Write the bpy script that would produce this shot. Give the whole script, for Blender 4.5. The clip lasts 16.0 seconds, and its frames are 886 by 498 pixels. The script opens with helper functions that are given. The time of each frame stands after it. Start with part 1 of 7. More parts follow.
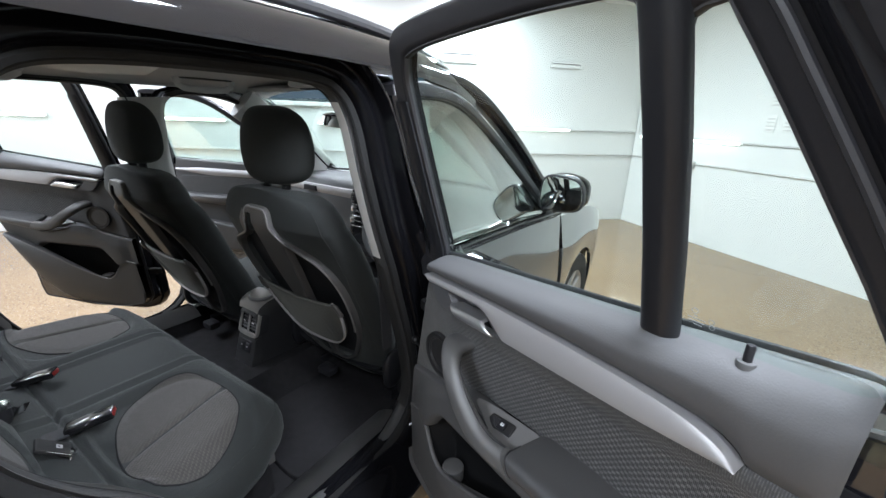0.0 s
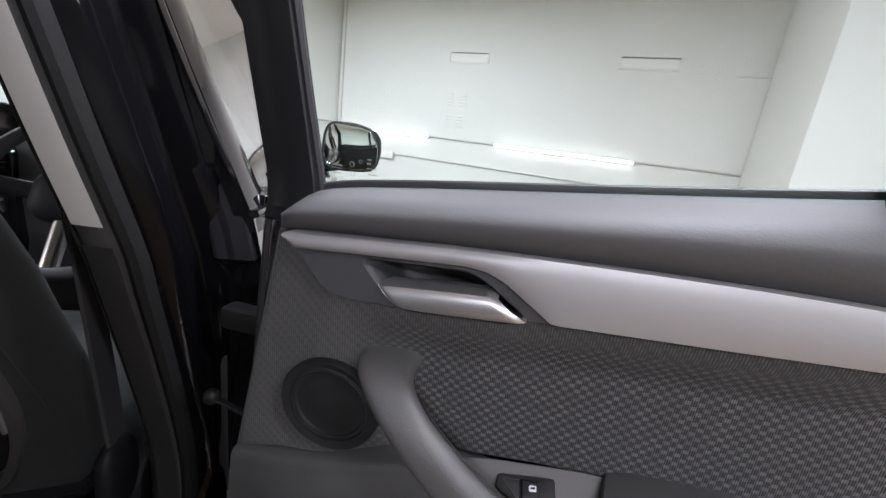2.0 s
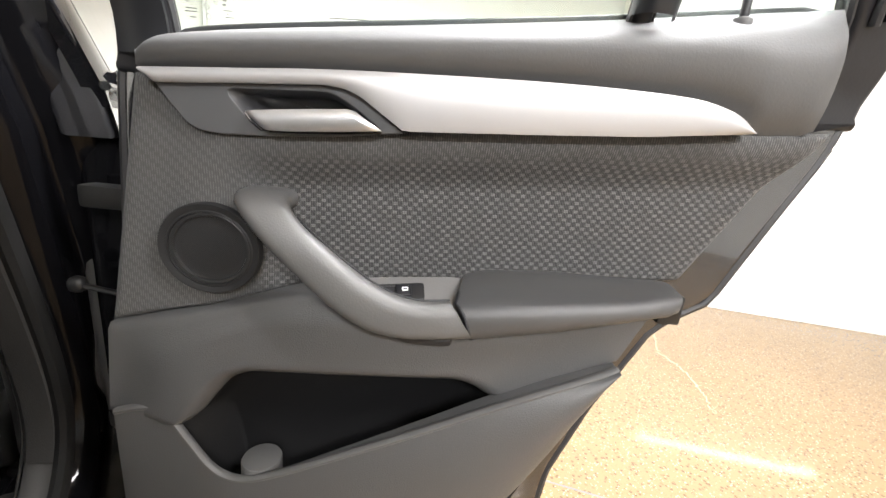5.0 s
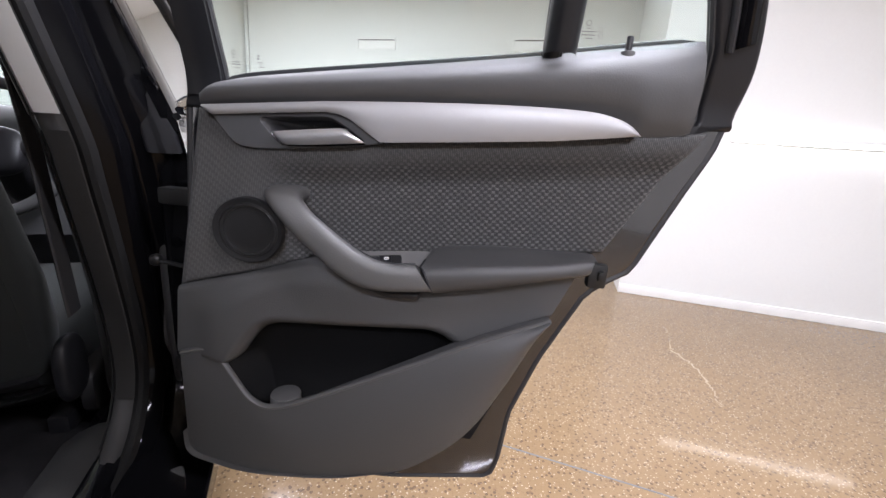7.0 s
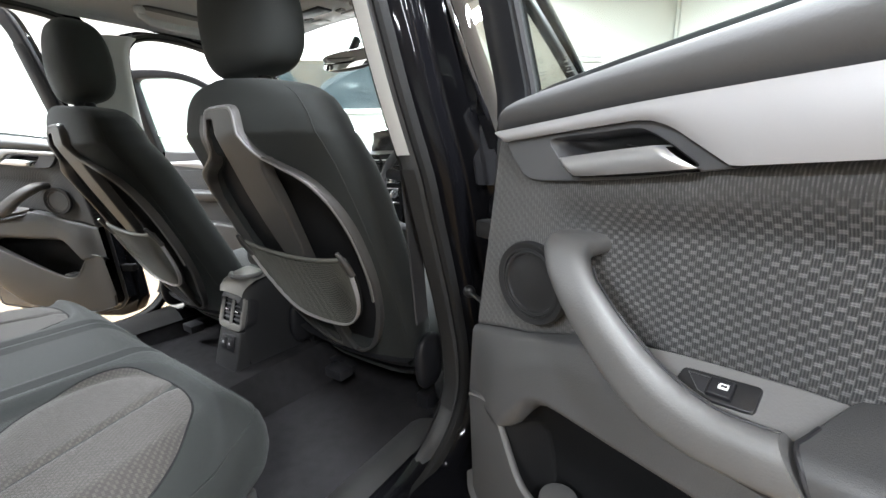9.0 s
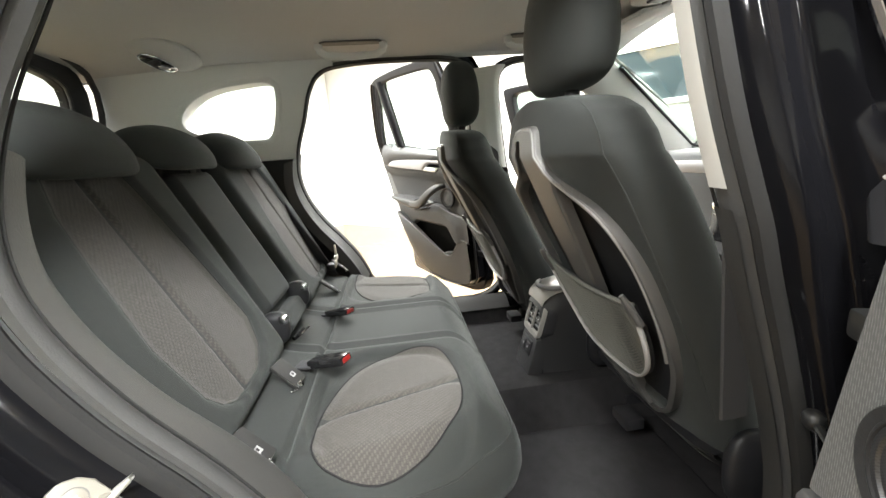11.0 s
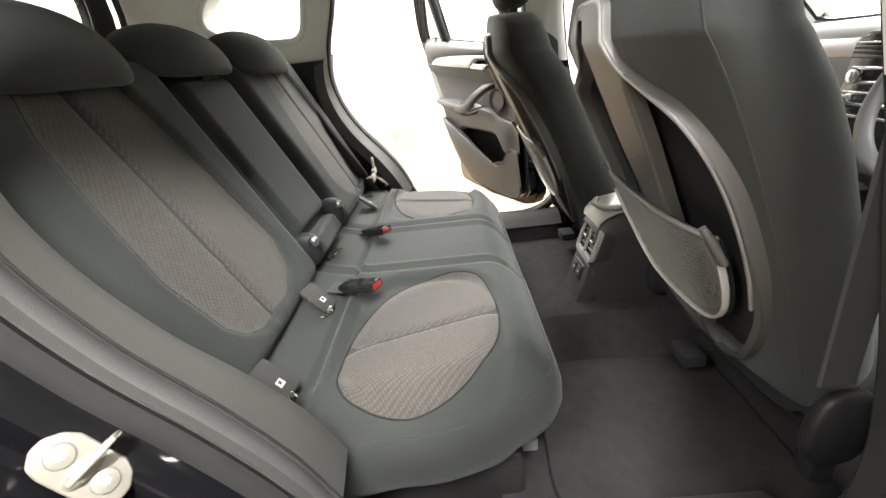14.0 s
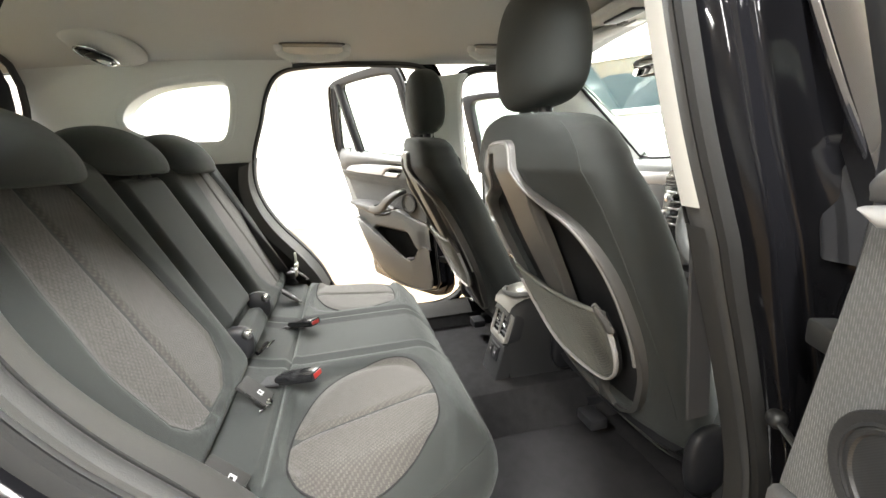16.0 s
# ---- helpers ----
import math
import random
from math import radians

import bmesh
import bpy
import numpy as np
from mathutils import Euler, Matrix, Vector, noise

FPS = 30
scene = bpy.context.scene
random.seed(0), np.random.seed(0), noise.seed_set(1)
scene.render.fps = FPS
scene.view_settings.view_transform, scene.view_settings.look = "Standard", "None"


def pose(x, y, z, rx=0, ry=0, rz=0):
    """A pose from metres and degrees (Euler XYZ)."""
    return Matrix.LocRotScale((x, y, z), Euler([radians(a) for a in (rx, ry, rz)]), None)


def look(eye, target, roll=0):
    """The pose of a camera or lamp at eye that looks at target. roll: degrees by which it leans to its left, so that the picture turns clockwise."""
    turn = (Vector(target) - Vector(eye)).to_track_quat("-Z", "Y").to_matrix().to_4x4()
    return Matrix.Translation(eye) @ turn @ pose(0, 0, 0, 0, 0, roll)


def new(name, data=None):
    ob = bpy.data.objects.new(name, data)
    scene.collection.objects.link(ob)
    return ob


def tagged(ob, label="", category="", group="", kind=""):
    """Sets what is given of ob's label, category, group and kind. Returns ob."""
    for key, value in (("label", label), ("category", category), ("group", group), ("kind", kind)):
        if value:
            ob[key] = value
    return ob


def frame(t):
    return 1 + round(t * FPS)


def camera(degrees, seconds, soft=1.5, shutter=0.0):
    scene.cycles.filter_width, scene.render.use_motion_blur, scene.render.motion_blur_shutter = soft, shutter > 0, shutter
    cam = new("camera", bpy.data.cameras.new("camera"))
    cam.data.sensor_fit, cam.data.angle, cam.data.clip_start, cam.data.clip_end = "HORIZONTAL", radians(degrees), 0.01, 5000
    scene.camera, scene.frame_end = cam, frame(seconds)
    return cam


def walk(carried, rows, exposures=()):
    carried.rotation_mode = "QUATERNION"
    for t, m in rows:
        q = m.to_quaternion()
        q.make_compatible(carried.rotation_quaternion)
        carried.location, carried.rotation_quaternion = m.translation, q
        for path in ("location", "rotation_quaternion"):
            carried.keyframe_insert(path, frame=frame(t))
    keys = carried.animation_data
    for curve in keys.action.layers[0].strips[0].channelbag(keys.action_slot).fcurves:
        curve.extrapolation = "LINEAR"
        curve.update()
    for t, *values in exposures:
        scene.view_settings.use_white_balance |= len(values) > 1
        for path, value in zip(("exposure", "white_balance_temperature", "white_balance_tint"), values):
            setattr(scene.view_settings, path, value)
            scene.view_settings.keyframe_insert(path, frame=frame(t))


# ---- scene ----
cam = camera(95.3, 16.0)
EXPOSURES = [
    (0, 1.18, 6400, 15), (0.5, 1.12, 6800, 19), (1, 1.05, 6850, 23), (1.5, 1.05, 6750, 25), (2, 1.03, 6700, 24), (2.5, 1.22, 6600, 22), (3, 1.52, 6700, 22), (3.5, 1.95, 6750, 20), (4, 2.35, 7000, 15), (4.5, 2.38, 7250, 16), (5, 2.3, 7400, 17), (5.2, 2.25, 7300, 18),
    (7.3, 1.2, 6700, 25), (7.5, 1.16, 6700, 25), (8, 1.26, 6550, 20), (8.5, 1.78, 6700, 18), (9, 2.25, 6800, 14), (9.5, 2.52, 7150, 13), (10, 2.66, 7350, 12), (12.5, 2.65, 7650, 13), (13, 2.72, 7700, 13), (13.5, 2.62, 7700, 13), (14, 2.82, 7750, 14), (14.5, 2.95, 7750, 14), (15, 3.14, 7700, 13), (15.5, 3.08, 7700, 13), (16, 3.0, 7650, 13),
]
PATH = [
    (0, (1.4204, -0.6739, 1.431), (0.4025, 0.9254, 0.795), 2.1),
    (0.5, (1.3194, -0.6198, 1.364), (0.5735, 1.1328, 0.753), 3.8),
    (1, (1.2412, -0.5423, 1.305), (0.8177, 1.3214, 0.716), 6.1),
    (1.5, (1.0816, -0.446, 1.28), (1.0654, 1.4752, 0.726), 7.2),
    (2, (1.0113, -0.3777, 1.189), (1.3814, 1.5204, 0.679), 7.4),
    (2.5, (1.0111, -0.3355, 1.101), (1.6645, 1.4949, 0.627), 7.5),
    (3, (1.0256, -0.3099, 1.062), (1.8134, 1.4537, 0.543), 7.2),
    (3.5, (1.0384, -0.2976, 1.049), (1.8756, 1.4349, 0.503), 6.9),
    (4, (1.0414, -0.2973, 1.05), (1.8959, 1.4229, 0.493), 6.7),
    (4.5, (1.0336, -0.3393, 1.048), (1.8882, 1.3799, 0.488), 6.4),
    (5, (1.0353, -0.4949, 1.047), (1.8637, 1.2457, 0.514), 6.0),
    (5.2, (1.0361, -0.5622, 1.046), (1.8694, 1.179, 0.523), 5.9),
    (7.3, (1.0685, -0.6835, 1.052), (1.6601, 1.1617, 0.557), 3.4),
    (7.5, (1.0888, -0.6754, 1.051), (1.5716, 1.202, 0.557), 2.8),
    (8, (1.1318, -0.6238, 1.058), (1.2069, 1.3187, 0.589), 1.2),
    (8.5, (1.1634, -0.5291, 1.054), (0.6233, 1.3348, 0.572), -0.3),
    (9, (1.169, -0.4451, 1.067), (0.068, 1.1518, 0.577), -1.5),
    (9.5, (1.1695, -0.3808, 1.08), (-0.3544, 0.8174, 0.585), -2.6),
    (10, (1.172, -0.3162, 1.098), (-0.6079, 0.4529, 0.606), -4.2),
    (10.2, (1.1708, -0.3052, 1.101), (-0.6669, 0.3213, 0.619), -4.2),
    (12.3, (1.059, -0.2332, 1.13), (-0.8828, -0.2847, 0.651), -5.8),
    (12.5, (1.0485, -0.2292, 1.128), (-0.8836, -0.2958, 0.616), -5.9),
    (13, (1.0403, -0.227, 1.125), (-0.8522, -0.3087, 0.482), -6.4),
    (13.5, (1.0322, -0.2269, 1.112), (-0.8061, -0.3171, 0.328), -6.8),
    (14, (1.0294, -0.2291, 1.103), (-0.7801, -0.3155, 0.257), -7.2),
    (14.5, (1.0303, -0.228, 1.11), (-0.8118, -0.2805, 0.333), -6.8),
    (15, (1.0381, -0.2252, 1.127), (-0.8516, -0.1951, 0.474), -6.0),
    (15.5, (1.0524, -0.2379, 1.133), (-0.8728, -0.0565, 0.621), -4.5),
    (16, (1.129, -0.3185, 1.133), (-0.7664, 0.1332, 0.686), -3.2),
]
walk(cam, [(t, look(eye, target, roll)) for t, eye, target, roll in PATH], EXPOSURES)


# ---- world and light ----
world = bpy.data.worlds.new("world")
scene.world = world
world.use_nodes = True
world.node_tree.nodes["Background"].inputs["Color"].default_value = (0.9, 0.95, 1.0, 1)
world.node_tree.nodes["Background"].inputs["Strength"].default_value = 0.02
CEILING_Z = 2.83
LAMP_WATTS = 44.0
TUBE_GLOW = 6.5
WALL_TUBE_GLOW = 4.0


# ---- materials ----
def material(name, color, rough=0.5, metal=0.0, var=0.12, scale=30.0, bump=0.08, bscale=350.0, spec=0.5, coat=0.0, fine=0.05):
    """A plain surface with variation at two scales and a fine relief."""
    mat = bpy.data.materials.new(name)
    mat.use_nodes = True
    nt = mat.node_tree
    p = nt.nodes["Principled BSDF"]
    p.inputs["Roughness"].default_value = rough
    p.inputs["Metallic"].default_value = metal
    p.inputs["Specular IOR Level"].default_value = spec
    p.inputs["Coat Weight"].default_value = coat
    tc = nt.nodes.new("ShaderNodeTexCoord")
    n1 = nt.nodes.new("ShaderNodeTexNoise")
    n1.inputs["Scale"].default_value = scale / 6
    n1.inputs["Detail"].default_value = 4
    n2 = nt.nodes.new("ShaderNodeTexNoise")
    n2.inputs["Scale"].default_value = bscale
    n2.inputs["Detail"].default_value = 3
    nt.links.new(tc.outputs["Object"], n1.inputs["Vector"])
    nt.links.new(tc.outputs["Object"], n2.inputs["Vector"])
    add = nt.nodes.new("ShaderNodeMath")
    add.operation = "MULTIPLY_ADD"
    add.inputs[1].default_value = fine / max(var, 1e-3)
    nt.links.new(n2.outputs["Fac"], add.inputs[0])
    nt.links.new(n1.outputs["Fac"], add.inputs[2])
    ramp = nt.nodes.new("ShaderNodeMapRange")
    ramp.inputs["From Min"].default_value = 0.25
    ramp.inputs["From Max"].default_value = 0.75 + fine / max(var, 1e-3)
    nt.links.new(add.outputs[0], ramp.inputs["Value"])
    mix = nt.nodes.new("ShaderNodeMix")
    mix.data_type = "RGBA"
    c = Vector(color)
    mix.inputs["A"].default_value = (*(c * (1 - var)), 1)
    mix.inputs["B"].default_value = (*(c * (1 + var)), 1)
    nt.links.new(ramp.outputs["Result"], mix.inputs["Factor"])
    nt.links.new(mix.outputs["Result"], p.inputs["Base Color"])
    if bump:
        b = nt.nodes.new("ShaderNodeBump")
        b.inputs["Strength"].default_value = bump
        b.inputs["Distance"].default_value = 0.002
        nt.links.new(n2.outputs["Fac"], b.inputs["Height"])
        nt.links.new(b.outputs["Normal"], p.inputs["Normal"])
    return mat


def woven(name, light, dark, pu, pv, axes, rough=0.9, bump=0.6, shift=0.4, threads=6, size=((-0.05, 0.4), (0.1, 0.6))):
    """Cloth of light floats stepping across upright threads. axes: which object axes run across and up."""
    mat = material(name, dark, rough, var=0.2, scale=20, bump=0)
    nt = mat.node_tree
    p = nt.nodes["Principled BSDF"]

    def maths(op, a, b=None, c=None):
        n = nt.nodes.new("ShaderNodeMath")
        n.operation = op
        for k, v in enumerate((a, b, c)):
            if v is None:
                continue
            if isinstance(v, (int, float)):
                n.inputs[k].default_value = v
            else:
                nt.links.new(v, n.inputs[k])
        return n.outputs[0]

    def ramp(v, a, b, lo=0.0, hi=1.0):
        n = nt.nodes.new("ShaderNodeMapRange")
        n.interpolation_type = "SMOOTHSTEP"
        for key, val in (("From Min", a), ("From Max", b), ("To Min", lo), ("To Max", hi)):
            n.inputs[key].default_value = val
        nt.links.new(v, n.inputs["Value"])
        return n.outputs["Result"]

    tc = nt.nodes.new("ShaderNodeTexCoord")
    warp = nt.nodes.new("ShaderNodeTexNoise")
    warp.inputs["Scale"].default_value = 9
    nt.links.new(tc.outputs["Object"], warp.inputs["Vector"])
    sep = nt.nodes.new("ShaderNodeSeparateXYZ")
    nt.links.new(tc.outputs["Object"], sep.inputs[0])
    u = maths("MULTIPLY_ADD", warp.outputs["Fac"], pu * 0.7, sep.outputs[axes[0]])
    v = maths("MULTIPLY_ADD", warp.outputs["Fac"], pv * 1.5, sep.outputs[axes[1]])
    row = maths("FLOOR", maths("DIVIDE", v, pv))
    phase = maths("MULTIPLY_ADD", row, shift, maths("DIVIDE", u, pu))
    across = ramp(maths("SINE", maths("MULTIPLY", phase, 2 * math.pi)), *size[0])
    up = ramp(maths("ABSOLUTE", maths("SINE", maths("MULTIPLY", v, math.pi / pv))), *size[1])
    dash = maths("MULTIPLY", across, up)
    upright = maths("MULTIPLY_ADD", maths("SINE", maths("MULTIPLY", u, 2 * math.pi * threads / pu)), 0.5, 0.5)
    uneven = nt.nodes.new("ShaderNodeTexNoise")
    uneven.inputs["Scale"].default_value = 0.5 / pv
    nt.links.new(tc.outputs["Object"], uneven.inputs["Vector"])
    # single yarns differ along their length
    yarn = nt.nodes.new("ShaderNodeTexNoise")
    yarn.inputs["Scale"].default_value = 1.0
    yarn.inputs["Detail"].default_value = 3
    strung = nt.nodes.new("ShaderNodeCombineXYZ")
    nt.links.new(maths("MULTIPLY", u, 1.3 * threads / pu), strung.inputs[0])
    nt.links.new(maths("MULTIPLY", v, 0.7 / pv), strung.inputs[1])
    nt.links.new(strung.outputs[0], yarn.inputs["Vector"])
    fuzz = ramp(yarn.outputs["Fac"], 0.3, 0.72, 0.45, 1.35)
    base = maths("MULTIPLY", maths("MULTIPLY", upright, fuzz), maths("MULTIPLY", uneven.outputs["Fac"], 0.95))
    dash = maths("MULTIPLY", dash, maths("MULTIPLY", maths("MULTIPLY_ADD", upright, 0.35, 0.65), maths("MULTIPLY_ADD", fuzz, 0.5, 0.5)))
    fac = maths("MAXIMUM", base, maths("MULTIPLY", dash, maths("MULTIPLY_ADD", uneven.outputs["Fac"], 0.8, 0.55)))
    mix = nt.nodes.new("ShaderNodeMix")
    mix.data_type = "RGBA"
    mix.inputs["A"].default_value = (*dark, 1)
    mix.inputs["B"].default_value = (*light, 1)
    nt.links.new(fac, mix.inputs["Factor"])
    nt.links.new(mix.outputs["Result"], p.inputs["Base Color"])
    b = nt.nodes.new("ShaderNodeBump")
    b.inputs["Strength"].default_value = bump
    b.inputs["Distance"].default_value = 0.001
    nt.links.new(fac, b.inputs["Height"])
    nt.links.new(b.outputs["Normal"], p.inputs["Normal"])
    p.inputs["Sheen Weight"].default_value = 0.12
    return mat


def door_weave(name, light, mid, dark, pu=0.0120, pv=0.0052):
    """Door cloth: bricks of paired light floats on dark ribs; towards the hinge and under the trim the ribs alone, in staggered pairs."""
    mat = material(name, dark, 0.88, var=0.2, scale=20, bump=0)
    nt = mat.node_tree
    p = nt.nodes["Principled BSDF"]

    def maths(op, a, b=None, c=None):
        n = nt.nodes.new("ShaderNodeMath")
        n.operation = op
        for k, v in enumerate((a, b, c)):
            if isinstance(v, (int, float)):
                n.inputs[k].default_value = v
            elif v is not None:
                nt.links.new(v, n.inputs[k])
        return n.outputs[0]

    def ramp(v, a, b, lo=0.0, hi=1.0):
        n = nt.nodes.new("ShaderNodeMapRange")
        n.interpolation_type = "SMOOTHSTEP"
        for key, val in (("From Min", a), ("From Max", b), ("To Min", lo), ("To Max", hi)):
            n.inputs[key].default_value = val
        nt.links.new(v, n.inputs["Value"])
        return n.outputs["Result"]

    def noise_at(scale, detail=2):
        n = nt.nodes.new("ShaderNodeTexNoise")
        n.inputs["Scale"].default_value = scale
        n.inputs["Detail"].default_value = detail
        nt.links.new(tc.outputs["Object"], n.inputs["Vector"])
        return n.outputs["Fac"]

    tc = nt.nodes.new("ShaderNodeTexCoord")
    sep = nt.nodes.new("ShaderNodeSeparateXYZ")
    nt.links.new(tc.outputs["Object"], sep.inputs[0])
    x, z = sep.outputs[0], sep.outputs[2]
    warp = noise_at(7.0)
    u = maths("MULTIPLY_ADD", warp, 0.006, x)
    # the rows run slightly uphill, away from the hinge
    v = maths("ADD", maths("MULTIPLY_ADD", warp, 0.005, z), maths("MULTIPLY", x, -0.05))
    row = maths("FLOOR", maths("DIVIDE", v, pv))
    fu = maths("FRACT", maths("MULTIPLY_ADD", row, 0.5, maths("DIVIDE", u, pu)))
    fv = maths("FRACT", maths("DIVIDE", v, pv))
    au, av = maths("ABSOLUTE", maths("SUBTRACT", fu, 0.5)), maths("ABSOLUTE", maths("SUBTRACT", fv, 0.5))
    block_ = maths("MULTIPLY", ramp(au, 0.15, 0.31, 1.0, 0.0), ramp(av, 0.20, 0.48, 1.0, 0.0))
    split = ramp(av, 0.0, 0.12, 0.72, 1.0)
    ribs = maths("MULTIPLY_ADD", maths("SINE", maths("MULTIPLY", u, 2 * math.pi * 6 / pu)), 0.5, 0.5)
    grain, patch = noise_at(900.0, 3), noise_at(60.0)
    float_ = maths("MULTIPLY", maths("MULTIPLY", block_, split), maths("MULTIPLY_ADD", ribs, 0.30, 0.70))
    ground = maths("MULTIPLY", maths("MULTIPLY", ribs, ramp(au, 0.26, 0.5, 0.95, 0.50)), ramp(grain, 0.3, 0.7, 0.7, 1.2))
    brick = maths("MAXIMUM", maths("MULTIPLY", ground, 0.55), maths("MULTIPLY", float_, ramp(patch, 0.3, 0.7, 0.75, 1.1)))
    # staggered pairs of upright threads
    cu = 0.0054
    col = maths("FLOOR", maths("DIVIDE", u, cu))
    gu = maths("FRACT", maths("DIVIDE", u, cu))
    gv = maths("FRACT", maths("MULTIPLY_ADD", col, 0.37, maths("DIVIDE", v, 0.0125)))
    pair = ramp(maths("SINE", maths("MULTIPLY", gu, 4 * math.pi)), -0.3, 0.7)
    long_ = ramp(maths("ABSOLUTE", maths("SUBTRACT", gv, 0.5)), 0.24, 0.40, 1.0, 0.35)
    upright = maths("MULTIPLY", maths("MULTIPLY", pair, long_), ramp(grain, 0.3, 0.7, 0.6, 1.0))
    # threads lightened in colour so the hinge end looks better lit
    upright = maths("MULTIPLY_ADD", upright, 0.50, 0.27)
    edge = maths("MULTIPLY_ADD", x, -0.0985, z)
    plain = maths("MAXIMUM", ramp(x, 0.05, 0.17, 1.0, 0.0), ramp(edge, 0.978, 1.006))
    fac = nt.nodes.new("ShaderNodeMix")
    nt.links.new(plain, fac.inputs["Factor"])
    nt.links.new(brick, fac.inputs["A"])
    nt.links.new(upright, fac.inputs["B"])
    fac = fac.outputs["Result"]
    ramp_ = nt.nodes.new("ShaderNodeValToRGB")
    el = ramp_.color_ramp.elements
    el[0].color, el[1].color = (*dark, 1), (*light, 1)
    e = el.new(0.35)
    e.color = (*mid, 1)
    nt.links.new(fac, ramp_.inputs["Fac"])
    nt.links.new(ramp_.outputs["Color"], p.inputs["Base Color"])
    b = nt.nodes.new("ShaderNodeBump")
    b.inputs["Strength"].default_value = 0.8
    b.inputs["Distance"].default_value = 0.0012
    nt.links.new(fac, b.inputs["Height"])
    nt.links.new(b.outputs["Normal"], p.inputs["Normal"])
    p.inputs["Sheen Weight"].default_value = 0.08
    return mat


def glass(name, color, bend=5.0, least=0.03):
    """A pane: clear tint with a mirror gloss that grows at flat angles."""
    mat = bpy.data.materials.new(name)
    mat.use_nodes = True
    nt = mat.node_tree
    nt.nodes.remove(nt.nodes["Principled BSDF"])
    see = nt.nodes.new("ShaderNodeBsdfTransparent")
    see.inputs["Color"].default_value = (*color, 1)
    shine = nt.nodes.new("ShaderNodeBsdfGlossy")
    shine.inputs["Roughness"].default_value = 0.0
    flat = nt.nodes.new("ShaderNodeLayerWeight")
    flat.inputs["Blend"].default_value = 0.5
    power = nt.nodes.new("ShaderNodeMath")
    power.operation = "POWER"
    power.inputs[1].default_value = bend
    nt.links.new(flat.outputs["Facing"], power.inputs[0])
    gloss = nt.nodes.new("ShaderNodeMath")
    gloss.operation = "MULTIPLY_ADD"
    gloss.inputs[1].default_value = 0.75
    gloss.inputs[2].default_value = least
    nt.links.new(power.outputs[0], gloss.inputs[0])
    mix = nt.nodes.new("ShaderNodeMixShader")
    nt.links.new(gloss.outputs[0], mix.inputs["Fac"])
    nt.links.new(see.outputs[0], mix.inputs[1])
    nt.links.new(shine.outputs[0], mix.inputs[2])
    nt.links.new(mix.outputs[0], nt.nodes["Material Output"].inputs["Surface"])
    return mat


def glow(name, color, strength):
    mat = bpy.data.materials.new(name)
    mat.use_nodes = True
    p = mat.node_tree.nodes["Principled BSDF"]
    p.inputs["Emission Color"].default_value = (*color, 1)
    p.inputs["Emission Strength"].default_value = strength
    return mat


def terrazzo(name):
    """Polished concrete floor: warm grey ground, pale and dark chips, stains and hairline cracks."""
    mat = material(name, (0.240, 0.161, 0.089), 0.24, var=0.14, scale=9, bump=0)
    nt = mat.node_tree
    p = nt.nodes["Principled BSDF"]
    base = p.inputs["Base Color"].links[0].from_socket
    tc = nt.nodes.new("ShaderNodeTexCoord")
    for scale, low, high, color, amount in ((52, 0.0, 0.25, (0.11, 0.075, 0.05), 0.85), (85, 0.0, 0.2, (0.5, 0.41, 0.29), 0.7), (30, 0.0, 0.13, (0.17, 0.11, 0.065), 0.75), (130, 0.0, 0.26, (0.18, 0.12, 0.07), 0.6)):
        v = nt.nodes.new("ShaderNodeTexVoronoi")
        v.inputs["Scale"].default_value = scale
        v.inputs["Randomness"].default_value = 1.0
        nt.links.new(tc.outputs["Object"], v.inputs["Vector"])
        mr = nt.nodes.new("ShaderNodeMapRange")
        mr.inputs["From Min"].default_value = high
        mr.inputs["From Max"].default_value = high + 0.06
        mr.inputs["To Min"].default_value = amount
        mr.inputs["To Max"].default_value = 0.0
        nt.links.new(v.outputs["Distance"], mr.inputs["Value"])
        mix = nt.nodes.new("ShaderNodeMix")
        mix.data_type = "RGBA"
        mix.inputs["B"].default_value = (*color, 1)
        nt.links.new(mr.outputs["Result"], mix.inputs["Factor"])
        nt.links.new(base, mix.inputs["A"])
        base = mix.outputs["Result"]
    nt.links.new(base, p.inputs["Base Color"])
    rn = nt.nodes.new("ShaderNodeTexNoise")
    rn.inputs["Scale"].default_value = 3.5
    rn.inputs["Detail"].default_value = 6
    nt.links.new(tc.outputs["Object"], rn.inputs["Vector"])
    rr = nt.nodes.new("ShaderNodeMapRange")
    rr.inputs["To Min"].default_value = 0.04
    rr.inputs["To Max"].default_value = 0.13
    p.inputs["Specular IOR Level"].default_value = 0.4
    nt.links.new(rn.outputs["Fac"], rr.inputs["Value"])
    nt.links.new(rr.outputs["Result"], p.inputs["Roughness"])
    return mat


white_wall = material("white_wall", (0.68, 0.69, 0.67), 0.6, var=0.03, scale=4, bump=0.05, bscale=60)
ceiling_paint = material("ceiling_paint", (0.8, 0.8, 0.78), 0.7, var=0.03, scale=4, bump=0.03, bscale=60)
floor_mat = terrazzo("polished_concrete")
tube_mat = glow("lit_tube", (0.95, 1.0, 0.98), TUBE_GLOW)
wall_tube = glow("lit_wall_tube", (0.95, 1.0, 0.98), WALL_TUBE_GLOW)
fixture_mat = material("white_enamel", (0.75, 0.75, 0.73), 0.4, var=0.04, bump=0)
grey_metal = material("grey_galvanised", (0.5, 0.5, 0.48), 0.45, metal=0.3, var=0.1, bump=0.05)
slot_dark = material("slot_shadow", (0.12, 0.12, 0.12), 0.6)
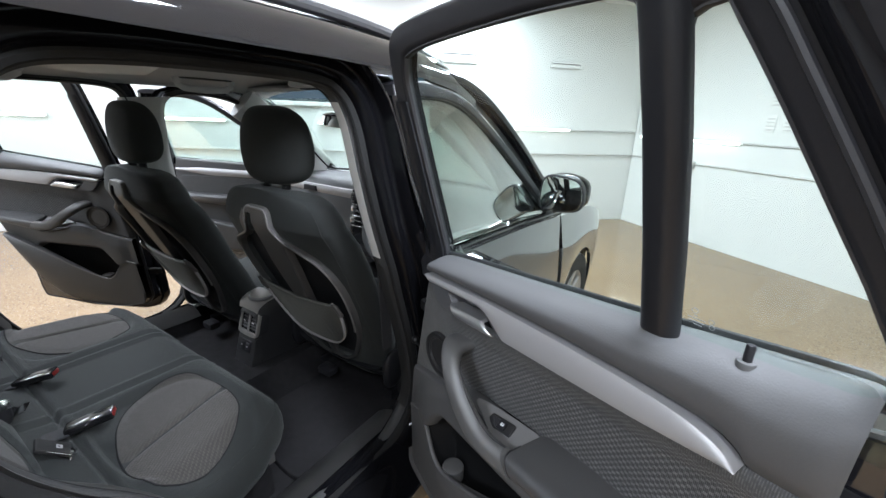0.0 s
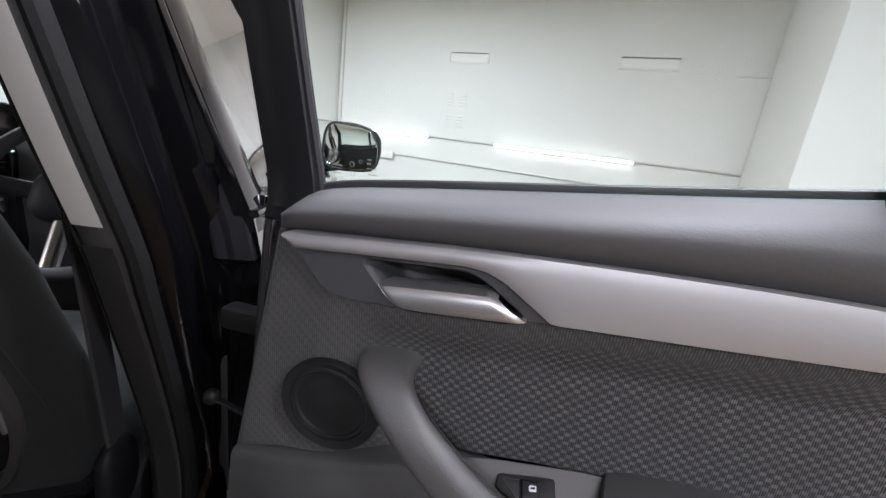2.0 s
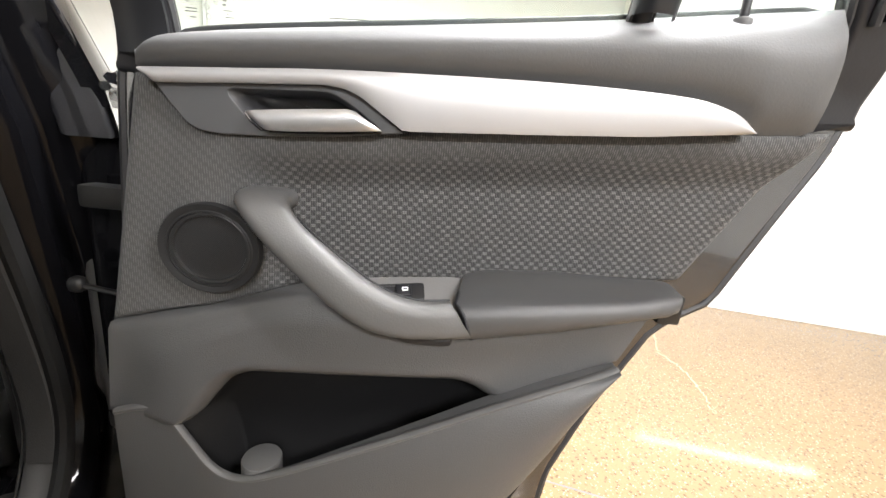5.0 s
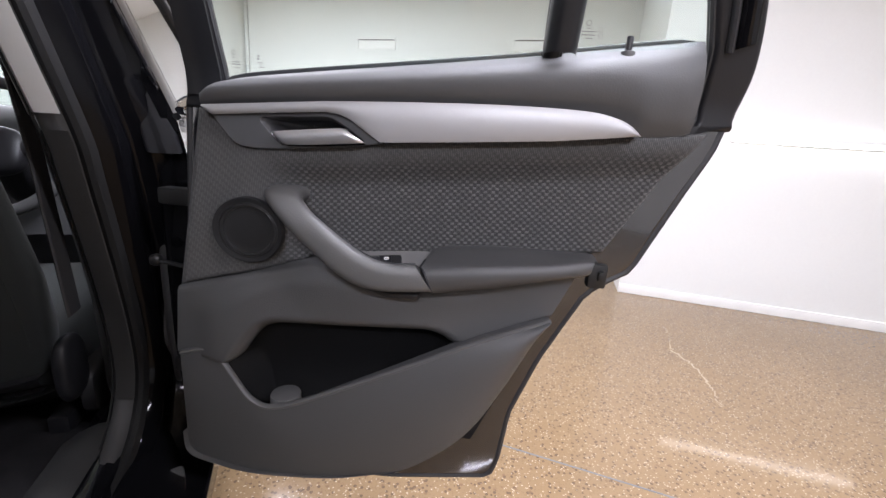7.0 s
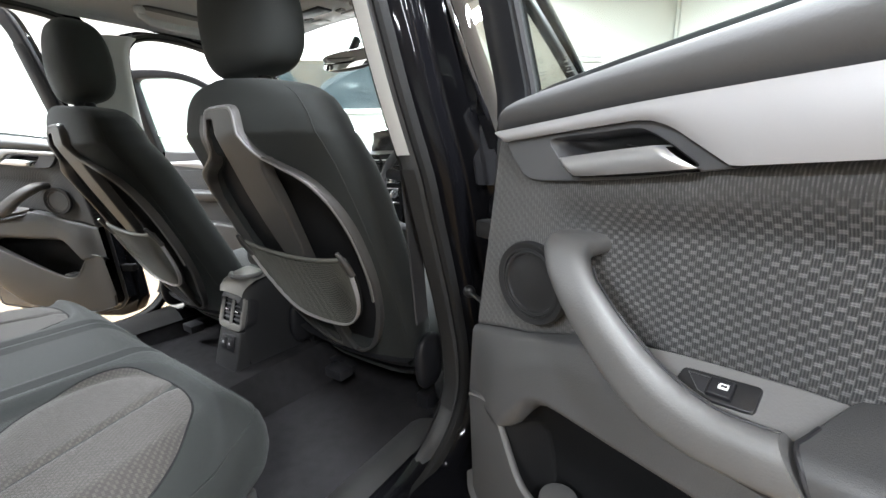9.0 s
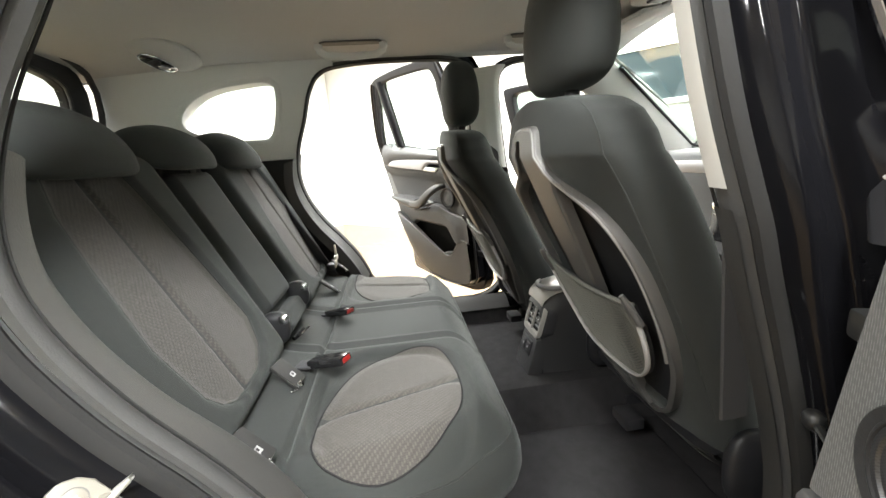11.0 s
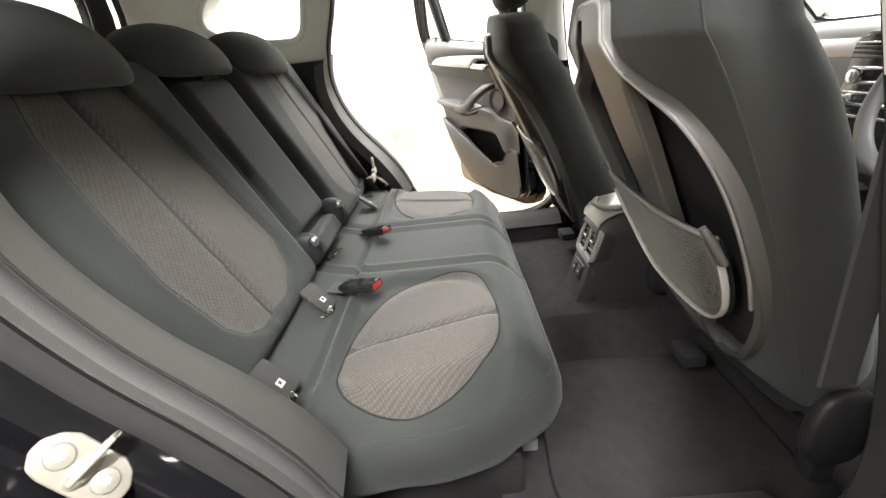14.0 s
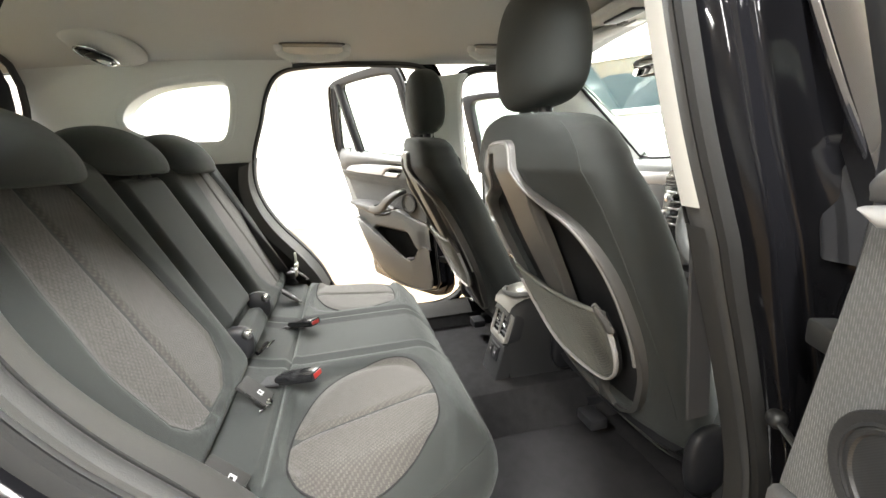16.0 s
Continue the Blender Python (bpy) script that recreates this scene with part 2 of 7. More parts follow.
filler = material("pale_crack_filler", (0.36, 0.275, 0.175), 0.5, var=0.15, bump=0)
dark_pane = material("dark_blue_pane", (0.03, 0.045, 0.055), 0.12, var=0.2, scale=3, bump=0)

cover_gloss = material("gloss_black_cover", (0.006, 0.006, 0.007), 0.03, var=0.1, bump=0.0, spec=0.6)
frame_black = material("black_frame_paint", (0.004, 0.004, 0.0048), 0.07, var=0.1, bump=0.0, spec=0.12)
paint = material("black_paint", (0.005, 0.005, 0.006), 0.05, var=0.1, bump=0.0, spec=0.24)
body_paint = material("black_metallic_paint", (0.012, 0.012, 0.014), 0.08, metal=0.0, var=0.1, bump=0.0, spec=0.7, coat=1.0)
rail_dark = material("dark_satin_rail", (0.1, 0.1, 0.105), 0.35, metal=0.4, var=0.05, bump=0.02)
rubber = material("black_rubber", (0.022, 0.022, 0.024), 0.55, var=0.2, bump=0.2, bscale=200)
seal_grey = material("grey_flocked_seal", (0.044, 0.0436, 0.043), 0.65, spec=0.3, var=0.15, bump=0.2, bscale=500)
pad_mat = material("slate_soft_plastic", (0.074, 0.074, 0.075), 0.62, var=0.06, bump=0.12, bscale=420)
door_plastic = material("charcoal_grained_plastic", (0.065, 0.0645, 0.0645), 0.52, var=0.08, bump=0.25, bscale=520)
grip_mat = material("smooth_grey_plastic", (0.084, 0.0825, 0.0805), 0.55, var=0.06, bump=0.12, bscale=480)
arm_mat = material("dark_leatherette", (0.056, 0.056, 0.0565), 0.52, var=0.08, bump=0.22, bscale=800)
plate_mat = material("mid_grey_plastic", (0.128, 0.126, 0.123), 0.55, var=0.05, bump=0.15, bscale=500)
silver = material("satin_silver", (0.37, 0.367, 0.370), 0.44, metal=0.35, var=0.02, scale=8, bump=0.02, bscale=900)
satin = material("satin_chrome", (0.75, 0.75, 0.77), 0.16, metal=1.0, var=0.03, bump=0)
chrome = material("chrome", (0.85, 0.85, 0.86), 0.07, metal=1.0, var=0.02, bump=0)
black_plastic = material("black_plastic", (0.016, 0.016, 0.018), 0.42, spec=0.3, var=0.15, bump=0.1)
gloss_black = material("gloss_black_plastic", (0.012, 0.012, 0.013), 0.12, var=0.1, bump=0)
recess_mat = material("black_recess", (0.014, 0.014, 0.016), 0.6, var=0.2, bump=0.1)
flap_print = material("pale_print", (0.4, 0.4, 0.4), 0.5, bump=0)
icon_white = material("white_print", (0.75, 0.75, 0.75), 0.5, bump=0)
print_grey = material("grey_glass_print", (0.2, 0.215, 0.21), 0.6, bump=0)
red_plastic = material("red_plastic", (0.22, 0.012, 0.010), 0.4, var=0.05, bump=0)
cloth = material("black_seat_cloth", (0.0245, 0.0268, 0.0260), 0.82, var=0.14, scale=40, bump=0.35, bscale=900, spec=0.25, fine=0.12)
cloth.node_tree.nodes["Principled BSDF"].inputs["Sheen Weight"].default_value = 0.15
cloth.node_tree.nodes["Principled BSDF"].inputs["Sheen Roughness"].default_value = 0.42
cloth.node_tree.nodes["Principled BSDF"].inputs["Sheen Tint"].default_value = (0.60, 0.63, 0.61, 1)
insert_cloth = woven("grey_seat_insert", (0.069, 0.062, 0.055), (0.029, 0.0265, 0.024), 0.009, 0.0044, (0, 1), bump=0.4)
# same fabric as the cushion insert, darkened for the backrest's weaker light
back_insert_shaded = woven("shaded_backrest_insert", (0.062, 0.0555, 0.0495), (0.026, 0.0235, 0.0215), 0.0095, 0.0048, (0, 2), bump=0.4)
door_cloth = door_weave("grey_door_weave", (0.136, 0.135, 0.132), (0.055, 0.0547, 0.054), (0.017, 0.017, 0.0175))
carpet = material("black_carpet", (0.024, 0.0233, 0.0245), 0.95, var=0.35, scale=200, bump=0.9, bscale=700, spec=0.06, fine=0.2)
liner = material("grey_headliner_cloth", (0.47, 0.465, 0.45), 0.95, var=0.05, scale=20, bump=0.3, bscale=900, spec=0.2)
trim_light = material("pale_grey_pillar_trim", (0.54, 0.535, 0.515), 0.6, var=0.04, bump=0.2, bscale=700)
trim_dark = material("dark_pillar_trim", (0.027, 0.0265, 0.026), 0.55, spec=0.3, var=0.08, bump=0.25, bscale=500)
side_grey = material("grained_grey_side_trim", (0.052, 0.051, 0.049), 0.48, var=0.08, bump=0.25, bscale=520)
# seat back hollow: its shade is put into this near-black colour
cavity_shade = material("shaded_seat_cavity", (0.011, 0.011, 0.012), 0.7, var=0.15, bump=0.2, bscale=500, spec=0.3)
shell_mat = material("grey_seat_shell", (0.066, 0.0635, 0.061), 0.42, var=0.06, bump=0.15, bscale=500)
# paler copy of the shell plastic, for the highlight along its edge
edge_highlight = material("seat_shell_highlight", (0.17, 0.165, 0.16), 0.35, var=0.05, bump=0.1, bscale=500)
shell_dark = material("dark_seat_shell", (0.022, 0.022, 0.023), 0.5, var=0.1, bump=0.2, bscale=500)
rim_mat = material("pale_net_rim", (0.34, 0.33, 0.32), 0.4, var=0.06, bump=0.08)
net_mat = material("elastic_net", (0.125, 0.125, 0.11), 0.8, var=0.15, bump=0)
vent_grey = material("pale_vent_surround", (0.21, 0.2, 0.187), 0.35, metal=0.2, var=0.05, bump=0.06, bscale=500)
dash_mat = material("grey_dashboard_plastic", (0.085, 0.086, 0.088), 0.55, var=0.06, bump=0.25, bscale=450)
belt_mat = material("black_webbing", (0.03, 0.03, 0.032), 0.8, var=0.2, bump=0.5, bscale=900)
steel = material("bare_steel", (0.62, 0.62, 0.58), 0.32, metal=0.8, var=0.08, bump=0.05)
beige_steel = material("beige_coated_steel", (0.18, 0.168, 0.143), 0.4, metal=0.25, var=0.08, bump=0.05)
clear_glass = glass("clear_glass", (0.93, 0.985, 0.965))
side_glass = glass("reflecting_tinted_glass", (0.86, 0.965, 0.93), 1.5, 0.2)
green_glass = glass("green_tinted_glass", (0.88, 0.965, 0.93), 2.4, 0.06)
mirror_mat = material("mirror_silver", (0.9, 0.92, 0.92), 0.02, metal=1.0, var=0.0, bump=0)
tyre_mat = material("tyre_rubber", (0.02, 0.02, 0.02), 0.8, var=0.2, bump=0.4, bscale=150)
alloy = material("silver_alloy", (0.6, 0.6, 0.62), 0.3, metal=0.9, var=0.04, bump=0)


# ---- shape helpers ----
def spline(pts, n, closed=False):
    """n points along a smooth curve through pts."""
    pts = [Vector(p) for p in pts]
    m = len(pts)
    segs = m if closed else m - 1
    out = []
    for i in range(n):
        t = i * segs / (n if closed else n - 1)
        k = min(int(t), segs - 1)
        f = t - k
        if closed:
            a, b, c, d = (pts[(k + j) % m] for j in (-1, 0, 1, 2))
        else:
            b, c = pts[k], pts[k + 1]
            a = pts[k - 1] if k else b * 2 - c
            d = pts[k + 2] if k + 2 < m else c * 2 - b
        out.append(0.5 * ((2 * b) + (c - a) * f + (2 * a - 5 * b + 4 * c - d) * f ** 2 + (3 * b - a - 3 * c + d) * f ** 3))
    return out


def even(pts, n, closed=False):
    """n points evenly along the polyline pts."""
    pts = [Vector(p) for p in pts]
    if closed:
        pts = pts + [pts[0]]
    run = [0.0]
    for a, b in zip(pts, pts[1:]):
        run.append(run[-1] + (b - a).length)
    out = []
    k = 0
    for i in range(n):
        s = run[-1] * i / (n if closed else n - 1)
        while k < len(pts) - 2 and run[k + 1] < s:
            k += 1
        f = (s - run[k]) / max(run[k + 1] - run[k], 1e-9)
        out.append(pts[k].lerp(pts[k + 1], min(max(f, 0), 1)))
    return out


def smooth_loop(pts, n=60):
    return even(spline(pts, len(pts) * 8, True), n, True)


def grid(rows, close_u=False, close_v=False, cap=False):
    """A skin over rows of points. close_u joins each row's ends, close_v the last row to the first."""
    verts = [Vector(p) for r in rows for p in r]
    w, h = len(rows[0]), len(rows)
    faces = []
    for j in range(h if close_v else h - 1):
        for i in range(w if close_u else w - 1):
            a, b = j * w + i, j * w + (i + 1) % w
            c, d = ((j + 1) % h) * w + (i + 1) % w, ((j + 1) % h) * w + i
            faces.append((a, b, c, d))
    if cap:
        for j in (0, h - 1):
            faces.append(tuple(range(j * w, j * w + w)))
    return verts, faces


def join(*shapes):
    verts, faces = [], []
    for v, f in shapes:
        k = len(verts)
        verts += list(v)
        faces += [tuple(i + k for i in g) for g in f]
    return verts, faces


def moved(shape, fn):
    return [Vector(fn(v)) for v in shape[0]], shape[1]


def sweep(path, width, depth=None, up=(0, 0, 1), seg=12, power=2.0, cap=True, closed=False):
    """A bar of rounded section along path. width, depth: numbers, or lists with one value for each point."""
    path = [Vector(p) for p in path]
    n = len(path)
    depth = width if depth is None else depth
    ws = width if isinstance(width, (list, tuple)) else [width] * n
    ds = depth if isinstance(depth, (list, tuple)) else [depth] * n
    rows = []
    for i, p in enumerate(path):
        a = path[i - 1] if i or closed else p
        b = path[(i + 1) % n] if i < n - 1 or closed else p
        t = (b - a).normalized()
        side = t.cross(Vector(up))
        side = side.normalized() if side.length > 1e-6 else Vector((1, 0, 0))
        top = side.cross(t).normalized()
        ring = []
        for k in range(seg):
            th = 2 * math.pi * k / seg
            c, s = math.cos(th), math.sin(th)
            c = math.copysign(abs(c) ** (2 / power), c)
            s = math.copysign(abs(s) ** (2 / power), s)
            ring.append(p + side * c * ws[i] / 2 + top * s * ds[i] / 2)
        rows.append(ring)
    return grid(rows, True, closed, cap and not closed)


def pillow(center, size, power=3.0, nu=28, nv=16, fn=None):
    """A cushion: a rounded block, fuller the higher the power."""
    rows = []
    e = 2 / power
    sgn = lambda v, p: math.copysign(abs(v) ** p, v)
    for j in range(nv + 1):
        ph = -math.pi / 2 + math.pi * j / nv
        row = []
        for i in range(nu):
            th = 2 * math.pi * i / nu
            v = Vector((sgn(math.cos(ph), e) * sgn(math.cos(th), e), sgn(math.cos(ph), e) * sgn(math.sin(th), e), sgn(math.sin(ph), e)))
            v = Vector((v.x * size[0] / 2, v.y * size[1] / 2, v.z * size[2] / 2))
            row.append((Vector(fn(v)) if fn else v) + Vector(center))
        rows.append(row)
    return grid(rows, True)


def block(center, size, r=0.004):
    """A box with bevelled edges."""
    bm = bmesh.new()
    bmesh.ops.create_cube(bm, size=1)
    for v in bm.verts:
        v.co = Vector((v.co.x * size[0], v.co.y * size[1], v.co.z * size[2]))
    r = min(r, min(size) * 0.45)
    bmesh.ops.bevel(bm, geom=bm.edges[:], offset=r, segments=2, affect="EDGES", profile=0.6)
    bm.verts.index_update()
    out = [v.co + Vector(center) for v in bm.verts], [tuple(v.index for v in f.verts) for f in bm.faces]
    bm.free()
    return out


def disc(center, normal, radius, depth, r=0.003, seg=32):
    """A short round bar along normal, its far edge rounded."""
    n = Vector(normal).normalized()
    a = n.orthogonal().normalized()
    b = n.cross(a)
    rows = []
    for rad, h in ((radius, 0), (radius, depth - r), (radius - r * 0.3, depth - r * 0.3), (radius - r, depth), (radius * 0.02, depth)):
        rows.append([Vector(center) + n * h + (a * math.cos(2 * math.pi * k / seg) + b * math.sin(2 * math.pi * k / seg)) * rad for k in range(seg)])
    return grid(rows, True)


def inset(loop, d):
    """The closed 2D loop moved inwards by d (counter-clockwise loops)."""
    n = len(loop)
    out = []
    for i in range(n):
        t = (loop[(i + 1) % n] - loop[i - 1])
        t = t.normalized() if t.length > 1e-9 else Vector((1, 0))
        out.append(loop[i] + Vector((-t.y, t.x)) * d)
    return out


def ccw(loop):
    loop = [Vector((p[0], p[1])) for p in loop]
    area = sum(a.x * b.y - b.x * a.y for a, b in zip(loop, loop[1:] + loop[:1]))
    return loop if area > 0 else loop[::-1]


def plate(outer, holes, n0, n1, r, fn, back=False):
    """A flat piece with rounded edges and holes, from depth n0 to n1; fn(u, v, n) lays it into space."""
    bm = bmesh.new()
    fronts = []
    for k, loop in enumerate([outer, *holes]):
        loop = ccw(loop)
        sign = 1 if k == 0 else -1
        rings = [[(p, n0) for p in loop]]
        for q in range(4):
            th = math.pi / 2 * q / 3
            rings.append([(p, n1 - r + r * math.sin(th)) for p in inset(loop, sign * r * (1 - math.cos(th)))])
        vs = [[bm.verts.new((p.x, p.y, n)) for p, n in ring] for ring in rings]
        for a, b in zip(vs, vs[1:]):
            for i in range(len(a)):
                j = (i + 1) % len(a)
                bm.faces.new((a[i], a[j], b[j], b[i]))
        fronts.append(vs[-1])
        if back and k == 0:
            bm.faces.new(vs[0])
    edges = []
    for ring in fronts:
        for i in range(len(ring)):
            e = bm.edges.get((ring[i], ring[(i + 1) % len(ring)])) or bm.edges.new((ring[i], ring[(i + 1) % len(ring)]))
            edges.append(e)
    bmesh.ops.triangle_fill(bm, edges=edges, use_beauty=True, use_dissolve=False)
    bm.verts.index_update()
    out = [Vector(fn(v.co.x, v.co.y, v.co.z)) for v in bm.verts], [tuple(v.index for v in f.verts) for f in bm.faces]
    bm.free()
    return out


def strip(top, bottom, profile, fn, nu=60, nv=12, back=-0.01, raw=False):
    """A band between two 2D curves, its depth across given by profile(v, u) with v from 0 at the top to 1; its rim turned back."""
    a, b = (top, bottom) if raw else (even(top, nu), even(bottom, nu))
    rows = []
    for j in range(-1, nv + 2):
        v = min(max(j / nv, 0), 1)
        row = []
        for i in range(nu):
            p = a[i].lerp(b[i], v)
            n = back if j in (-1, nv + 1) else profile(v, i / (nu - 1))
            row.append(fn(p.x, p.y, n))
        rows.append(row)
    return grid(rows)


def part(name, shape, mat, parent=None, label="", sharp=35, weighted=False):
    """Links a shape as one mesh object under a thing or a part."""
    me = bpy.data.meshes.new(name)
    me.from_pydata([tuple(v) for v in shape[0]], [], shape[1])
    bm = bmesh.new()
    bm.from_mesh(me)
    bmesh.ops.remove_doubles(bm, verts=bm.verts, dist=1e-6)
    bmesh.ops.recalc_face_normals(bm, faces=bm.faces)
    bm.to_mesh(me)
    bm.free()
    me.materials.append(mat)
    me.polygons.foreach_set("use_smooth", [True] * len(me.polygons))
    me.set_sharp_from_angle(angle=radians(sharp))
    ob = new(name, me)
    if parent:
        ob.parent = parent
    if weighted:
        w = ob.modifiers.new("weighted", "WEIGHTED_NORMAL")
        w.keep_sharp = True
    if label:
        ob["label"] = label
    return ob


def thing(name, m, label, category, group=""):
    ob = new(name)
    ob.empty_display_size = 0.1
    ob.matrix_world = m
    return tagged(ob, label, category, group)


def sheet(rows, off):
    """A thin closed pane: the skin over rows and its copy moved by off."""
    o = Vector(off)
    return grid([[Vector(p) for p in r] + [Vector(p) + o for p in r[::-1]] for r in rows], True, False, True)


# ---- the room ----
CORNER = Vector((0.46, 5.83, 0))
WALL_DIR = Vector((0.809, -0.588, 0))
WALL_OUT = Vector((0.588, 0.809, 0))
FRONT_DIR = Vector((-0.708, -0.706, 0))
FRONT_OUT = Vector((-0.706, 0.708, 0))
PARTITION = Vector((3.511, 1.741, 0))


def wall(name, start, along, length, out, mat=white_wall, z0=0.0, z1=CEILING_Z, thick=0.12):
    a = Vector(start)
    pts = []
    for d in (0, thick):
        for s in (0, length):
            for z in (z0, z1):
                pts.append(a + along * s + out * d + Vector((0, 0, z)))
    faces = [(0, 1, 3, 2), (4, 6, 7, 5), (0, 2, 6, 4), (1, 5, 7, 3), (0, 4, 5, 1), (2, 3, 7, 6)]
    ob = part(name, (pts, faces), mat)
    return tagged(ob, kind="structure")


E1 = CORNER + FRONT_DIR * 10
E2 = E1 + Vector((0.809, -0.588, 0)) * 9
E3 = PARTITION + WALL_DIR * 6.2
floor_ob = tagged(part("floor", ([(-14, -12, 0), (14, -12, 0), (14, 12, 0), (-14, 12, 0)], [(0, 1, 2, 3)]), floor_mat), "polished tan concrete floor with stone chips", "floor", kind="structure")
tagged(part("ceiling", ([(-14, -12, CEILING_Z), (14, -12, CEILING_Z), (14, 12, CEILING_Z), (-14, 12, CEILING_Z)], [(0, 3, 2, 1)]), ceiling_paint), "white painted ceiling", "ceiling", kind="structure")
wall("wall_right", CORNER, WALL_DIR, 5.3, WALL_OUT)
wall("wall_front", CORNER + WALL_OUT * 0.12, FRONT_DIR, 10.2, FRONT_OUT)
wall("wall_return", PARTITION + WALL_DIR * 0.12, WALL_OUT, 1.5, -WALL_DIR)
wall("wall_partition", PARTITION + WALL_DIR * 0.0025 - WALL_OUT * 0.003, WALL_DIR, 6.2, WALL_OUT)
wall("wall_left", E1, WALL_DIR, 9.0, -WALL_OUT)
back_dir = (E3 - E2).normalized()
wall("wall_back", E2, back_dir, (E3 - E2).length, Vector((back_dir.y, -back_dir.x, 0)))


def on_wall(origin, along, out):
    """Lays (s, z, n) onto a wall, n towards the room."""
    return lambda s, z, n: Vector(origin) + along * s + Vector((0, 0, z)) - out * n


right = on_wall(CORNER, WALL_DIR, WALL_OUT)
front = on_wall(CORNER, FRONT_DIR, FRONT_OUT)
inner = on_wall(PARTITION, WALL_DIR, WALL_OUT)


def rect(a, b, c, d):
    return [(a, c), (b, c), (b, d), (a, d)]


def wall_light(at, s0, s1, z):
    mid = at((s0 + s1) / 2, z, 0)
    ob = thing("fluorescent_light", Matrix.Translation(mid), "slim white fluorescent batten light lit on the wall", "light", "wall batten lights")
    off = lambda sh: moved(sh, lambda v: v - mid)
    part("batten", off(plate(rect(s0, s1, z - 0.012, z + 0.022), [], 0, 0.028, 0.005, at)), fixture_mat, ob)
    part("tube", off(sweep([at(s0 + 0.01, z, 0.040), at(s1 - 0.01, z, 0.040)], 0.024, seg=12)), wall_tube, ob, "glowing white tube")


def conduit(at, pts, r=0.011):
    ob = part("conduit", sweep([at(s, z, r) for s, z in pts], 2 * r, seg=8), grey_metal)
    tagged(ob, "thin grey cable conduit along the wall", "conduit", "wall conduits")


def junction_box(at, s0, s1, z0, z1):
    mid = at((s0 + s1) / 2, (z0 + z1) / 2, 0)
    ob = thing("junction_box", Matrix.Translation(mid), "grey electrical outlet box on the wall", "outlet box", "wall boxes")
    off = lambda sh: moved(sh, lambda v: v - mid)
    part("box", off(plate(rect(s0, s1, z0, z1), [], 0, 0.045, 0.006, at)), grey_metal, ob)
    part("cover", off(plate(rect(s0 - 0.006, s1 + 0.006, z0 - 0.006, z1 + 0.006), [], 0.044, 0.05, 0.002, at)), fixture_mat, ob)


def wall_vent(at, s0, s1, z0, z1):
    mid = at((s0 + s1) / 2, (z0 + z1) / 2, 0)
    ob = thing("wall_vent", Matrix.Translation(mid), "white painted vent flap with a dark upper gap", "vent", "wall vents")
    off = lambda sh: moved(sh, lambda v: v - mid)
    part("frame", off(plate(rect(s0, s1, z0, z1), [rect(s0 + 0.012, s1 - 0.012, z0 + 0.012, z1 - 0.02)], 0, 0.012, 0.002, at)), fixture_mat, ob)
    part("flap", off(plate(rect(s0 + 0.015, s1 - 0.015, z0 + 0.014, z1 - 0.032), [], -0.002, 0.006, 0.002, at)), fixture_mat, ob)
    part("gap", off(plate(rect(s0 + 0.012, s1 - 0.012, z1 - 0.034, z1 - 0.02), [], 0.0005, 0.002, 0.0005, at)), slot_dark, ob)


for s0, s1 in ((0.13, 1.51), (2.41, 3.94)):
    wall_light(right, s0, s1, 1.22)
for s0, s1 in ((0.54, 1.89), (2.94, 4.34)):
    wall_light(inner, s0, s1, 1.23)
for s0, s1 in ((1.05, 1.85), (3.3, 4.35), (5.35, 6.4), (7.1, 8.3)):
    wall_light(front, s0, s1, 1.27)
conduit(right, [(1.51, 1.23), (2.41, 1.23)])
conduit(right, [(3.94, 1.23), (5.25, 1.23)])
conduit(right, [(0.0, 0.95), (0.76, 0.95)])
conduit(right, [(1.01, 0.95), (3.72, 0.95)])
conduit(front, [(0.02, 1.27), (1.05, 1.27)])
conduit(front, [(1.85, 1.28), (3.3, 1.28)])
conduit(front, [(0.02, 0.95), (6.0, 0.95)])
conduit(right, [(0.06, CEILING_Z - 0.002), (0.06, 1.26)], 0.008)
conduit(right, [(4.62, 2.087), (5.02, 2.087)], 0.004)
junction_box(right, 0.765, 1.01, 0.89, 0.98)
junction_box(right, 3.72, 3.93, 0.865, 0.975)
wall_vent(right, 1.67, 2.18, 2.11, 2.25)
wall_vent(right, 3.59, 4.14, 2.11, 2.25)
wall_vent(front, 0.98, 1.41, 2.04, 2.115)
wall_vent(front, 2.4, 2.85, 2.03, 2.15)
for i in range(2):
    for j in range(2):
        s, z = 1.69 + i * 0.17, 1.36 + j * 0.24
        mid = right(s + 0.05, z + 0.08, 0)
        ob = thing("grille", Matrix.Translation(mid), "small grey slotted grille set in the wall", "grille", "wall grilles")
        part("frame", moved(plate(rect(s, s + 0.1, z, z + 0.17), [], 0, 0.006, 0.002, right), lambda v: v - mid), fixture_mat, ob)
        for k in range(4):
            part("slot", moved(plate(rect(s + 0.012, s + 0.088, z + 0.02 + k * 0.036, z + 0.036 + k * 0.036), [], 0.005, 0.0075, 0.001, right), lambda v: v - mid), grey_metal, ob)
mid = front(4.1, 1.75, 0)
ob = thing("wall_window", Matrix.Translation(mid), "dark blue glazed window high in the white wall", "window")
part("frame", moved(plate(rect(2.95, 5.2, 1.46, 2.06), [rect(3.0, 5.15, 1.51, 2.01)], 0, 0.03, 0.004, front), lambda v: v - mid), fixture_mat, ob)
part("pane", moved(plate(rect(2.98, 5.17, 1.49, 2.03), [], 0.002, 0.01, 0.001, front), lambda v: v - mid), dark_pane, ob)
skirt = plate(rect(0.0, 6.2, 0.0, 0.07), [], 0.004, 0.016, 0.003, inner)
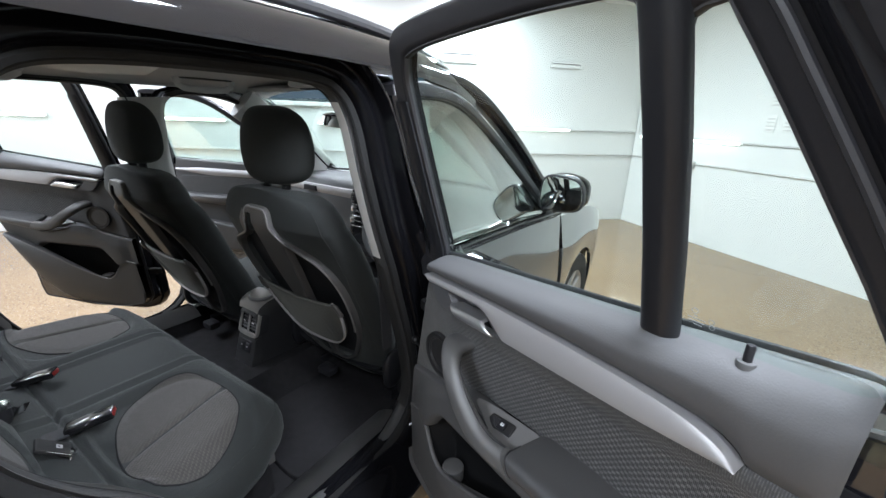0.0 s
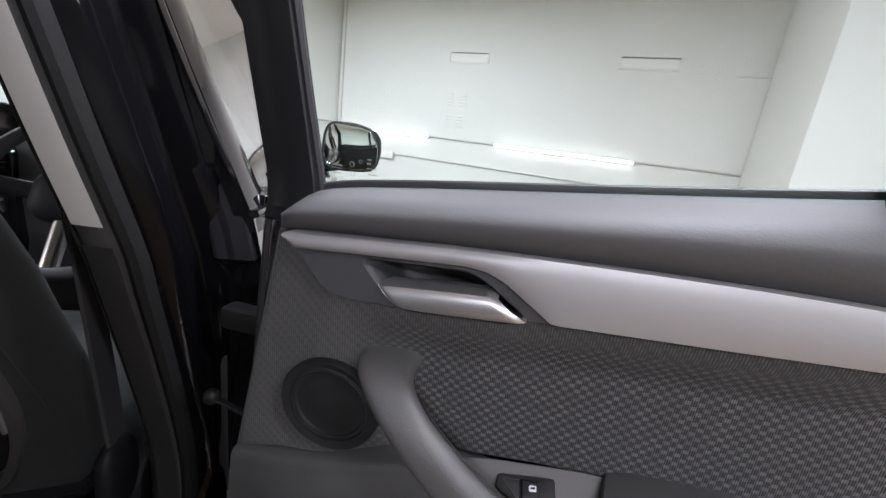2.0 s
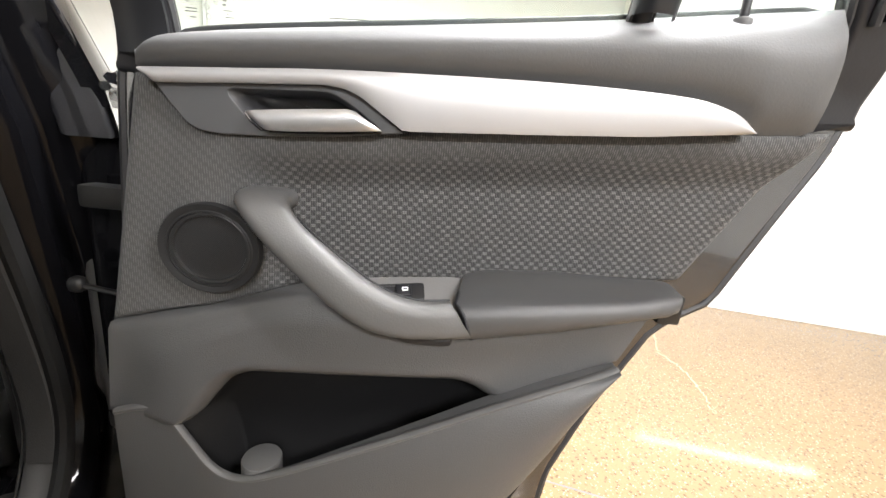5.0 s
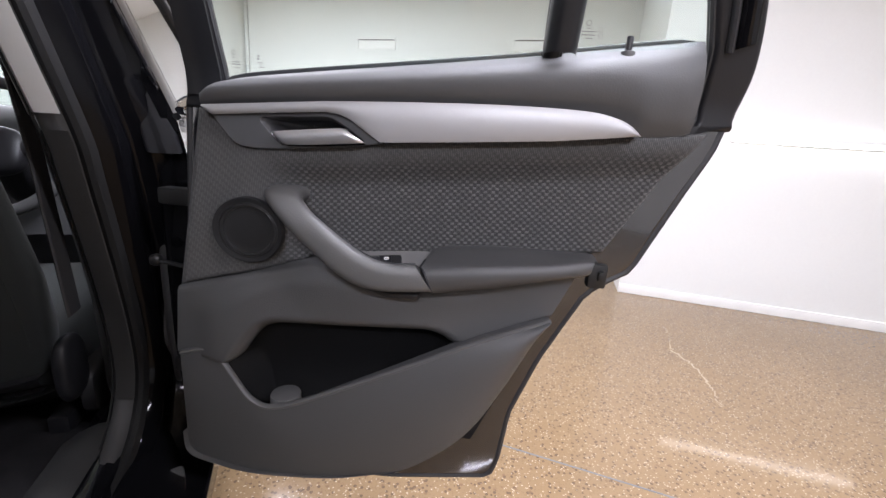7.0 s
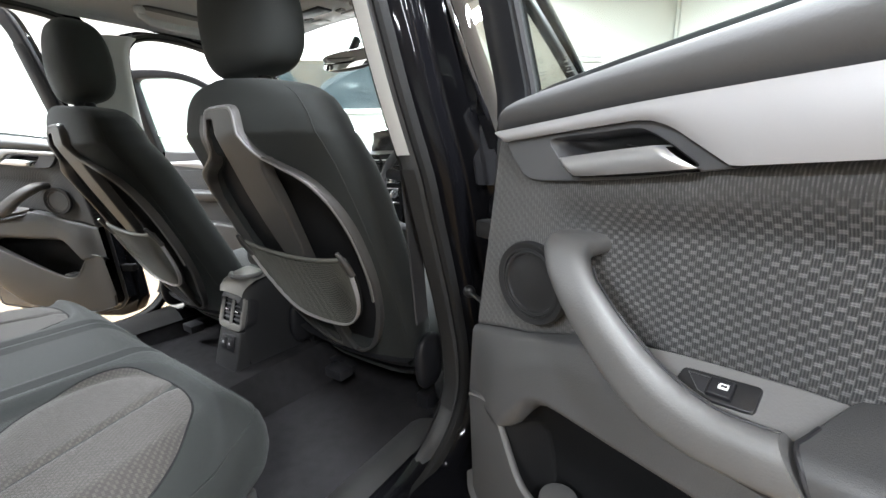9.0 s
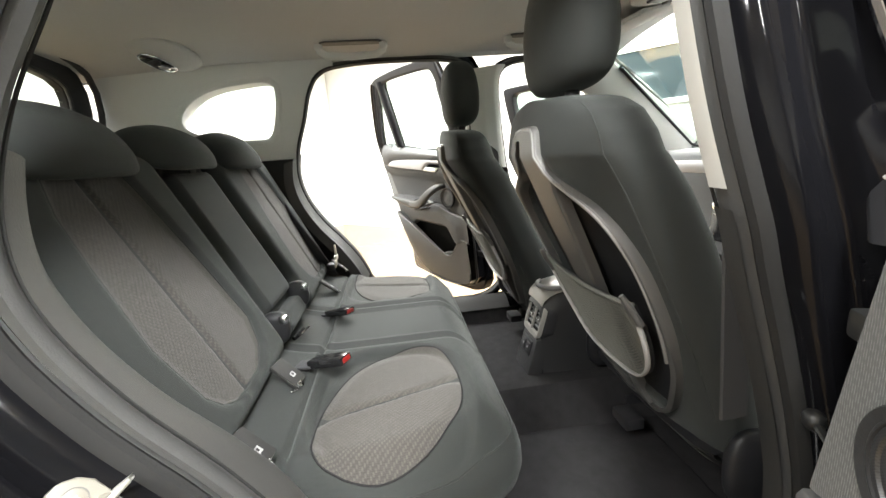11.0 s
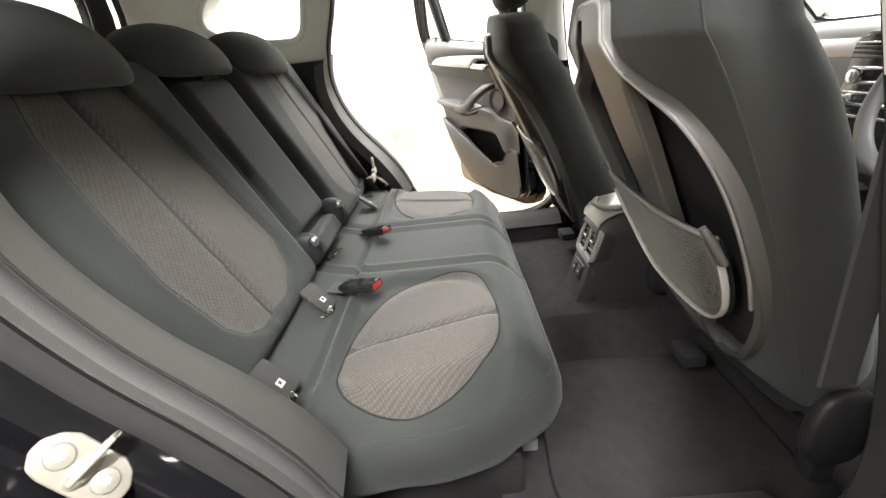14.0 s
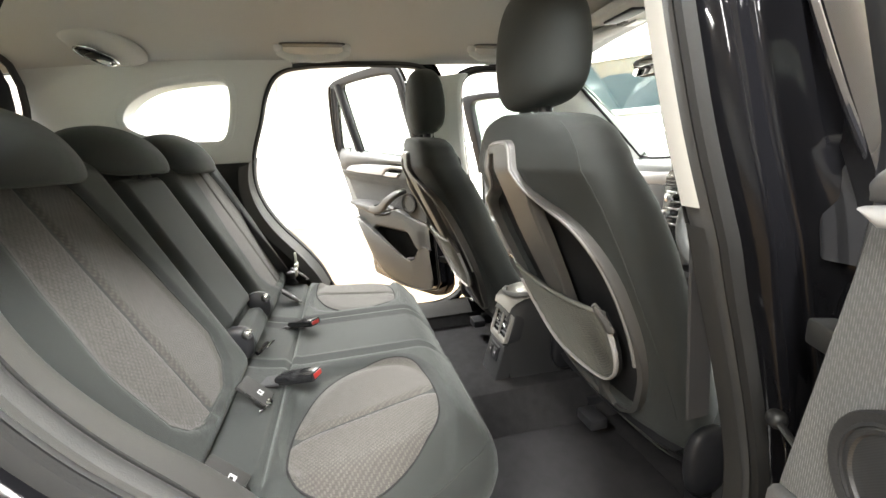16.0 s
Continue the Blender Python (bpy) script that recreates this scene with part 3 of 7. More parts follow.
tagged(part("baseboard", skirt, fixture_mat), kind="structure")

crack = even(spline([Vector(p) for p in ((3.32, 1.12), (3.24, 1.0), (3.09, 0.85), (3.06, 0.72), (3.03, 0.62), (2.92, 0.46), (2.85, 0.37))], 40), 60)
rng = random.Random(4)
crack = [p + Vector((rng.uniform(-0.012, 0.012), rng.uniform(-0.012, 0.012))) for p in crack]
part("crack", grid([[(p.x - w * (0.3 + 0.7 * math.sin(math.pi * i / 59)), p.y, 0.0012) for i, p in enumerate(crack)] for w in (-0.0055, 0.0055)]), filler, floor_ob, "pale filled crack in the floor")
part("joint", sweep([(1.30, 0.78, 0.0), (1.76, 0.40, 0.0), (2.04, 0.17, 0.0), (2.6, -0.29, 0.0), (3.6, -1.11, 0.0)], 0.008, 0.002, seg=6), slot_dark, floor_ob, "thin dark saw joint in the floor")

# ceiling battens: the room's main light; unseen ones added to brighten the car
CEILING_LIGHTS = [(1.9, -0.15, 1.2), (2.3, -1.9, 0.5), (0.8, 3.0, 0.6), (-1.7, 1.9, 0.95), (-2.4, 0.2, 0.75), (-1.0, 3.7, 0.6), (0.5, -3.2, 1.6), (-1.9, -1.0, 0.9), (-4.4, -1.0, 0.4)]
turn = math.atan2(WALL_DIR.y, WALL_DIR.x)
for x, y, power in CEILING_LIGHTS:
    m = pose(x, y, CEILING_Z - 0.01, 0, 0, math.degrees(turn))
    ob = thing("ceiling_light", m, "long white ceiling batten with a lit diffuser", "light", "ceiling lights")
    part("housing", block((0, 0, -0.03), (1.5, 0.16, 0.06), 0.008), fixture_mat, ob)
    part("diffuser", block((0, 0, -0.068), (1.46, 0.12, 0.014), 0.005), tube_mat, ob, "glowing white diffuser")
    lamp = bpy.data.lights.new("ceiling_lamp", "AREA")
    lamp.shape, lamp.size, lamp.size_y, lamp.energy = "RECTANGLE", 1.45, 0.12, LAMP_WATTS * power
    lamp.color = (0.80, 0.90, 1.0)
    lo = new("ceiling_lamp", lamp)
    lo.matrix_world = pose(x, y, CEILING_Z - 0.09, 0, 0, math.degrees(turn))


# ---- car: body ----
hinge_black = material("matt_black_hinge", (0.006, 0.006, 0.006), 0.5, var=0.1, bump=0.05)
seal_outer = material("soft_grey_seal", (0.014, 0.0139, 0.0138), 0.8, spec=0.2, var=0.1, bump=0.1, bscale=300)

def x_in(z):
    """Half width of the cabin trim at height z."""
    return 0.70 if z < 1.0 else 0.70 - 0.115 * min((z - 1.0) / 0.48, 1.15) ** 1.3


OUTER = [(0.15, 0.84), (0.35, 0.885), (0.6, 0.9), (0.8, 0.9), (0.98, 0.878), (1.06, 0.862), (1.25, 0.79), (1.42, 0.728), (1.5, 0.705), (1.57, 0.69), (1.62, 0.64), (1.66, 0.5)]


def x_out(z):
    return float(np.interp(z, [p[0] for p in OUTER], [p[1] for p in OUTER]))


OPENING = [(0.09, 1.40), (0.065, 1.465), (0.0, 1.492), (-0.2, 1.498), (-0.4, 1.492), (-0.505, 1.47), (-0.56, 1.405), (-0.60, 1.30), (-0.645, 1.19), (-0.665, 1.08),
           (-0.645, 0.98), (-0.59, 0.88), (-0.51, 0.78), (-0.45, 0.69), (-0.40, 0.58), (-0.34, 0.49), (-0.24, 0.445), (-0.08, 0.43), (0.08, 0.43), (0.17, 0.46),
           (0.225, 0.53), (0.23, 0.62), (0.205, 0.74), (0.17, 0.86), (0.13, 0.99), (0.10, 1.13), (0.09, 1.27)]
LOOP = ccw(smooth_loop([Vector((a, b)) for a, b in OPENING], 200))
FRONT_OPENING = [(1.02, 0.95), (0.92, 1.12), (0.75, 1.30), (0.62, 1.41), (0.52, 1.455), (0.40, 1.475), (0.27, 1.47), (0.215, 1.42), (0.225, 1.27), (0.245, 1.13), (0.27, 0.99),
                 (0.31, 0.86), (0.34, 0.72), (0.35, 0.56), (0.40, 0.46), (0.52, 0.43), (0.8, 0.43), (0.95, 0.46), (1.03, 0.56), (1.06, 0.75)]
FLOOP = ccw(smooth_loop([Vector((a, b)) for a, b in FRONT_OPENING], 90))

car = thing("estate_car", Matrix.Identity(4), "gloss black compact estate car with its doors open", "car")


def ring(loop, grow, x, s):
    """The door opening's loop, grown by so much, at half width x (a number or a function of height)."""
    return [(s * (x(p.y) if callable(x) else x), p.x, p.y) for p in inset(loop, -grow)]


for s in (1, -1):
    for loop, tag in ((LOOP, "rear"), (FLOOP, "front")):
        # trim round the opening, the flange, and the painted frame
        part("seal", grid([ring(loop, g, (lambda dx: (lambda z: x_in(z) + dx))(d), s) for g, d in ((0.0, 0.0), (-0.006, 0.008), (-0.008, 0.018), (-0.003, 0.03), (0.006, 0.036), (0.014, 0.034), (0.016, 0.018), (0.012, 0.004))], True, True), seal_grey, car, "grey flocked rubber door seal")
        part("outer_seal", grid([ring(loop, g, (lambda dx: (lambda z: x_in(z) + dx))(d), s) for g, d in ((0.004, 0.032), (-0.003, 0.042), (0.000, 0.050), (0.009, 0.056), (0.018, 0.056), (0.022, 0.048), (0.018, 0.034))], True, True), seal_outer, car, "soft grey outer door seal")
        part("trim_lip", sweep(ring(loop, -0.001, lambda z: x_in(z) - 0.003, s), 0.005, 0.004, up=(1, 0, 0), seg=6, closed=True), seal_outer, car)
        flange = [(0.012, 0.030), (0.014, 0.056), (0.022, 0.070), (0.027, 0.081), (0.032, 0.0828), (0.052, 0.0838), (0.0580, 0.0848), (0.0612, 0.0880), (0.0626, 0.0950), (0.063, 0.110), (0.068, 0.128)]
        rows = [ring(loop, g, (lambda dx: (lambda z: x_in(z) + dx))(d), s) for g, d in flange]
        if tag == "front":
            rows = rows[:5]
        else:
            rows.append(ring(loop, 0.075, lambda z: x_out(z) - 0.03, s))
            rows.append(ring(loop, 0.082, lambda z: x_out(z) - 0.004, s))
        part("door_frame", grid(rows, True), frame_black, car, "gloss black painted door frame", sharp=75)
        if tag == "rear":
            part("frame_bead", sweep(ring(loop, 0.079, lambda z: x_out(z) - 0.006, s), 0.009, seg=10, closed=True), body_paint, car, "gloss black rounded edge of the door frame")


def side_trim(name, outline, mat, s, holes=(), dx=0.0, r=0.006, depth=0.03, label=""):
    """Cabin side trim in the plane of height and length."""
    fn = lambda u, v, n: (s * (x_in(v) + dx - n), u, v)
    return part(name, plate([Vector(p) for p in outline], [[Vector(q) for q in h] for h in holes], -depth, 0.0, r, fn), mat, car, label, weighted=True)


def refined(pts, step=0.03):
    out = []
    for a, b in zip(pts, pts[1:] + pts[:1]):
        a, b = Vector(a), Vector(b)
        k = max(1, int((b - a).length / step))
        out += [a.lerp(b, i / k) for i in range(k)]
    return out


QUARTER = smooth_loop([Vector(p) for p in ((-1.06, 1.32), (-1.02, 1.375), (-0.93, 1.42), (-0.80, 1.44), (-0.705, 1.44), (-0.69, 1.40), (-0.715, 1.30), (-0.745, 1.245), (-0.80, 1.238), (-0.93, 1.25), (-1.03, 1.28))], 48)


def arc(loop, test):
    """The stretch of the loop that passes the test, in order."""
    n = len(loop)
    keep = [bool(test(p)) for p in loop]
    first = next(i for i in range(n) if keep[i] and not keep[i - 1])
    out = []
    for k in range(n):
        if not keep[(first + k) % n]:
            break
        out.append(loop[(first + k) % n])
    return out


for s in (1, -1):
    # C-pillar, pale above the belt, with the quarter window through it
    rear_edge = arc(LOOP, lambda p: p.x < -0.3 and p.y > 1.165)
    rear_edge = sorted(rear_edge, key=lambda p: p.y)
    up = [(rear_edge[0].x - 0.008, 1.15)] + [(p.x - 0.004, p.y) for p in rear_edge if p.y < 1.488]
    outline = refined([*up, (up[-1][0] - 0.004, 1.535), (-1.0, 1.53), (-1.31, 1.49), (-1.36, 1.30), (-1.38, 1.15)])
    side_trim("c_pillar_trim", outline, trim_light, s, [QUARTER], label="pale grey pillar trim")
    qf = lambda u, v, n: (s * (x_in(v) + 0.05 - n), u, v)
    part("quarter_frame", plate([p for p in inset(ccw(QUARTER), -0.03)], [QUARTER], -0.03, 0.052, 0.012, qf), trim_light, car, "rounded pale window surround")
    pane = part("quarter_pane", plate([p for p in inset(ccw(QUARTER), -0.008)], [], -0.004, 0.0, 0.001, lambda u, v, n: (s * (x_in(v) + 0.06 - n), u, v), True), clear_glass, car)
    pane.visible_shadow = False
    low = sorted(arc(LOOP, lambda p: p.x < -0.36 and p.y < 1.17), key=lambda p: p.y)
    outline = refined([(-1.38, 1.167), (-1.38, 0.45), (-0.38, 0.45), *[(p.x - 0.004, p.y) for p in low if p.y > 0.5]])
    side_trim("rear_side_trim", outline, trim_dark, s, dx=0.003, label="dark grey lower pillar trim")
    back = [p for p in low if p.y > 0.6]
    lean_in = lambda z: float(np.interp(z, (0.6, 0.72, 0.84, 1.04, 1.2), (0.105, 0.10, 0.085, 0.072, 0.08)))
    turn_in = ((0.0, -0.012, 0.012), (0.0, 0.006, 0.004), (0.10, 0.006, 0.0), (0.4, 0.002, -0.004), (0.8, -0.006, -0.010), (0.94, -0.010, -0.014), (1.0, -0.012, -0.018), (1.02, -0.05, -0.03))
    part("trim_return", grid([[(s * (0.738 - (0.024 + lean_in(p.y)) * k - (0.0 if j else 0.012)), p.x + dy, p.y + dz) for p in back] for j, (k, dy, dz) in enumerate(turn_in)]), side_grey, car, "grained grey trim beside the bench")
    # B-pillar between the two openings
    a = sorted(arc(LOOP, lambda p: p.x > 0.04 and p.y > 0.5 and p.y < 1.45), key=lambda p: p.y)
    b = sorted([p for p in FLOOP if p.x < 0.4 and 0.5 < p.y < 1.46], key=lambda p: p.y)
    a, b = even(a, 40), even(b, 40)
    for nm, z0, z1, mat in (("b_pillar_trim_upper", 1.045, 1.5, trim_light), ("b_pillar_trim_lower", 0.4, 1.04, trim_dark)):
        aa = [p for p in a if z0 <= p.y <= z1]
        bb = [p for p in b if z0 <= p.y <= z1]
        fn = lambda u, v, n: (s * (x_in(v) - n), u, v)
        aa = [Vector((p.x - 0.018, p.y)) for p in aa]
        part(nm, strip(aa, bb, lambda v, u: float(np.interp(v, (0, 0.04, 0.10, 0.25, 0.5, 0.8, 0.94, 1), (-0.034, -0.006, 0.001, 0.016, 0.036, 0.042, 0.030, -0.004))), fn, 30, 24, -0.04), mat, car)
    # black covers outside, between the windows
    fo = lambda u, v, n: (s * (x_out(v) + n - 0.004), u, v)
    part("b_pillar_cover", strip([(0.182, 1.04), (0.176, 1.2), (0.172, 1.35), (0.170, 1.47)], [(0.262, 1.04), (0.240, 1.2), (0.228, 1.35), (0.222, 1.47)], lambda v, u: 0.003 + 0.003 * math.sin(math.pi * v), fo, 30, 12, -0.02), cover_gloss, car, "gloss black pillar cover")
    # roof side rail and cant rail
    part("roof_edge", grid([[(s * x, y, z + dz) for y, dz in ((-1.46, -0.05), (-1.2, -0.03), (-0.6, 0), (0.0, 0.0), (0.3, -0.008), (0.5, -0.035), (0.64, -0.085))] for x, z in ((0.698, 1.535), (0.696, 1.56), (0.682, 1.588), (0.655, 1.612), (0.60, 1.630), (0.54, 1.638))]), body_paint, car)
    rail = spline([(s * 0.60, -1.35, 1.585), (s * 0.60, -0.9, 1.635), (s * 0.595, -0.2, 1.65), (s * 0.585, 0.3, 1.638), (s * 0.575, 0.58, 1.59)], 30)
    part("roof_rail", sweep(rail, 0.035, 0.03, seg=10), rail_dark, car, "dark satin roof rail")
    # sill
    part("sill", grid([[(s * x, y, z) for y in np.linspace(-0.5, 1.2, 12)] for x, z in ((0.62, 0.40), (0.66, 0.435), (0.72, 0.44), (0.79, 0.41), (0.82, 0.38), (0.86, 0.34), (0.87, 0.26), (0.83, 0.18))]), paint, car, "gloss black door sill")
    part("sill_plate", grid([[(s * x, y, z) for y in np.linspace(-0.38, 0.22, 12)] for x, z in ((0.60, 0.405), (0.63, 0.428), (0.665, 0.443), (0.70, 0.444))]), trim_dark, car)
    # front wing, bonnet edge and rear quarter
    arch = [Vector((1.30 + 0.36 - 0.36 * math.cos(t), 0.34 + 0.37 * math.sin(t))) for t in np.linspace(0.0, math.pi, 22)]
    arch = [Vector((1.24, 0.25))] + arch + [Vector((2.25, 0.3))]
    top = even([Vector((1.22, 1.0)), Vector((1.5, 0.985)), Vector((1.85, 0.93)), Vector((2.15, 0.84)), Vector((2.3, 0.74))], 40)
    bot = even(arch, 40)
    wing = lambda u, v, n: (s * (x_out(v) + n - 0.05 * max(0, (u - 1.75)) ** 1.5 - 0.12 * max(0, u - 2.0)), u, v)
    part("front_wing", strip(top, bot, lambda v, u: 0.012 * math.sin(math.pi * v), wing, 40, 12, -0.02), body_paint, car, "black painted front wing")
    rarch = [Vector((-0.98 - 0.37 * math.cos(t), 0.34 + 0.39 * math.sin(t))) for t in np.linspace(0, math.pi, 22)][::-1]
    rb = even([Vector((-0.42, 0.45))] + rarch + [Vector((-1.42, 0.3)), Vector((-1.62, 0.35))], 40)
    rt = even([Vector((-0.755, 1.10)), Vector((-1.0, 1.11)), Vector((-1.3, 1.09)), Vector((-1.62, 0.97))], 40)
    part("rear_quarter", strip(rt, rb, lambda v, u: 0.008 * math.sin(math.pi * v), lambda u, v, n: (s * (x_out(v) + n - 0.1 * max(0, -1.3 - u)), u, v), 40, 12, -0.02), paint, car)
    part("rear_pillar", grid([[(s * (x_out(z) - 0.004), y0 + (y1 - y0) * f, z) for f in (0, 0.33, 0.66, 1.0)] for z, y0, y1 in ((1.12, -1.20, -1.44), (1.25, -1.18, -1.42), (1.36, -1.16, -1.40), (1.47, -1.12, -1.36), (1.53, -1.1, -1.34))]), paint, car)

# roof, headliner, bonnet, windscreen, tailgate
part("roof", grid([[(x, y, 1.665 - 0.035 * (x / 0.6) ** 2 - (0.45 * max(0, y - 0.30) ** 1.4 + 0.09 * max(0, -0.7 - y) ** 1.5)) for x in np.linspace(-0.6, 0.6, 15)] for y in np.linspace(-1.55, 0.62, 20)]), paint, car, "gloss black roof")


def liner_z(x, y):
    z = 1.558 - 0.047 * abs(x / 0.58) ** 2.6
    z -= 0.22 * max(0, y - 0.45) ** 1.5 + 0.05 * max(0, -0.75 - y) ** 1.4
    return z


part("headliner", grid([[(x, y, liner_z(x, y)) for x in np.linspace(-0.6, 0.6, 31)] for y in np.linspace(-1.36, 0.72, 44)]), liner, car, "pale grey cloth headliner")
for s in (1, -1):
    edge = []
    for y in np.linspace(-1.36, 0.72, 44):
        z = liner_z(0.58, y)
        edge.append([(s * 0.57, y, z + 0.004), (s * 0.585, y, z - 0.006), (s * 0.597, y, z - 0.011)])
    part("cant_trim", grid(edge), liner, car)

glass_rows = []
for f in np.linspace(0, 1, 14):
    glass_rows.append([(x * (0.57 + 0.13 * f), 0.70 + 0.62 * f - 0.10 * (x ** 2) * (0.4 + f), 1.475 - 0.415 * f) for x in np.linspace(-1, 1, 17)])
ws = part("windscreen", sheet(glass_rows, (0, -0.003, -0.005)), green_glass, car)
ws.visible_shadow = False
border = [(x * (0.57 + 0.13 * f) * 0.945, 0.70 + 0.62 * f - 0.10 * (x ** 2) * (0.4 + f), 1.469 - 0.415 * f) for x, f in [(-1, f) for f in np.linspace(0.12, 0.93, 14)] + [(x, 0.965) for x in np.linspace(-0.93, 0.93, 15)] + [(1, f) for f in np.linspace(0.93, 0.12, 14)]]
part("windscreen_border", sweep(border, 0.022, 0.012, up=(0, 0.55, 0.83), seg=8), black_plastic, car, "black printed windscreen border")
for s in (1, -1):
    ap = [(s * (0.585 + 0.10 * f), 0.565 + 0.57 * f, 1.45 - 0.385 * f) for f in np.linspace(0, 1, 16)]
    part("a_pillar_trim", sweep(ap, 0.165, 0.06, up=(s, 0, 0.4), power=3.0), trim_light, car, "pale windscreen pillar trim")
    ap = spline([(s * 0.655, 0.42, 1.55), (s * 0.672, 0.70, 1.485), (s * 0.715, 0.95, 1.33), (s * 0.765, 1.18, 1.14), (s * 0.80, 1.33, 1.03)], 24)
    part("a_pillar", sweep(ap, 0.055, 0.06, up=(s, 0, 0.4), power=2.6), paint, car)
part("bonnet", grid([[(x * (0.80 - 0.06 * f), 1.28 + 1.0 * f - 0.08 * x * x, 1.03 - 0.24 * f ** 1.6 + 0.03 * (1 - x * x)) for x in np.linspace(-1, 1, 17)] for f in np.linspace(0, 1, 12)]), paint, car, "black painted bonnet")
part("front_bumper", grid([[(x * (0.82 - 0.03 * abs(z - 0.5)), 2.42 - 0.28 * abs(x) ** 3 - 0.08 * (z - 0.5) ** 2, z) for x in np.linspace(-1, 1, 21)] for z in np.linspace(0.2, 0.82, 10)]), paint, car)
part("scuttle", grid([[(x * 0.76, y - 0.06 * x * x, 1.035 + 0.01 * math.sin(y * 9)) for x in np.linspace(-1, 1, 13)] for y in (1.22, 1.27, 1.33)]), black_plastic, car)
# tailgate with its window
tail = lambda u, v, n: (u, -1.36 - 0.30 * (1.46 - v) + 0.05 * (u / 0.6) ** 2 + n, v + 0.022)
TAIL_WIN = smooth_loop([Vector(p) for p in ((-0.48, 1.14), (-0.51, 1.25), (-0.49, 1.385), (-0.42, 1.44), (-0.2, 1.468), (0.2, 1.468), (0.42, 1.44), (0.49, 1.385), (0.51, 1.25), (0.48, 1.14), (0.25, 1.12), (-0.25, 1.12))], 60)
TAIL_OUT = smooth_loop([Vector(p) for p in ((-0.58, 0.5), (-0.62, 1.1), (-0.59, 1.37), (-0.48, 1.495), (-0.2, 1.532), (0.2, 1.532), (0.48, 1.495), (0.59, 1.37), (0.62, 1.1), (0.58, 0.5), (0.2, 0.45), (-0.2, 0.45))], 60)
part("tailgate_trim", plate(TAIL_OUT, [TAIL_WIN], -0.03, 0.0, 0.008, tail), black_plastic, car, "black frame round the rear window")
part("tailgate_seal", sweep([Vector(tail(p.x, p.y, 0.03)) for p in inset(ccw(TAIL_OUT), 0.006)], 0.022, seg=8, closed=True, up=(0, 1, 0)), rubber, car)
part("window_rim", sweep([Vector(tail(p.x, p.y, 0.004)) for p in inset(ccw(TAIL_WIN), -0.004)], 0.012, seg=8, closed=True, up=(0, 1, 0)), rubber, car)
tp = part("tail_pane", plate([p for p in inset(ccw(TAIL_WIN), -0.01)], [], -0.026, -0.022, 0.001, tail, True), clear_glass, car)
tp.visible_shadow = False
part("tailgate_skin", plate(TAIL_OUT, [[p for p in inset(ccw(TAIL_WIN), -0.055)]], -0.06, -0.04, 0.005, tail), paint, car)
for k in range(9):
    z = 1.15 + k * 0.032
    part("heater_line", sweep([tail(u, z, -0.018) for u in np.linspace(-0.5, 0.5, 9)], 0.0016, seg=4), print_grey, car)
part("luggage_cover", grid([[(x, y, 1.0 - 0.02 * math.sin(3 * y)) for x in np.linspace(-0.64, 0.64, 7)] for y in np.linspace(-1.4, -0.92, 8)]), black_plastic, car)
part("underbody", block((0, 0.3, 0.27), (1.6, 3.6, 0.06), 0.01), black_plastic, car)

# floor carpet with the tunnel
frows = []
for y in np.linspace(-0.2, 1.2, 30):
    row = []
    for x in np.linspace(-0.66, 0.66, 61):
        tun = 0.11 * max(0.0, min(1.0, (0.17 - abs(x)) / 0.05))
        z = 0.325 + tun + 0.09 * max(0, (abs(x) - 0.6) / 0.06) + 0.004 * noise.noise(Vector((x * 6, y * 6, 0)))
        row.append((x, y, z))
    frows.append(row)
part("carpet", grid(frows), carpet, car, "black carpet over the cabin floor")
for s in (1, -1):
    mat_loop = smooth_loop([Vector(p) for p in ((s * 0.20, -0.06), (s * 0.20, 0.3), (s * 0.21, 0.36), (s * 0.56, 0.36), (s * 0.585, 0.3), (s * 0.585, -0.06), (s * 0.4, -0.09))], 60)
    ob = part("floor_mat", plate(mat_loop, [], 0.325, 0.345, 0.006, lambda u, v, n: (u, v, n)), carpet)
    tagged(ob, "black carpet floor mat in the rear footwell", "floor mat", "floor mats")

# wheels
def wheel(x, y, s):
    hub = Vector((x, y, 0.335))
    prof = [(0.20, -0.10), (0.27, -0.11), (0.325, -0.105), (0.335, -0.08), (0.335, 0.08), (0.325, 0.105), (0.27, 0.11), (0.225, 0.10)]
    circ = [2 * math.pi * k / 48 for k in range(48)]
    rows = [[hub + Vector((s * w, r * math.cos(a), r * math.sin(a))) for a in circ] for r, w in prof]
    wh = part("wheel", grid(rows, True), tyre_mat, car, "black tyre on a silver alloy wheel")
    rim = [(0.228, 0.10), (0.22, 0.085), (0.205, 0.02), (0.20, -0.09)]
    part("rim", grid([[hub + Vector((s * w, r * math.cos(a), r * math.sin(a))) for a in circ] for r, w in rim], True), alloy, wh)
    part("hub_cap", disc(hub + Vector((s * 0.05, 0, 0)), (s, 0, 0), 0.055, 0.03), alloy, wh)
    for k in range(10):
        a = 2 * math.pi * k / 10
        d = Vector((0, math.cos(a), math.sin(a)))
        part("spoke", sweep([hub + Vector((s * 0.065, 0, 0)) + d * 0.04, hub + Vector((s * 0.07, 0, 0)) + d * 0.12, hub + Vector((s * 0.085, 0, 0)) + d * 0.215], [0.035, 0.026, 0.034], [0.03, 0.022, 0.02], up=(s, 0, 0)), alloy, wh)


for s in (1, -1):
    wheel(s * 0.775, 1.66, s)
    wheel(s * 0.775, -0.98, s)


# ---- doors ----
def window_n(z):
    return -0.035 + 0.30 * max(0.0, z - 1.13)


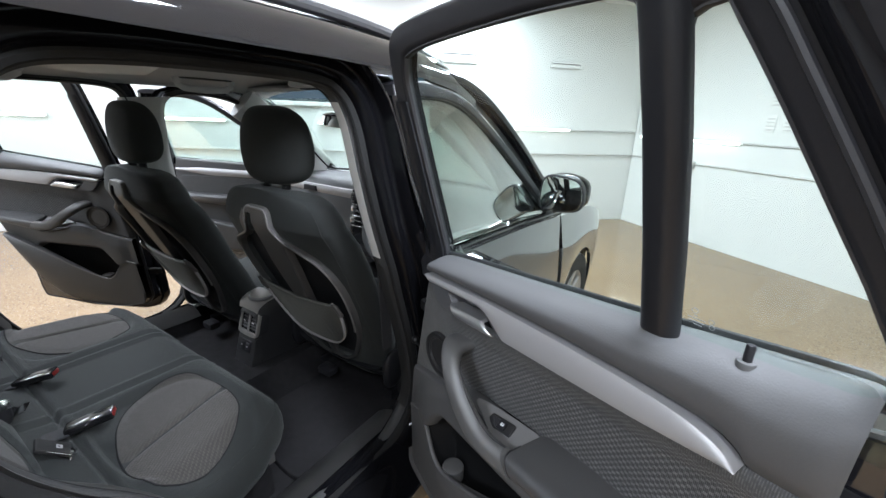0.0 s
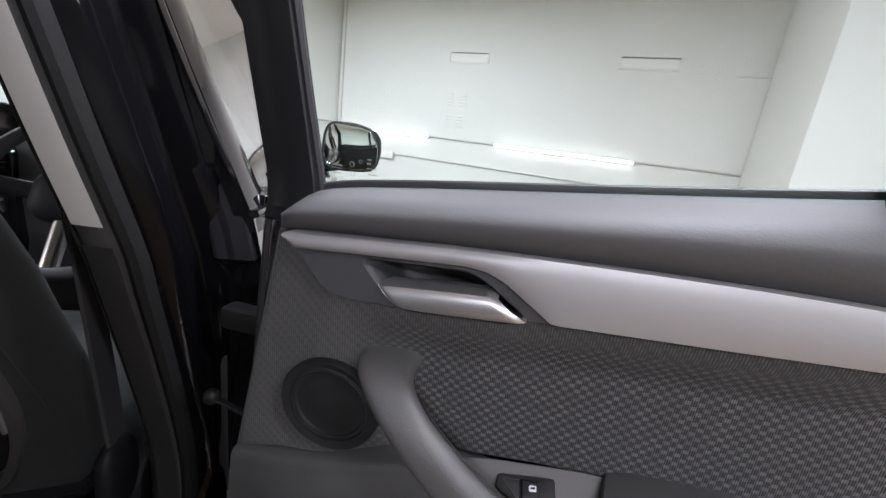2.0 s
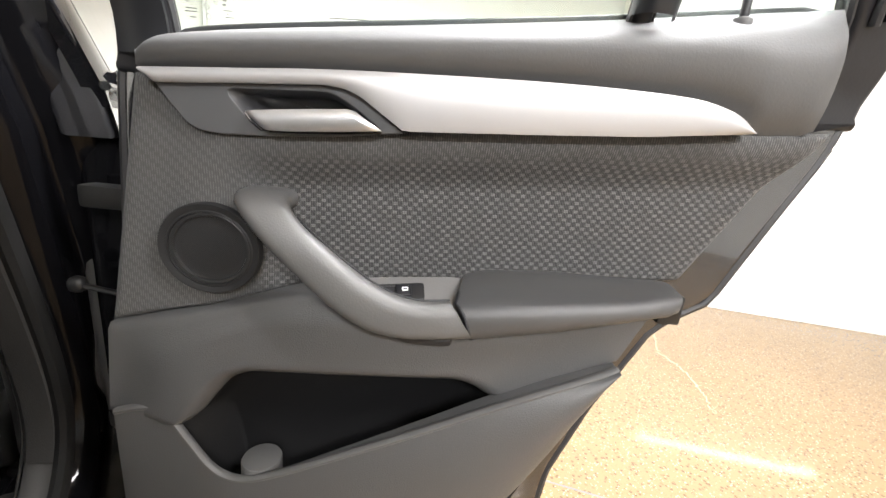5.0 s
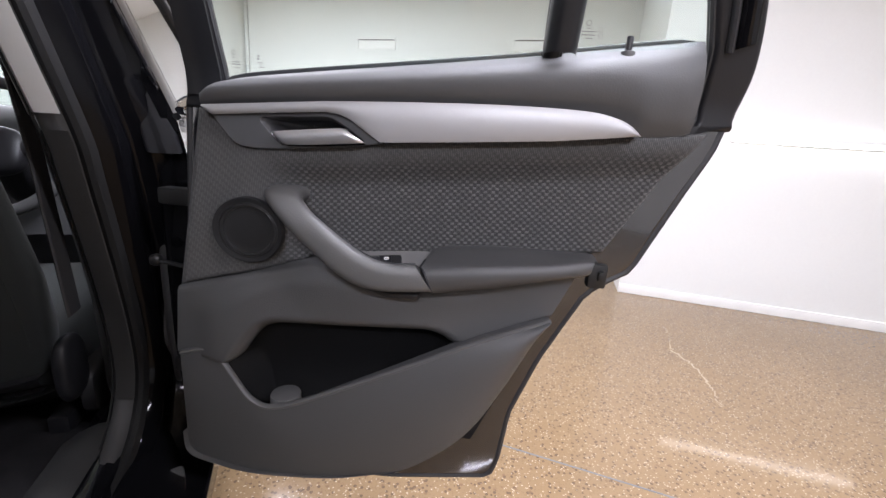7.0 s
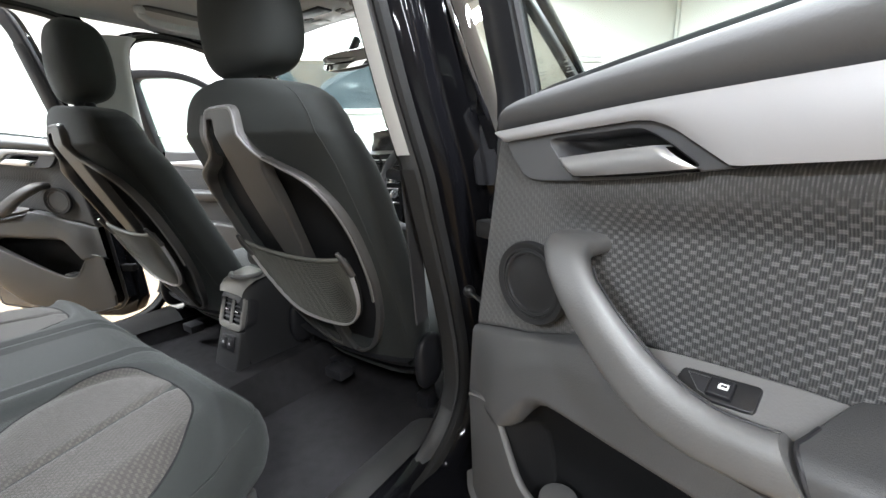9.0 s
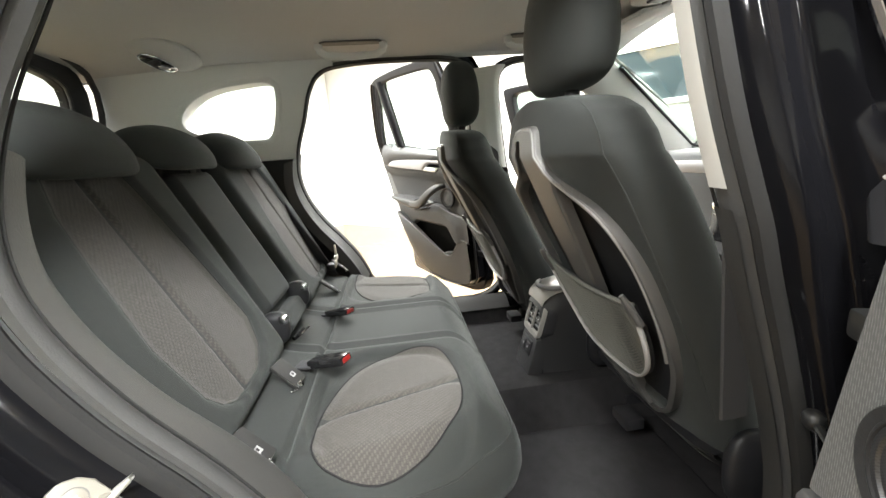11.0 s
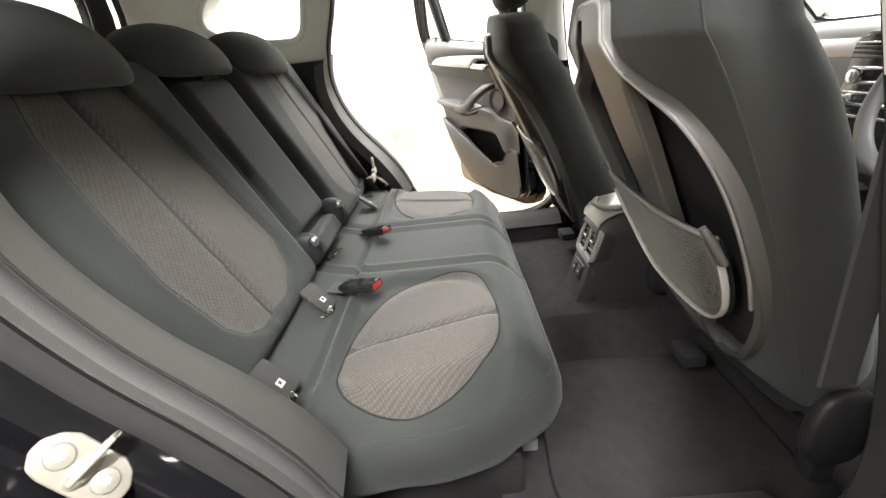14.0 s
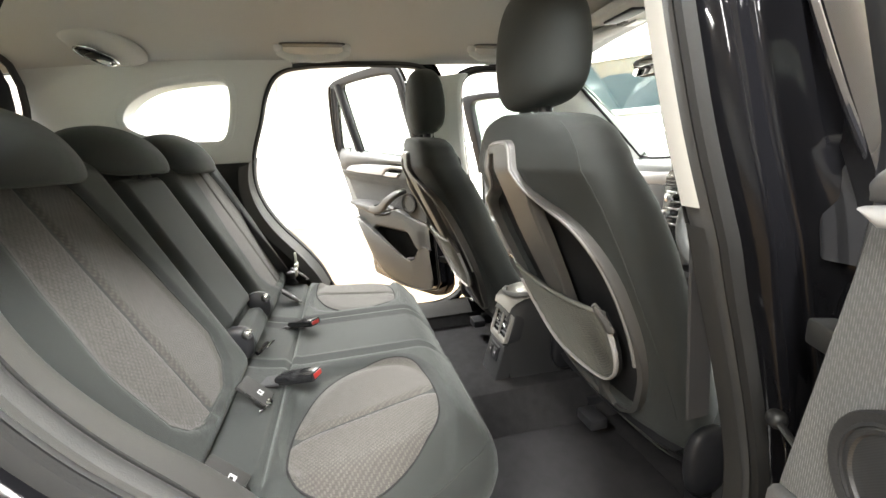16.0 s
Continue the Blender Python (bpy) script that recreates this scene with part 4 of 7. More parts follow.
column_black = material("satin_black_column", (0.012, 0.0125, 0.0145), 0.36, spec=0.35, var=0.1, bump=0.02)
recess_grey = material("dark_handle_recess", (0.03, 0.03, 0.032), 0.45, var=0.1, bump=0.1)
bezel_grey = material("smooth_dark_bezel", (0.062, 0.063, 0.066), 0.45, var=0.06, bump=0.06, bscale=700)
pull_metal = material("brushed_pull_metal", (0.60, 0.60, 0.605), 0.36, metal=0.85, var=0.04, scale=60, bump=0.03, bscale=900)
switch_black = material("satin_black_switch", (0.016, 0.016, 0.017), 0.38, var=0.1, bump=0.05)
# door pocket plastic with the cavity's shade put into its colour
pocket_shade = material("shaded_pocket_plastic", (0.006, 0.006, 0.0063), 0.65, var=0.15, bump=0.2, bscale=500, spec=0.15)


def rear_door(name, m, side, label):
    """A rear door in its own frame: x away from the hinge, z up; side is the sign of the cabin side in y."""
    d = thing(name, m, label, "car door", "rear doors")
    f = lambda u, z, n: (u, side * n, z)
    V = lambda pts: [Vector(p) for p in pts]
    # painted shell and its rim
    shell = V([(-0.10, 0.47), (-0.085, 0.70), (-0.07, 0.90), (-0.056, 1.085), (-0.05, 1.098), (0.2, 1.10), (0.45, 1.125), (0.70, 1.165), (0.775, 1.185), (0.778, 1.13), (0.765, 1.07), (0.733, 1.0), (0.678, 0.872), (0.642, 0.85),
               (0.612, 0.825), (0.552, 0.70), (0.512, 0.585), (0.502, 0.48), (0.49, 0.44), (0.3, 0.415), (0.0, 0.415), (-0.07, 0.43)])
    part("shell", plate(even(shell, 120, True), [smooth_loop(V([(-0.03, 0.64), (0.02, 0.72), (0.07, 0.775), (0.24, 0.79), (0.36, 0.79), (0.43, 0.74), (0.38, 0.67), (0.12, 0.52), (0.03, 0.53), (-0.02, 0.58)]), 60)], -0.10, -0.040, 0.010, f), body_paint, d, "gloss black inner door shell", weighted=True)
    skin = inset(ccw(even(shell, 120, True)), -0.007)
    skin = [Vector((p.x, p.y - 0.045 * max(0.0, (0.6 - p.y) / 0.2))) for p in skin]
    part("outer_skin", plate(skin, [], -0.155, -0.098, 0.008, f, True), paint, d, "gloss black outer skin", weighted=True)
    seal_path = [f(p.x, p.y, -0.046) for p in inset(ccw(even(shell, 140, True)), 0.002)]
    part("door_seal", sweep(seal_path, 0.012, 0.014, up=(0, 1, 0), seg=8, closed=True), rubber, d)
    # window frame, panes
    wf = lambda u, z, n: f(u, z, window_n(z) + n)
    outer = spline(V([(-0.055, 1.08), (-0.05, 1.25), (-0.045, 1.42), (-0.035, 1.515), (-0.01, 1.56), (0.06, 1.578), (0.3, 1.585), (0.48, 1.58), (0.565, 1.57), (0.62, 1.545), (0.655, 1.50), (0.70, 1.415), (0.752, 1.305), (0.785, 1.19), (0.78, 1.10)]), 90)
    outer = [p for p in outer] + V([(0.5, 1.08), (0.25, 1.08)])
    main = even(spline(V([(0.010, 1.10), (0.005, 1.25), (0.004, 1.42), (0.013, 1.505), (0.06, 1.534), (0.3, 1.546), (0.46, 1.545)]), 50) + V([(0.484, 1.53), (0.489, 1.40), (0.494, 1.20), (0.494, 1.10)]), 80, True)
    quarter = even(V([(0.516, 1.10), (0.516, 1.20), (0.514, 1.49), (0.520, 1.520), (0.552, 1.526), (0.576, 1.487), (0.603, 1.441), (0.643, 1.369), (0.674, 1.314), (0.70, 1.262), (0.722, 1.20), (0.73, 1.10)]), 60, True)
    part("window_frame", plate(outer, [main, quarter], -0.020, 0.000, 0.008, wf), black_plastic, d, "satin black window frame", weighted=True)
    post = [(0.478, 1.552), (0.483, 1.50), (0.488, 1.42), (0.491, 1.30), (0.4905, 1.20), (0.490, 1.186)]
    pillar = strip(even(V(post), 40), even(V([(a + 0.046, b) for a, b in post]), 40), lambda v, u: 0.002 + 0.016 * (1 - abs(2 * v - 1) ** 3.5), wf, 40, 14, -0.006, True)
    part("window_post", pillar, column_black, d, "rounded satin black post between the panes")
    ridge = V([(0.565, 1.545), (0.590, 1.512), (0.616, 1.468), (0.643, 1.421), (0.671, 1.371), (0.70, 1.315), (0.725, 1.255), (0.738, 1.20)])
    part("frame_ridge", sweep([wf(p.x, p.y, 0.003) for p in spline(ridge, 40)], 0.009, 0.012, up=(0, 1, 0), seg=8), rubber, d)
    part("frame_gloss", strip(even(V([(p.x + 0.008, p.y + 0.004) for p in ridge]), 40), even(V([(p.x + 0.032, p.y + 0.012) for p in ridge]), 40), lambda v, u: 0.002 + 0.007 * math.sin(math.pi * v), wf, 40, 8, -0.02, True), paint, d, "gloss black edge of the window frame")
    part("frame_skin", plate(outer, [inset(ccw(main), -0.014), inset(ccw(quarter), -0.008)], -0.040, -0.021, 0.004, wf), paint, d, weighted=True)
    for hole in (main, quarter):
        rim = [wf(p.x, p.y, -0.010) for p in inset(ccw(hole), 0.000)]
        part("glass_seal", sweep(rim, 0.007, 0.012, up=(0, 1, 0), seg=6, closed=True), rubber, d)
        pane = part("pane", plate(inset(ccw(hole), -0.006), [], -0.016, -0.012, 0.001, wf, True), clear_glass, d)
        pane.visible_shadow = False
    # gloss inner column face beside the front pane
    part("column_cover", strip([Vector((-0.048, 1.10)), Vector((-0.04, 1.45))], [Vector((0.008, 1.10)), Vector((0.003, 1.45))], lambda v, u: 0.004 + 0.005 * math.sin(math.pi * v), wf, 20, 8, 0.0), column_black, d)
    # upper pad
    top = even(spline(V([(-0.008, 1.100), (0.004, 1.117), (0.031, 1.128), (0.12, 1.141), (0.277, 1.160), (0.461, 1.183), (0.60, 1.203), (0.69, 1.215), (0.706, 1.213)]), 80), 70)
    bot = even(spline(V([(-0.008, 1.086), (0.0, 1.085), (0.1, 1.0915), (0.212, 1.0985), (0.411, 1.107), (0.547, 1.1085), (0.603, 1.105), (0.628, 1.093), (0.64, 1.083), (0.69, 1.086), (0.706, 1.092)]), 80), 70)
    # its upper side rises towards the glass, its face bulges and comes back over the silver trim
    side_line = spline([(0.0, -0.036), (0.10, -0.019), (0.22, 0.000), (0.40, 0.012), (0.60, 0.0125), (0.82, 0.005), (1.0, -0.010)], 40)
    pad = lambda v, u: float(np.interp(v, [p.x for p in side_line], [p.y for p in side_line]))
    part("upper_pad", strip(top, bot, lambda v, u: pad(v, u) * (1 - max(0, 1 - u / 0.06) ** 2) * (1 - 0.6 * max(0, 1 - (1 - u) / 0.03) ** 2), f, 70, 24, -0.045, True), pad_mat, d, "slate grey soft upper pad")
    part("pad_shelf", strip(even(top, 70), [p + Vector((0, 0.0)) for p in even(top, 70)], lambda v, u: -0.034 - 0.014 * v, lambda u, z, n: f(u, z - 0.001, n), 70, 6, -0.05, True), rubber, d)
    part("belt_seal", sweep([f(p.x, p.y + 0.003, -0.046) for p in even(top, 40)], 0.006, 0.010, seg=8), rubber, d)
    # silver trim
    st = even(spline(V([(0.002, 1.084), (0.1, 1.0925), (0.212, 1.1015), (0.411, 1.1105), (0.547, 1.111), (0.598, 1.104), (0.622, 1.094), (0.634, 1.083)]), 90), 80)
    sb = even(V([(0.002, 1.080), (0.015, 1.071), (0.10, 1.0785), (0.185, 1.0855), (0.205, 1.084), (0.222, 1.078), (0.245, 1.063), (0.268, 1.048), (0.40, 1.058), (0.52, 1.068), (0.633, 1.082)]), 80)
    part("silver_trim", strip(st, sb, lambda v, u: 0.004 + 0.010 * math.sin(math.pi * (0.08 + 0.80 * v)) ** 0.45, f, 80, 14, -0.012, True), silver, d, "satin silver trim strip")
    # handle bezel, recess and pull
    bt = V([(0.012, 1.072), (0.10, 1.0785), (0.185, 1.0855), (0.205, 1.084), (0.222, 1.078), (0.245, 1.063), (0.268, 1.047)])
    bb = V([(0.012, 1.071), (0.026, 1.052), (0.042, 1.034), (0.055, 1.028), (0.075, 1.0265), (0.112, 1.028), (0.19, 1.0345), (0.268, 1.046)])
    soft = lambda k: (lambda q: q * q * (3 - 2 * q))(min(1.0, max(0.0, k)))
    recess = even(spline(V([(0.086, 1.070), (0.105, 1.0735), (0.15, 1.0765), (0.185, 1.0785), (0.198, 1.0755), (0.213, 1.068), (0.230, 1.0565), (0.243, 1.0465), (0.225, 1.0415), (0.18, 1.0375), (0.14, 1.0345), (0.122, 1.035), (0.108, 1.044), (0.096, 1.056)]), 120, True), 72, True)
    face = even(bt, 60) + even(bb, 60)[::-1]
    bezel = part("handle_bezel", plate(even(face, 110, True), [recess], -0.012, 0.004, 0.0015, f), bezel_grey, d, "dark plastic handle bezel", weighted=True)
    well_rows = []
    mid = Vector((0.168, 1.056))
    for g, n in ((0.0, 0.0035), (0.06, -0.002), (0.12, -0.016), (0.17, -0.028), (0.24, -0.034), (0.5, -0.036), (0.999, -0.036)):
        well_rows.append([f(p.x + (mid.x - p.x) * g * (1.5 if p.x < 0.11 else 1.0), p.y + (mid.y - p.y) * g, n) for p in ccw(recess)])
    part("handle_recess", grid(well_rows, True), recess_grey, bezel, "deep black finger recess", sharp=60)
    ht = V([(0.106, 1.0525), (0.140, 1.0565), (0.180, 1.0610), (0.212, 1.0640), (0.219, 1.0625)])
    hb = V([(0.126, 1.0352), (0.150, 1.0362), (0.185, 1.0395), (0.225, 1.0435), (0.2465, 1.0462)])
    part("door_pull", strip(even(ht, 30), even(hb, 30), lambda v, u: 0.010 + 0.011 * math.sin(math.pi * (0.06 + 0.86 * v)) ** 0.35 - 0.006 * max(0.0, 1 - u / 0.05) - 0.004 * max(0.0, (u - 0.95) / 0.05), f, 30, 14, -0.016, True), pull_metal, bezel, "satin metal door pull")
    part("pull_edge", sweep([f(a, b, 0.006) for a, b in ((0.104, 1.0500), (0.110, 1.0425), (0.121, 1.0345))], 0.0028, seg=6), satin, bezel)
    part("pull_base", sweep([f(a, b, 0.003) for a, b in ((0.128, 1.0340), (0.185, 1.0378), (0.244, 1.0440))], 0.003, seg=6), gloss_black, bezel)
    # woven insert
    ins_top = V([(-0.021, 1.080), (-0.008, 1.0815), (0.010, 1.073), (0.020, 1.064), (0.036, 1.0435), (0.052, 1.033), (0.075, 1.0300), (0.115, 1.0330), (0.183, 1.0395), (0.247, 1.0460), (0.30, 1.0505), (0.437, 1.0645), (0.632, 1.083), (0.66, 1.085), (0.735, 1.093)])
    ins_low = V([(-0.076, 0.788), (0.0, 0.810), (0.071, 0.829), (0.152, 0.852), (0.20, 0.860), (0.25, 0.864), (0.36, 0.874), (0.42, 0.886), (0.55, 0.890), (0.626, 0.902)])
    a, b = even(ins_top, 96), even(ins_low, 96)

    def sunk(u, z, v):
        """The cloth lies level at the hinge end and sinks behind the grip; it hangs from a rolled upper edge."""
        edge = float(np.interp(u, [p.x for p in ins_top], [p.y for p in ins_top]))
        return -0.003 - 0.008 * soft((0.07 - u) / 0.09) - 0.026 * soft((u - 0.03) / 0.13) * soft((edge - 0.014 - z) / 0.055) - 0.004 * soft((u - 0.2) / 0.1)
    rows = []
    for j in range(-1, 50):
        v = min(max(j / 48, 0.0), 1.0)
        row = []
        for i in range(-1, 97):
            q = a[min(max(i, 0), 95)].lerp(b[min(max(i, 0), 95)], v)
            k = min(min(i, 95 - i) * 0.0075, min(j, 48 - j) * 0.006)
            n = sunk(q.x, q.y, v) - (0.03 if k < 0 else 0.006 * max(0.0, 1 - k / 0.009) ** 2)
            row.append(f(q.x, q.y, n))
        rows.append(row)
    part("woven_insert", grid(rows), door_cloth, d, "grey woven cloth door insert", sharp=60)
    # speaker
    c = (0.057, 0.897)
    ring_rows = []
    for r, n in ((0.0585, -0.006), (0.0580, 0.0015), (0.0568, 0.0032), (0.0545, 0.0030), (0.0495, 0.0012), (0.0480, 0.0022), (0.0468, 0.0020), (0.0462, -0.001)):
        ring_rows.append([f(c[0] + r * math.cos(a), c[1] + r * 0.92 * math.sin(a), n + 0.001) for a in np.linspace(0, 2 * math.pi, 56, False)])
    spk = part("speaker", grid(ring_rows, True), speaker_black, d, "round black door speaker", sharp=50)
    rows = [[f(c[0] + r * math.cos(a), c[1] + r * 0.92 * math.sin(a), n + 0.004) for a in np.linspace(0, 2 * math.pi, 48, False)] for r, n in ((0.0464, -0.003), (0.0445, -0.0022), (0.0415, -0.0028), (0.0405, -0.0052), (0.0385, -0.0058), (0.03, -0.005), (0.02, -0.0042), (0.01, -0.0038), (0.0005, -0.0037))]
    part("speaker_grille", grid(rows, True), speaker_mesh, spk)
    # pull grip
    left = V([(0.0865, 0.9595), (0.0865, 0.9595), (0.0868, 0.9585), (0.0895, 0.9565), (0.0975, 0.950), (0.1190, 0.9335), (0.1486, 0.912), (0.179, 0.889), (0.208, 0.8652), (0.244, 0.8442), (0.2804, 0.8366), (0.3224, 0.8374), (0.3612, 0.8393)])
    right = V([(0.1480, 0.9595), (0.1480, 0.9595), (0.1482, 0.959), (0.1500, 0.958), (0.1565, 0.9535), (0.174, 0.9415), (0.1996, 0.926), (0.224, 0.9095), (0.2520, 0.892), (0.2765, 0.882), (0.3000, 0.8775), (0.3180, 0.8778), (0.3340, 0.8783)])
    depth = V([(-0.05, 0), (-0.018, 0), (-0.004, 0), (0.006, 0), (0.017, 0), (0.032, 0), (0.043, 0), (0.048, 0), (0.050, 0), (0.051, 0), (0.051, 0), (0.049, 0), (0.045, 0)])
    gl, gr, gn = spline(left, 60), spline(right, 60), [p.x for p in spline(depth, 60)]
    grip = part("pull_grip", grip_shape(gl, gr, gn, f), grip_mat, d, "curved smooth grey pull grip", sharp=50)
    lip = [f(*(gr[i] + (gr[i] - gl[i]).normalized() * 0.0006), gn[i] - 0.003) for i in range(22, 60)]
    part("grip_edge", sweep(lip, 0.0022, seg=6), recess_mat, grip, "thin black line along the grip")
    # switch tray, sloping down towards the cabin
    sl = lambda u, w, h: f(u, 0.882 - 0.51 * w + 0.86 * h, -0.031 + 0.86 * w + 0.51 * h)
    tray = V([(0.195, 0.026), (0.217, 0.0195), (0.24, 0.0145), (0.2836, 0.0085), (0.3306, 0.0025), (0.370, 0.001), (0.374, 0.004), (0.3735, 0.016), (0.370, 0.0265), (0.362, 0.0429), (0.351, 0.058), (0.3123, 0.0620), (0.2915, 0.0650), (0.2664, 0.0600), (0.2446, 0.0520), (0.217, 0.042), (0.195, 0.034)])
    tr = part("switch_tray", plate(even(tray, 90, True), [], -0.012, 0.0, 0.0022, sl), plate_mat, d, "mid grey switch tray", weighted=True)
    part("tray_gap", plate(even(V([(0.20, 0.024), (0.24, 0.030), (0.30, 0.045), (0.345, 0.04), (0.352, 0.06), (0.34, 0.088), (0.29, 0.088), (0.24, 0.07), (0.20, 0.045)]), 60, True), [], -0.022, -0.012, 0.002, sl), recess_mat, tr)
    key = V([(0.2475, 0.030), (0.2490, 0.0280), (0.2520, 0.0270), (0.2990, 0.0190), (0.3035, 0.0190), (0.3045, 0.0215), (0.3068, 0.0400), (0.3060, 0.0430), (0.3020, 0.0445), (0.2680, 0.0500), (0.2640, 0.0490), (0.2500, 0.0425), (0.2472, 0.0400)])
    sw = part("window_switch", plate(even(key, 60, True), [], 0.0, 0.0035, 0.0012, sl), switch_black, d, "black window lift switch")
    part("rocker", plate(even(V([(0.2710, 0.0285), (0.2890, 0.0262), (0.2915, 0.0430), (0.2735, 0.0455)]), 40, True), [], 0.003, 0.0085, 0.002, sl), black_plastic, sw)
    part("rocker_dish", plate(even(V([(0.2535, 0.0315), (0.2705, 0.0292), (0.2728, 0.0455), (0.2665, 0.0440)]), 40, True), [], 0.002, 0.0042, 0.0005, sl), recess_mat, sw)
    part("rocker_rim", sweep([sl(u, w, 0.0044) for u, w in ((0.2735, 0.0458), (0.2670, 0.0445), (0.2530, 0.0312), (0.2705, 0.0288))], 0.0010, seg=5), pad_mat, sw)
    part("icon", plate(V([(0.2800, 0.0322), (0.2862, 0.0315), (0.2868, 0.0368), (0.2800, 0.0380), (0.2790, 0.0345)]), [V([(0.2812, 0.0334), (0.2852, 0.0329), (0.2854, 0.0350), (0.2808, 0.0356)])], 0.0083, 0.0089, 0.0002, sl), icon_white, sw)
    # armrest
    ends = V([(0.357, 0), (0.350, 0), (0.3395, 0), (0.3405, 0), (0.352, 0), (0.363, 0), (0.3705, 0), (0.372, 0), (0.372, 0)])
    start = [p.x for p in even(spline(ends, 40), 24)]
    rows = []
    for q, zback, zr, zb, nr, nb in ((0.0, 0.8815, 0.8690, 0.8370, 0.0500, 0.050), (0.008, 0.8850, 0.8715, 0.8365, 0.0560, 0.052), (0.10, 0.8930, 0.8755, 0.8400, 0.0575, 0.052), (0.40, 0.8985, 0.8840, 0.8530, 0.0565, 0.050), (0.62, 0.8995, 0.8895, 0.8635, 0.0520, 0.044), (0.80, 0.9000, 0.8945, 0.8710, 0.0460, 0.036), (0.92, 0.9005, 0.8975, 0.8740, 0.0390, 0.029), (0.975, 0.9000, 0.8965, 0.8760, 0.0290, 0.020), (1.0, 0.8985, 0.8925, 0.8810, 0.0080, 0.002)):
        prof = spline([(-0.034, zback - 0.004), (-0.030, zback), (0.004, zback - 0.001 + 0.25 * (zr - zback)), (nr * 0.62, zr + 0.0028), (nr * 0.88, zr + 0.0012), (nr, zr - 0.0055), (nr - 0.001, (zr + zb) / 2 - 0.004), (nb - 0.006, zb), (nb * 0.4, zb + 0.002), (-0.012, zb + 0.012)], 24)
        rows.append([f(start[i] * (1 - q) + (0.612 - 0.02 * (i / 23)) * q, p.y, p.x) for i, p in enumerate(prof)])
    arm = part("armrest", grid(rows, cap=True), arm_mat, d, "padded dark leatherette armrest")
    part("seam", sweep(rows[1][6:21], 0.0034, seg=6), recess_mat, arm)
    # lower panel; it rolls in over the pocket's mouth
    brow = V([(-0.077, 0.786), (0.0, 0.807), (0.071, 0.828), (0.152, 0.851), (0.20, 0.858), (0.30, 0.845), (0.36, 0.842), (0.45, 0.858), (0.55, 0.882), (0.588, 0.888)])
    mouth = V([(-0.089, 0.662), (-0.03, 0.662), (0.002, 0.660), (0.016, 0.680), (0.038, 0.712), (0.060, 0.738), (0.084, 0.751), (0.11, 0.756), (0.2, 0.760), (0.33, 0.767), (0.362, 0.766), (0.388, 0.757), (0.412, 0.743), (0.44, 0.752), (0.5, 0.779), (0.552, 0.802)])
    a, b = even(brow, 120), even(spline(mouth, 160), 120)
    inward = [Vector(((b[min(i + 1, 119)] - b[max(i - 1, 0)]).y, -(b[min(i + 1, 119)] - b[max(i - 1, 0)]).x)).normalized() for i in range(120)]
    open_ = [soft((p.x - 0.001) / 0.016) * soft((0.418 - p.x) / 0.016) for p in b]
    bulge = lambda v, x: 0.002 + 0.010 * soft(v / 0.42) * soft((0.5 - x) / 0.2) * soft((x + 0.085) / 0.08) - 0.010 * soft((0.03 - x) / 0.10)
    rows = [[f(p.x, p.y + 0.003, -0.05) for p in a]]
    for v in np.linspace(0, 1, 18):
        rows.append([f(*p.lerp(q, v), bulge(v, q.x) - 0.004 * max(0.0, 1 - v / 0.05)) for p, q in zip(a, b)])
    for g, n in ((0.006, -0.003), (0.012, -0.010), (0.017, -0.019)):
        rows.append([f(*(q + m * g * o), bulge(1, q.x) + n * o) for q, m, o in zip(b, inward, open_)])
    rows.append([f(*(q + m * 0.018 * o + Vector((0, -0.008 * (1 - o)))), bulge(1, q.x) - 0.026 * o - 0.012 * (1 - o)) for q, m, o in zip(b, inward, open_)])
    part("lower_panel", grid(rows), door_plastic, d, "charcoal grained lower door panel", sharp=70)
    # pocket lining; its near-black colour carries the shade inside
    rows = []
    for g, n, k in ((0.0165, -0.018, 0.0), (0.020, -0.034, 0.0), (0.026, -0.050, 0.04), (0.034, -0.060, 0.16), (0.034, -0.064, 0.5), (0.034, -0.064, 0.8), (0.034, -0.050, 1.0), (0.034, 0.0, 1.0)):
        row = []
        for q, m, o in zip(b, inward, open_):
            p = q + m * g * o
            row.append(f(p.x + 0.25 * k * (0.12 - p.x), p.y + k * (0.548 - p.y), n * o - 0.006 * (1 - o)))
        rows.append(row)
    part("pocket", grid(rows), pocket_shade, d, "deep door pocket, coloured near-black for its shade", sharp=60)
    rim_top = even(spline(V([(-0.078, 0.664), (-0.05, 0.673), (-0.022, 0.676), (-0.008, 0.664), (0.014, 0.632), (0.04, 0.596), (0.062, 0.581), (0.09, 0.579), (0.14, 0.598), (0.25, 0.655), (0.33, 0.698), (0.404, 0.738), (0.47, 0.769), (0.547, 0.799)]), 110), 90)
    rim_bot = even(spline(V([(-0.088, 0.50), (-0.082, 0.456), (-0.039, 0.438), (0.047, 0.424), (0.182, 0.432), (0.27, 0.452), (0.331, 0.473), (0.395, 0.522), (0.445, 0.580), (0.49, 0.665), (0.523, 0.74), (0.548, 0.797)]), 110), 90)
    wallp = lambda v, u: (0.018 + 0.030 * math.sin(math.pi * min(1, 0.10 + 0.9 * v)) ** 0.7) * math.sin(math.pi * min(1.0, 0.16 + 0.84 * (1 - u ** 3))) ** 0.5 - 0.012 * v
    part("pocket_wall", strip(rim_top, rim_bot, wallp, f, 90, 16, 0.0, True), door_plastic, d, "bowed lower wall of the door pocket")
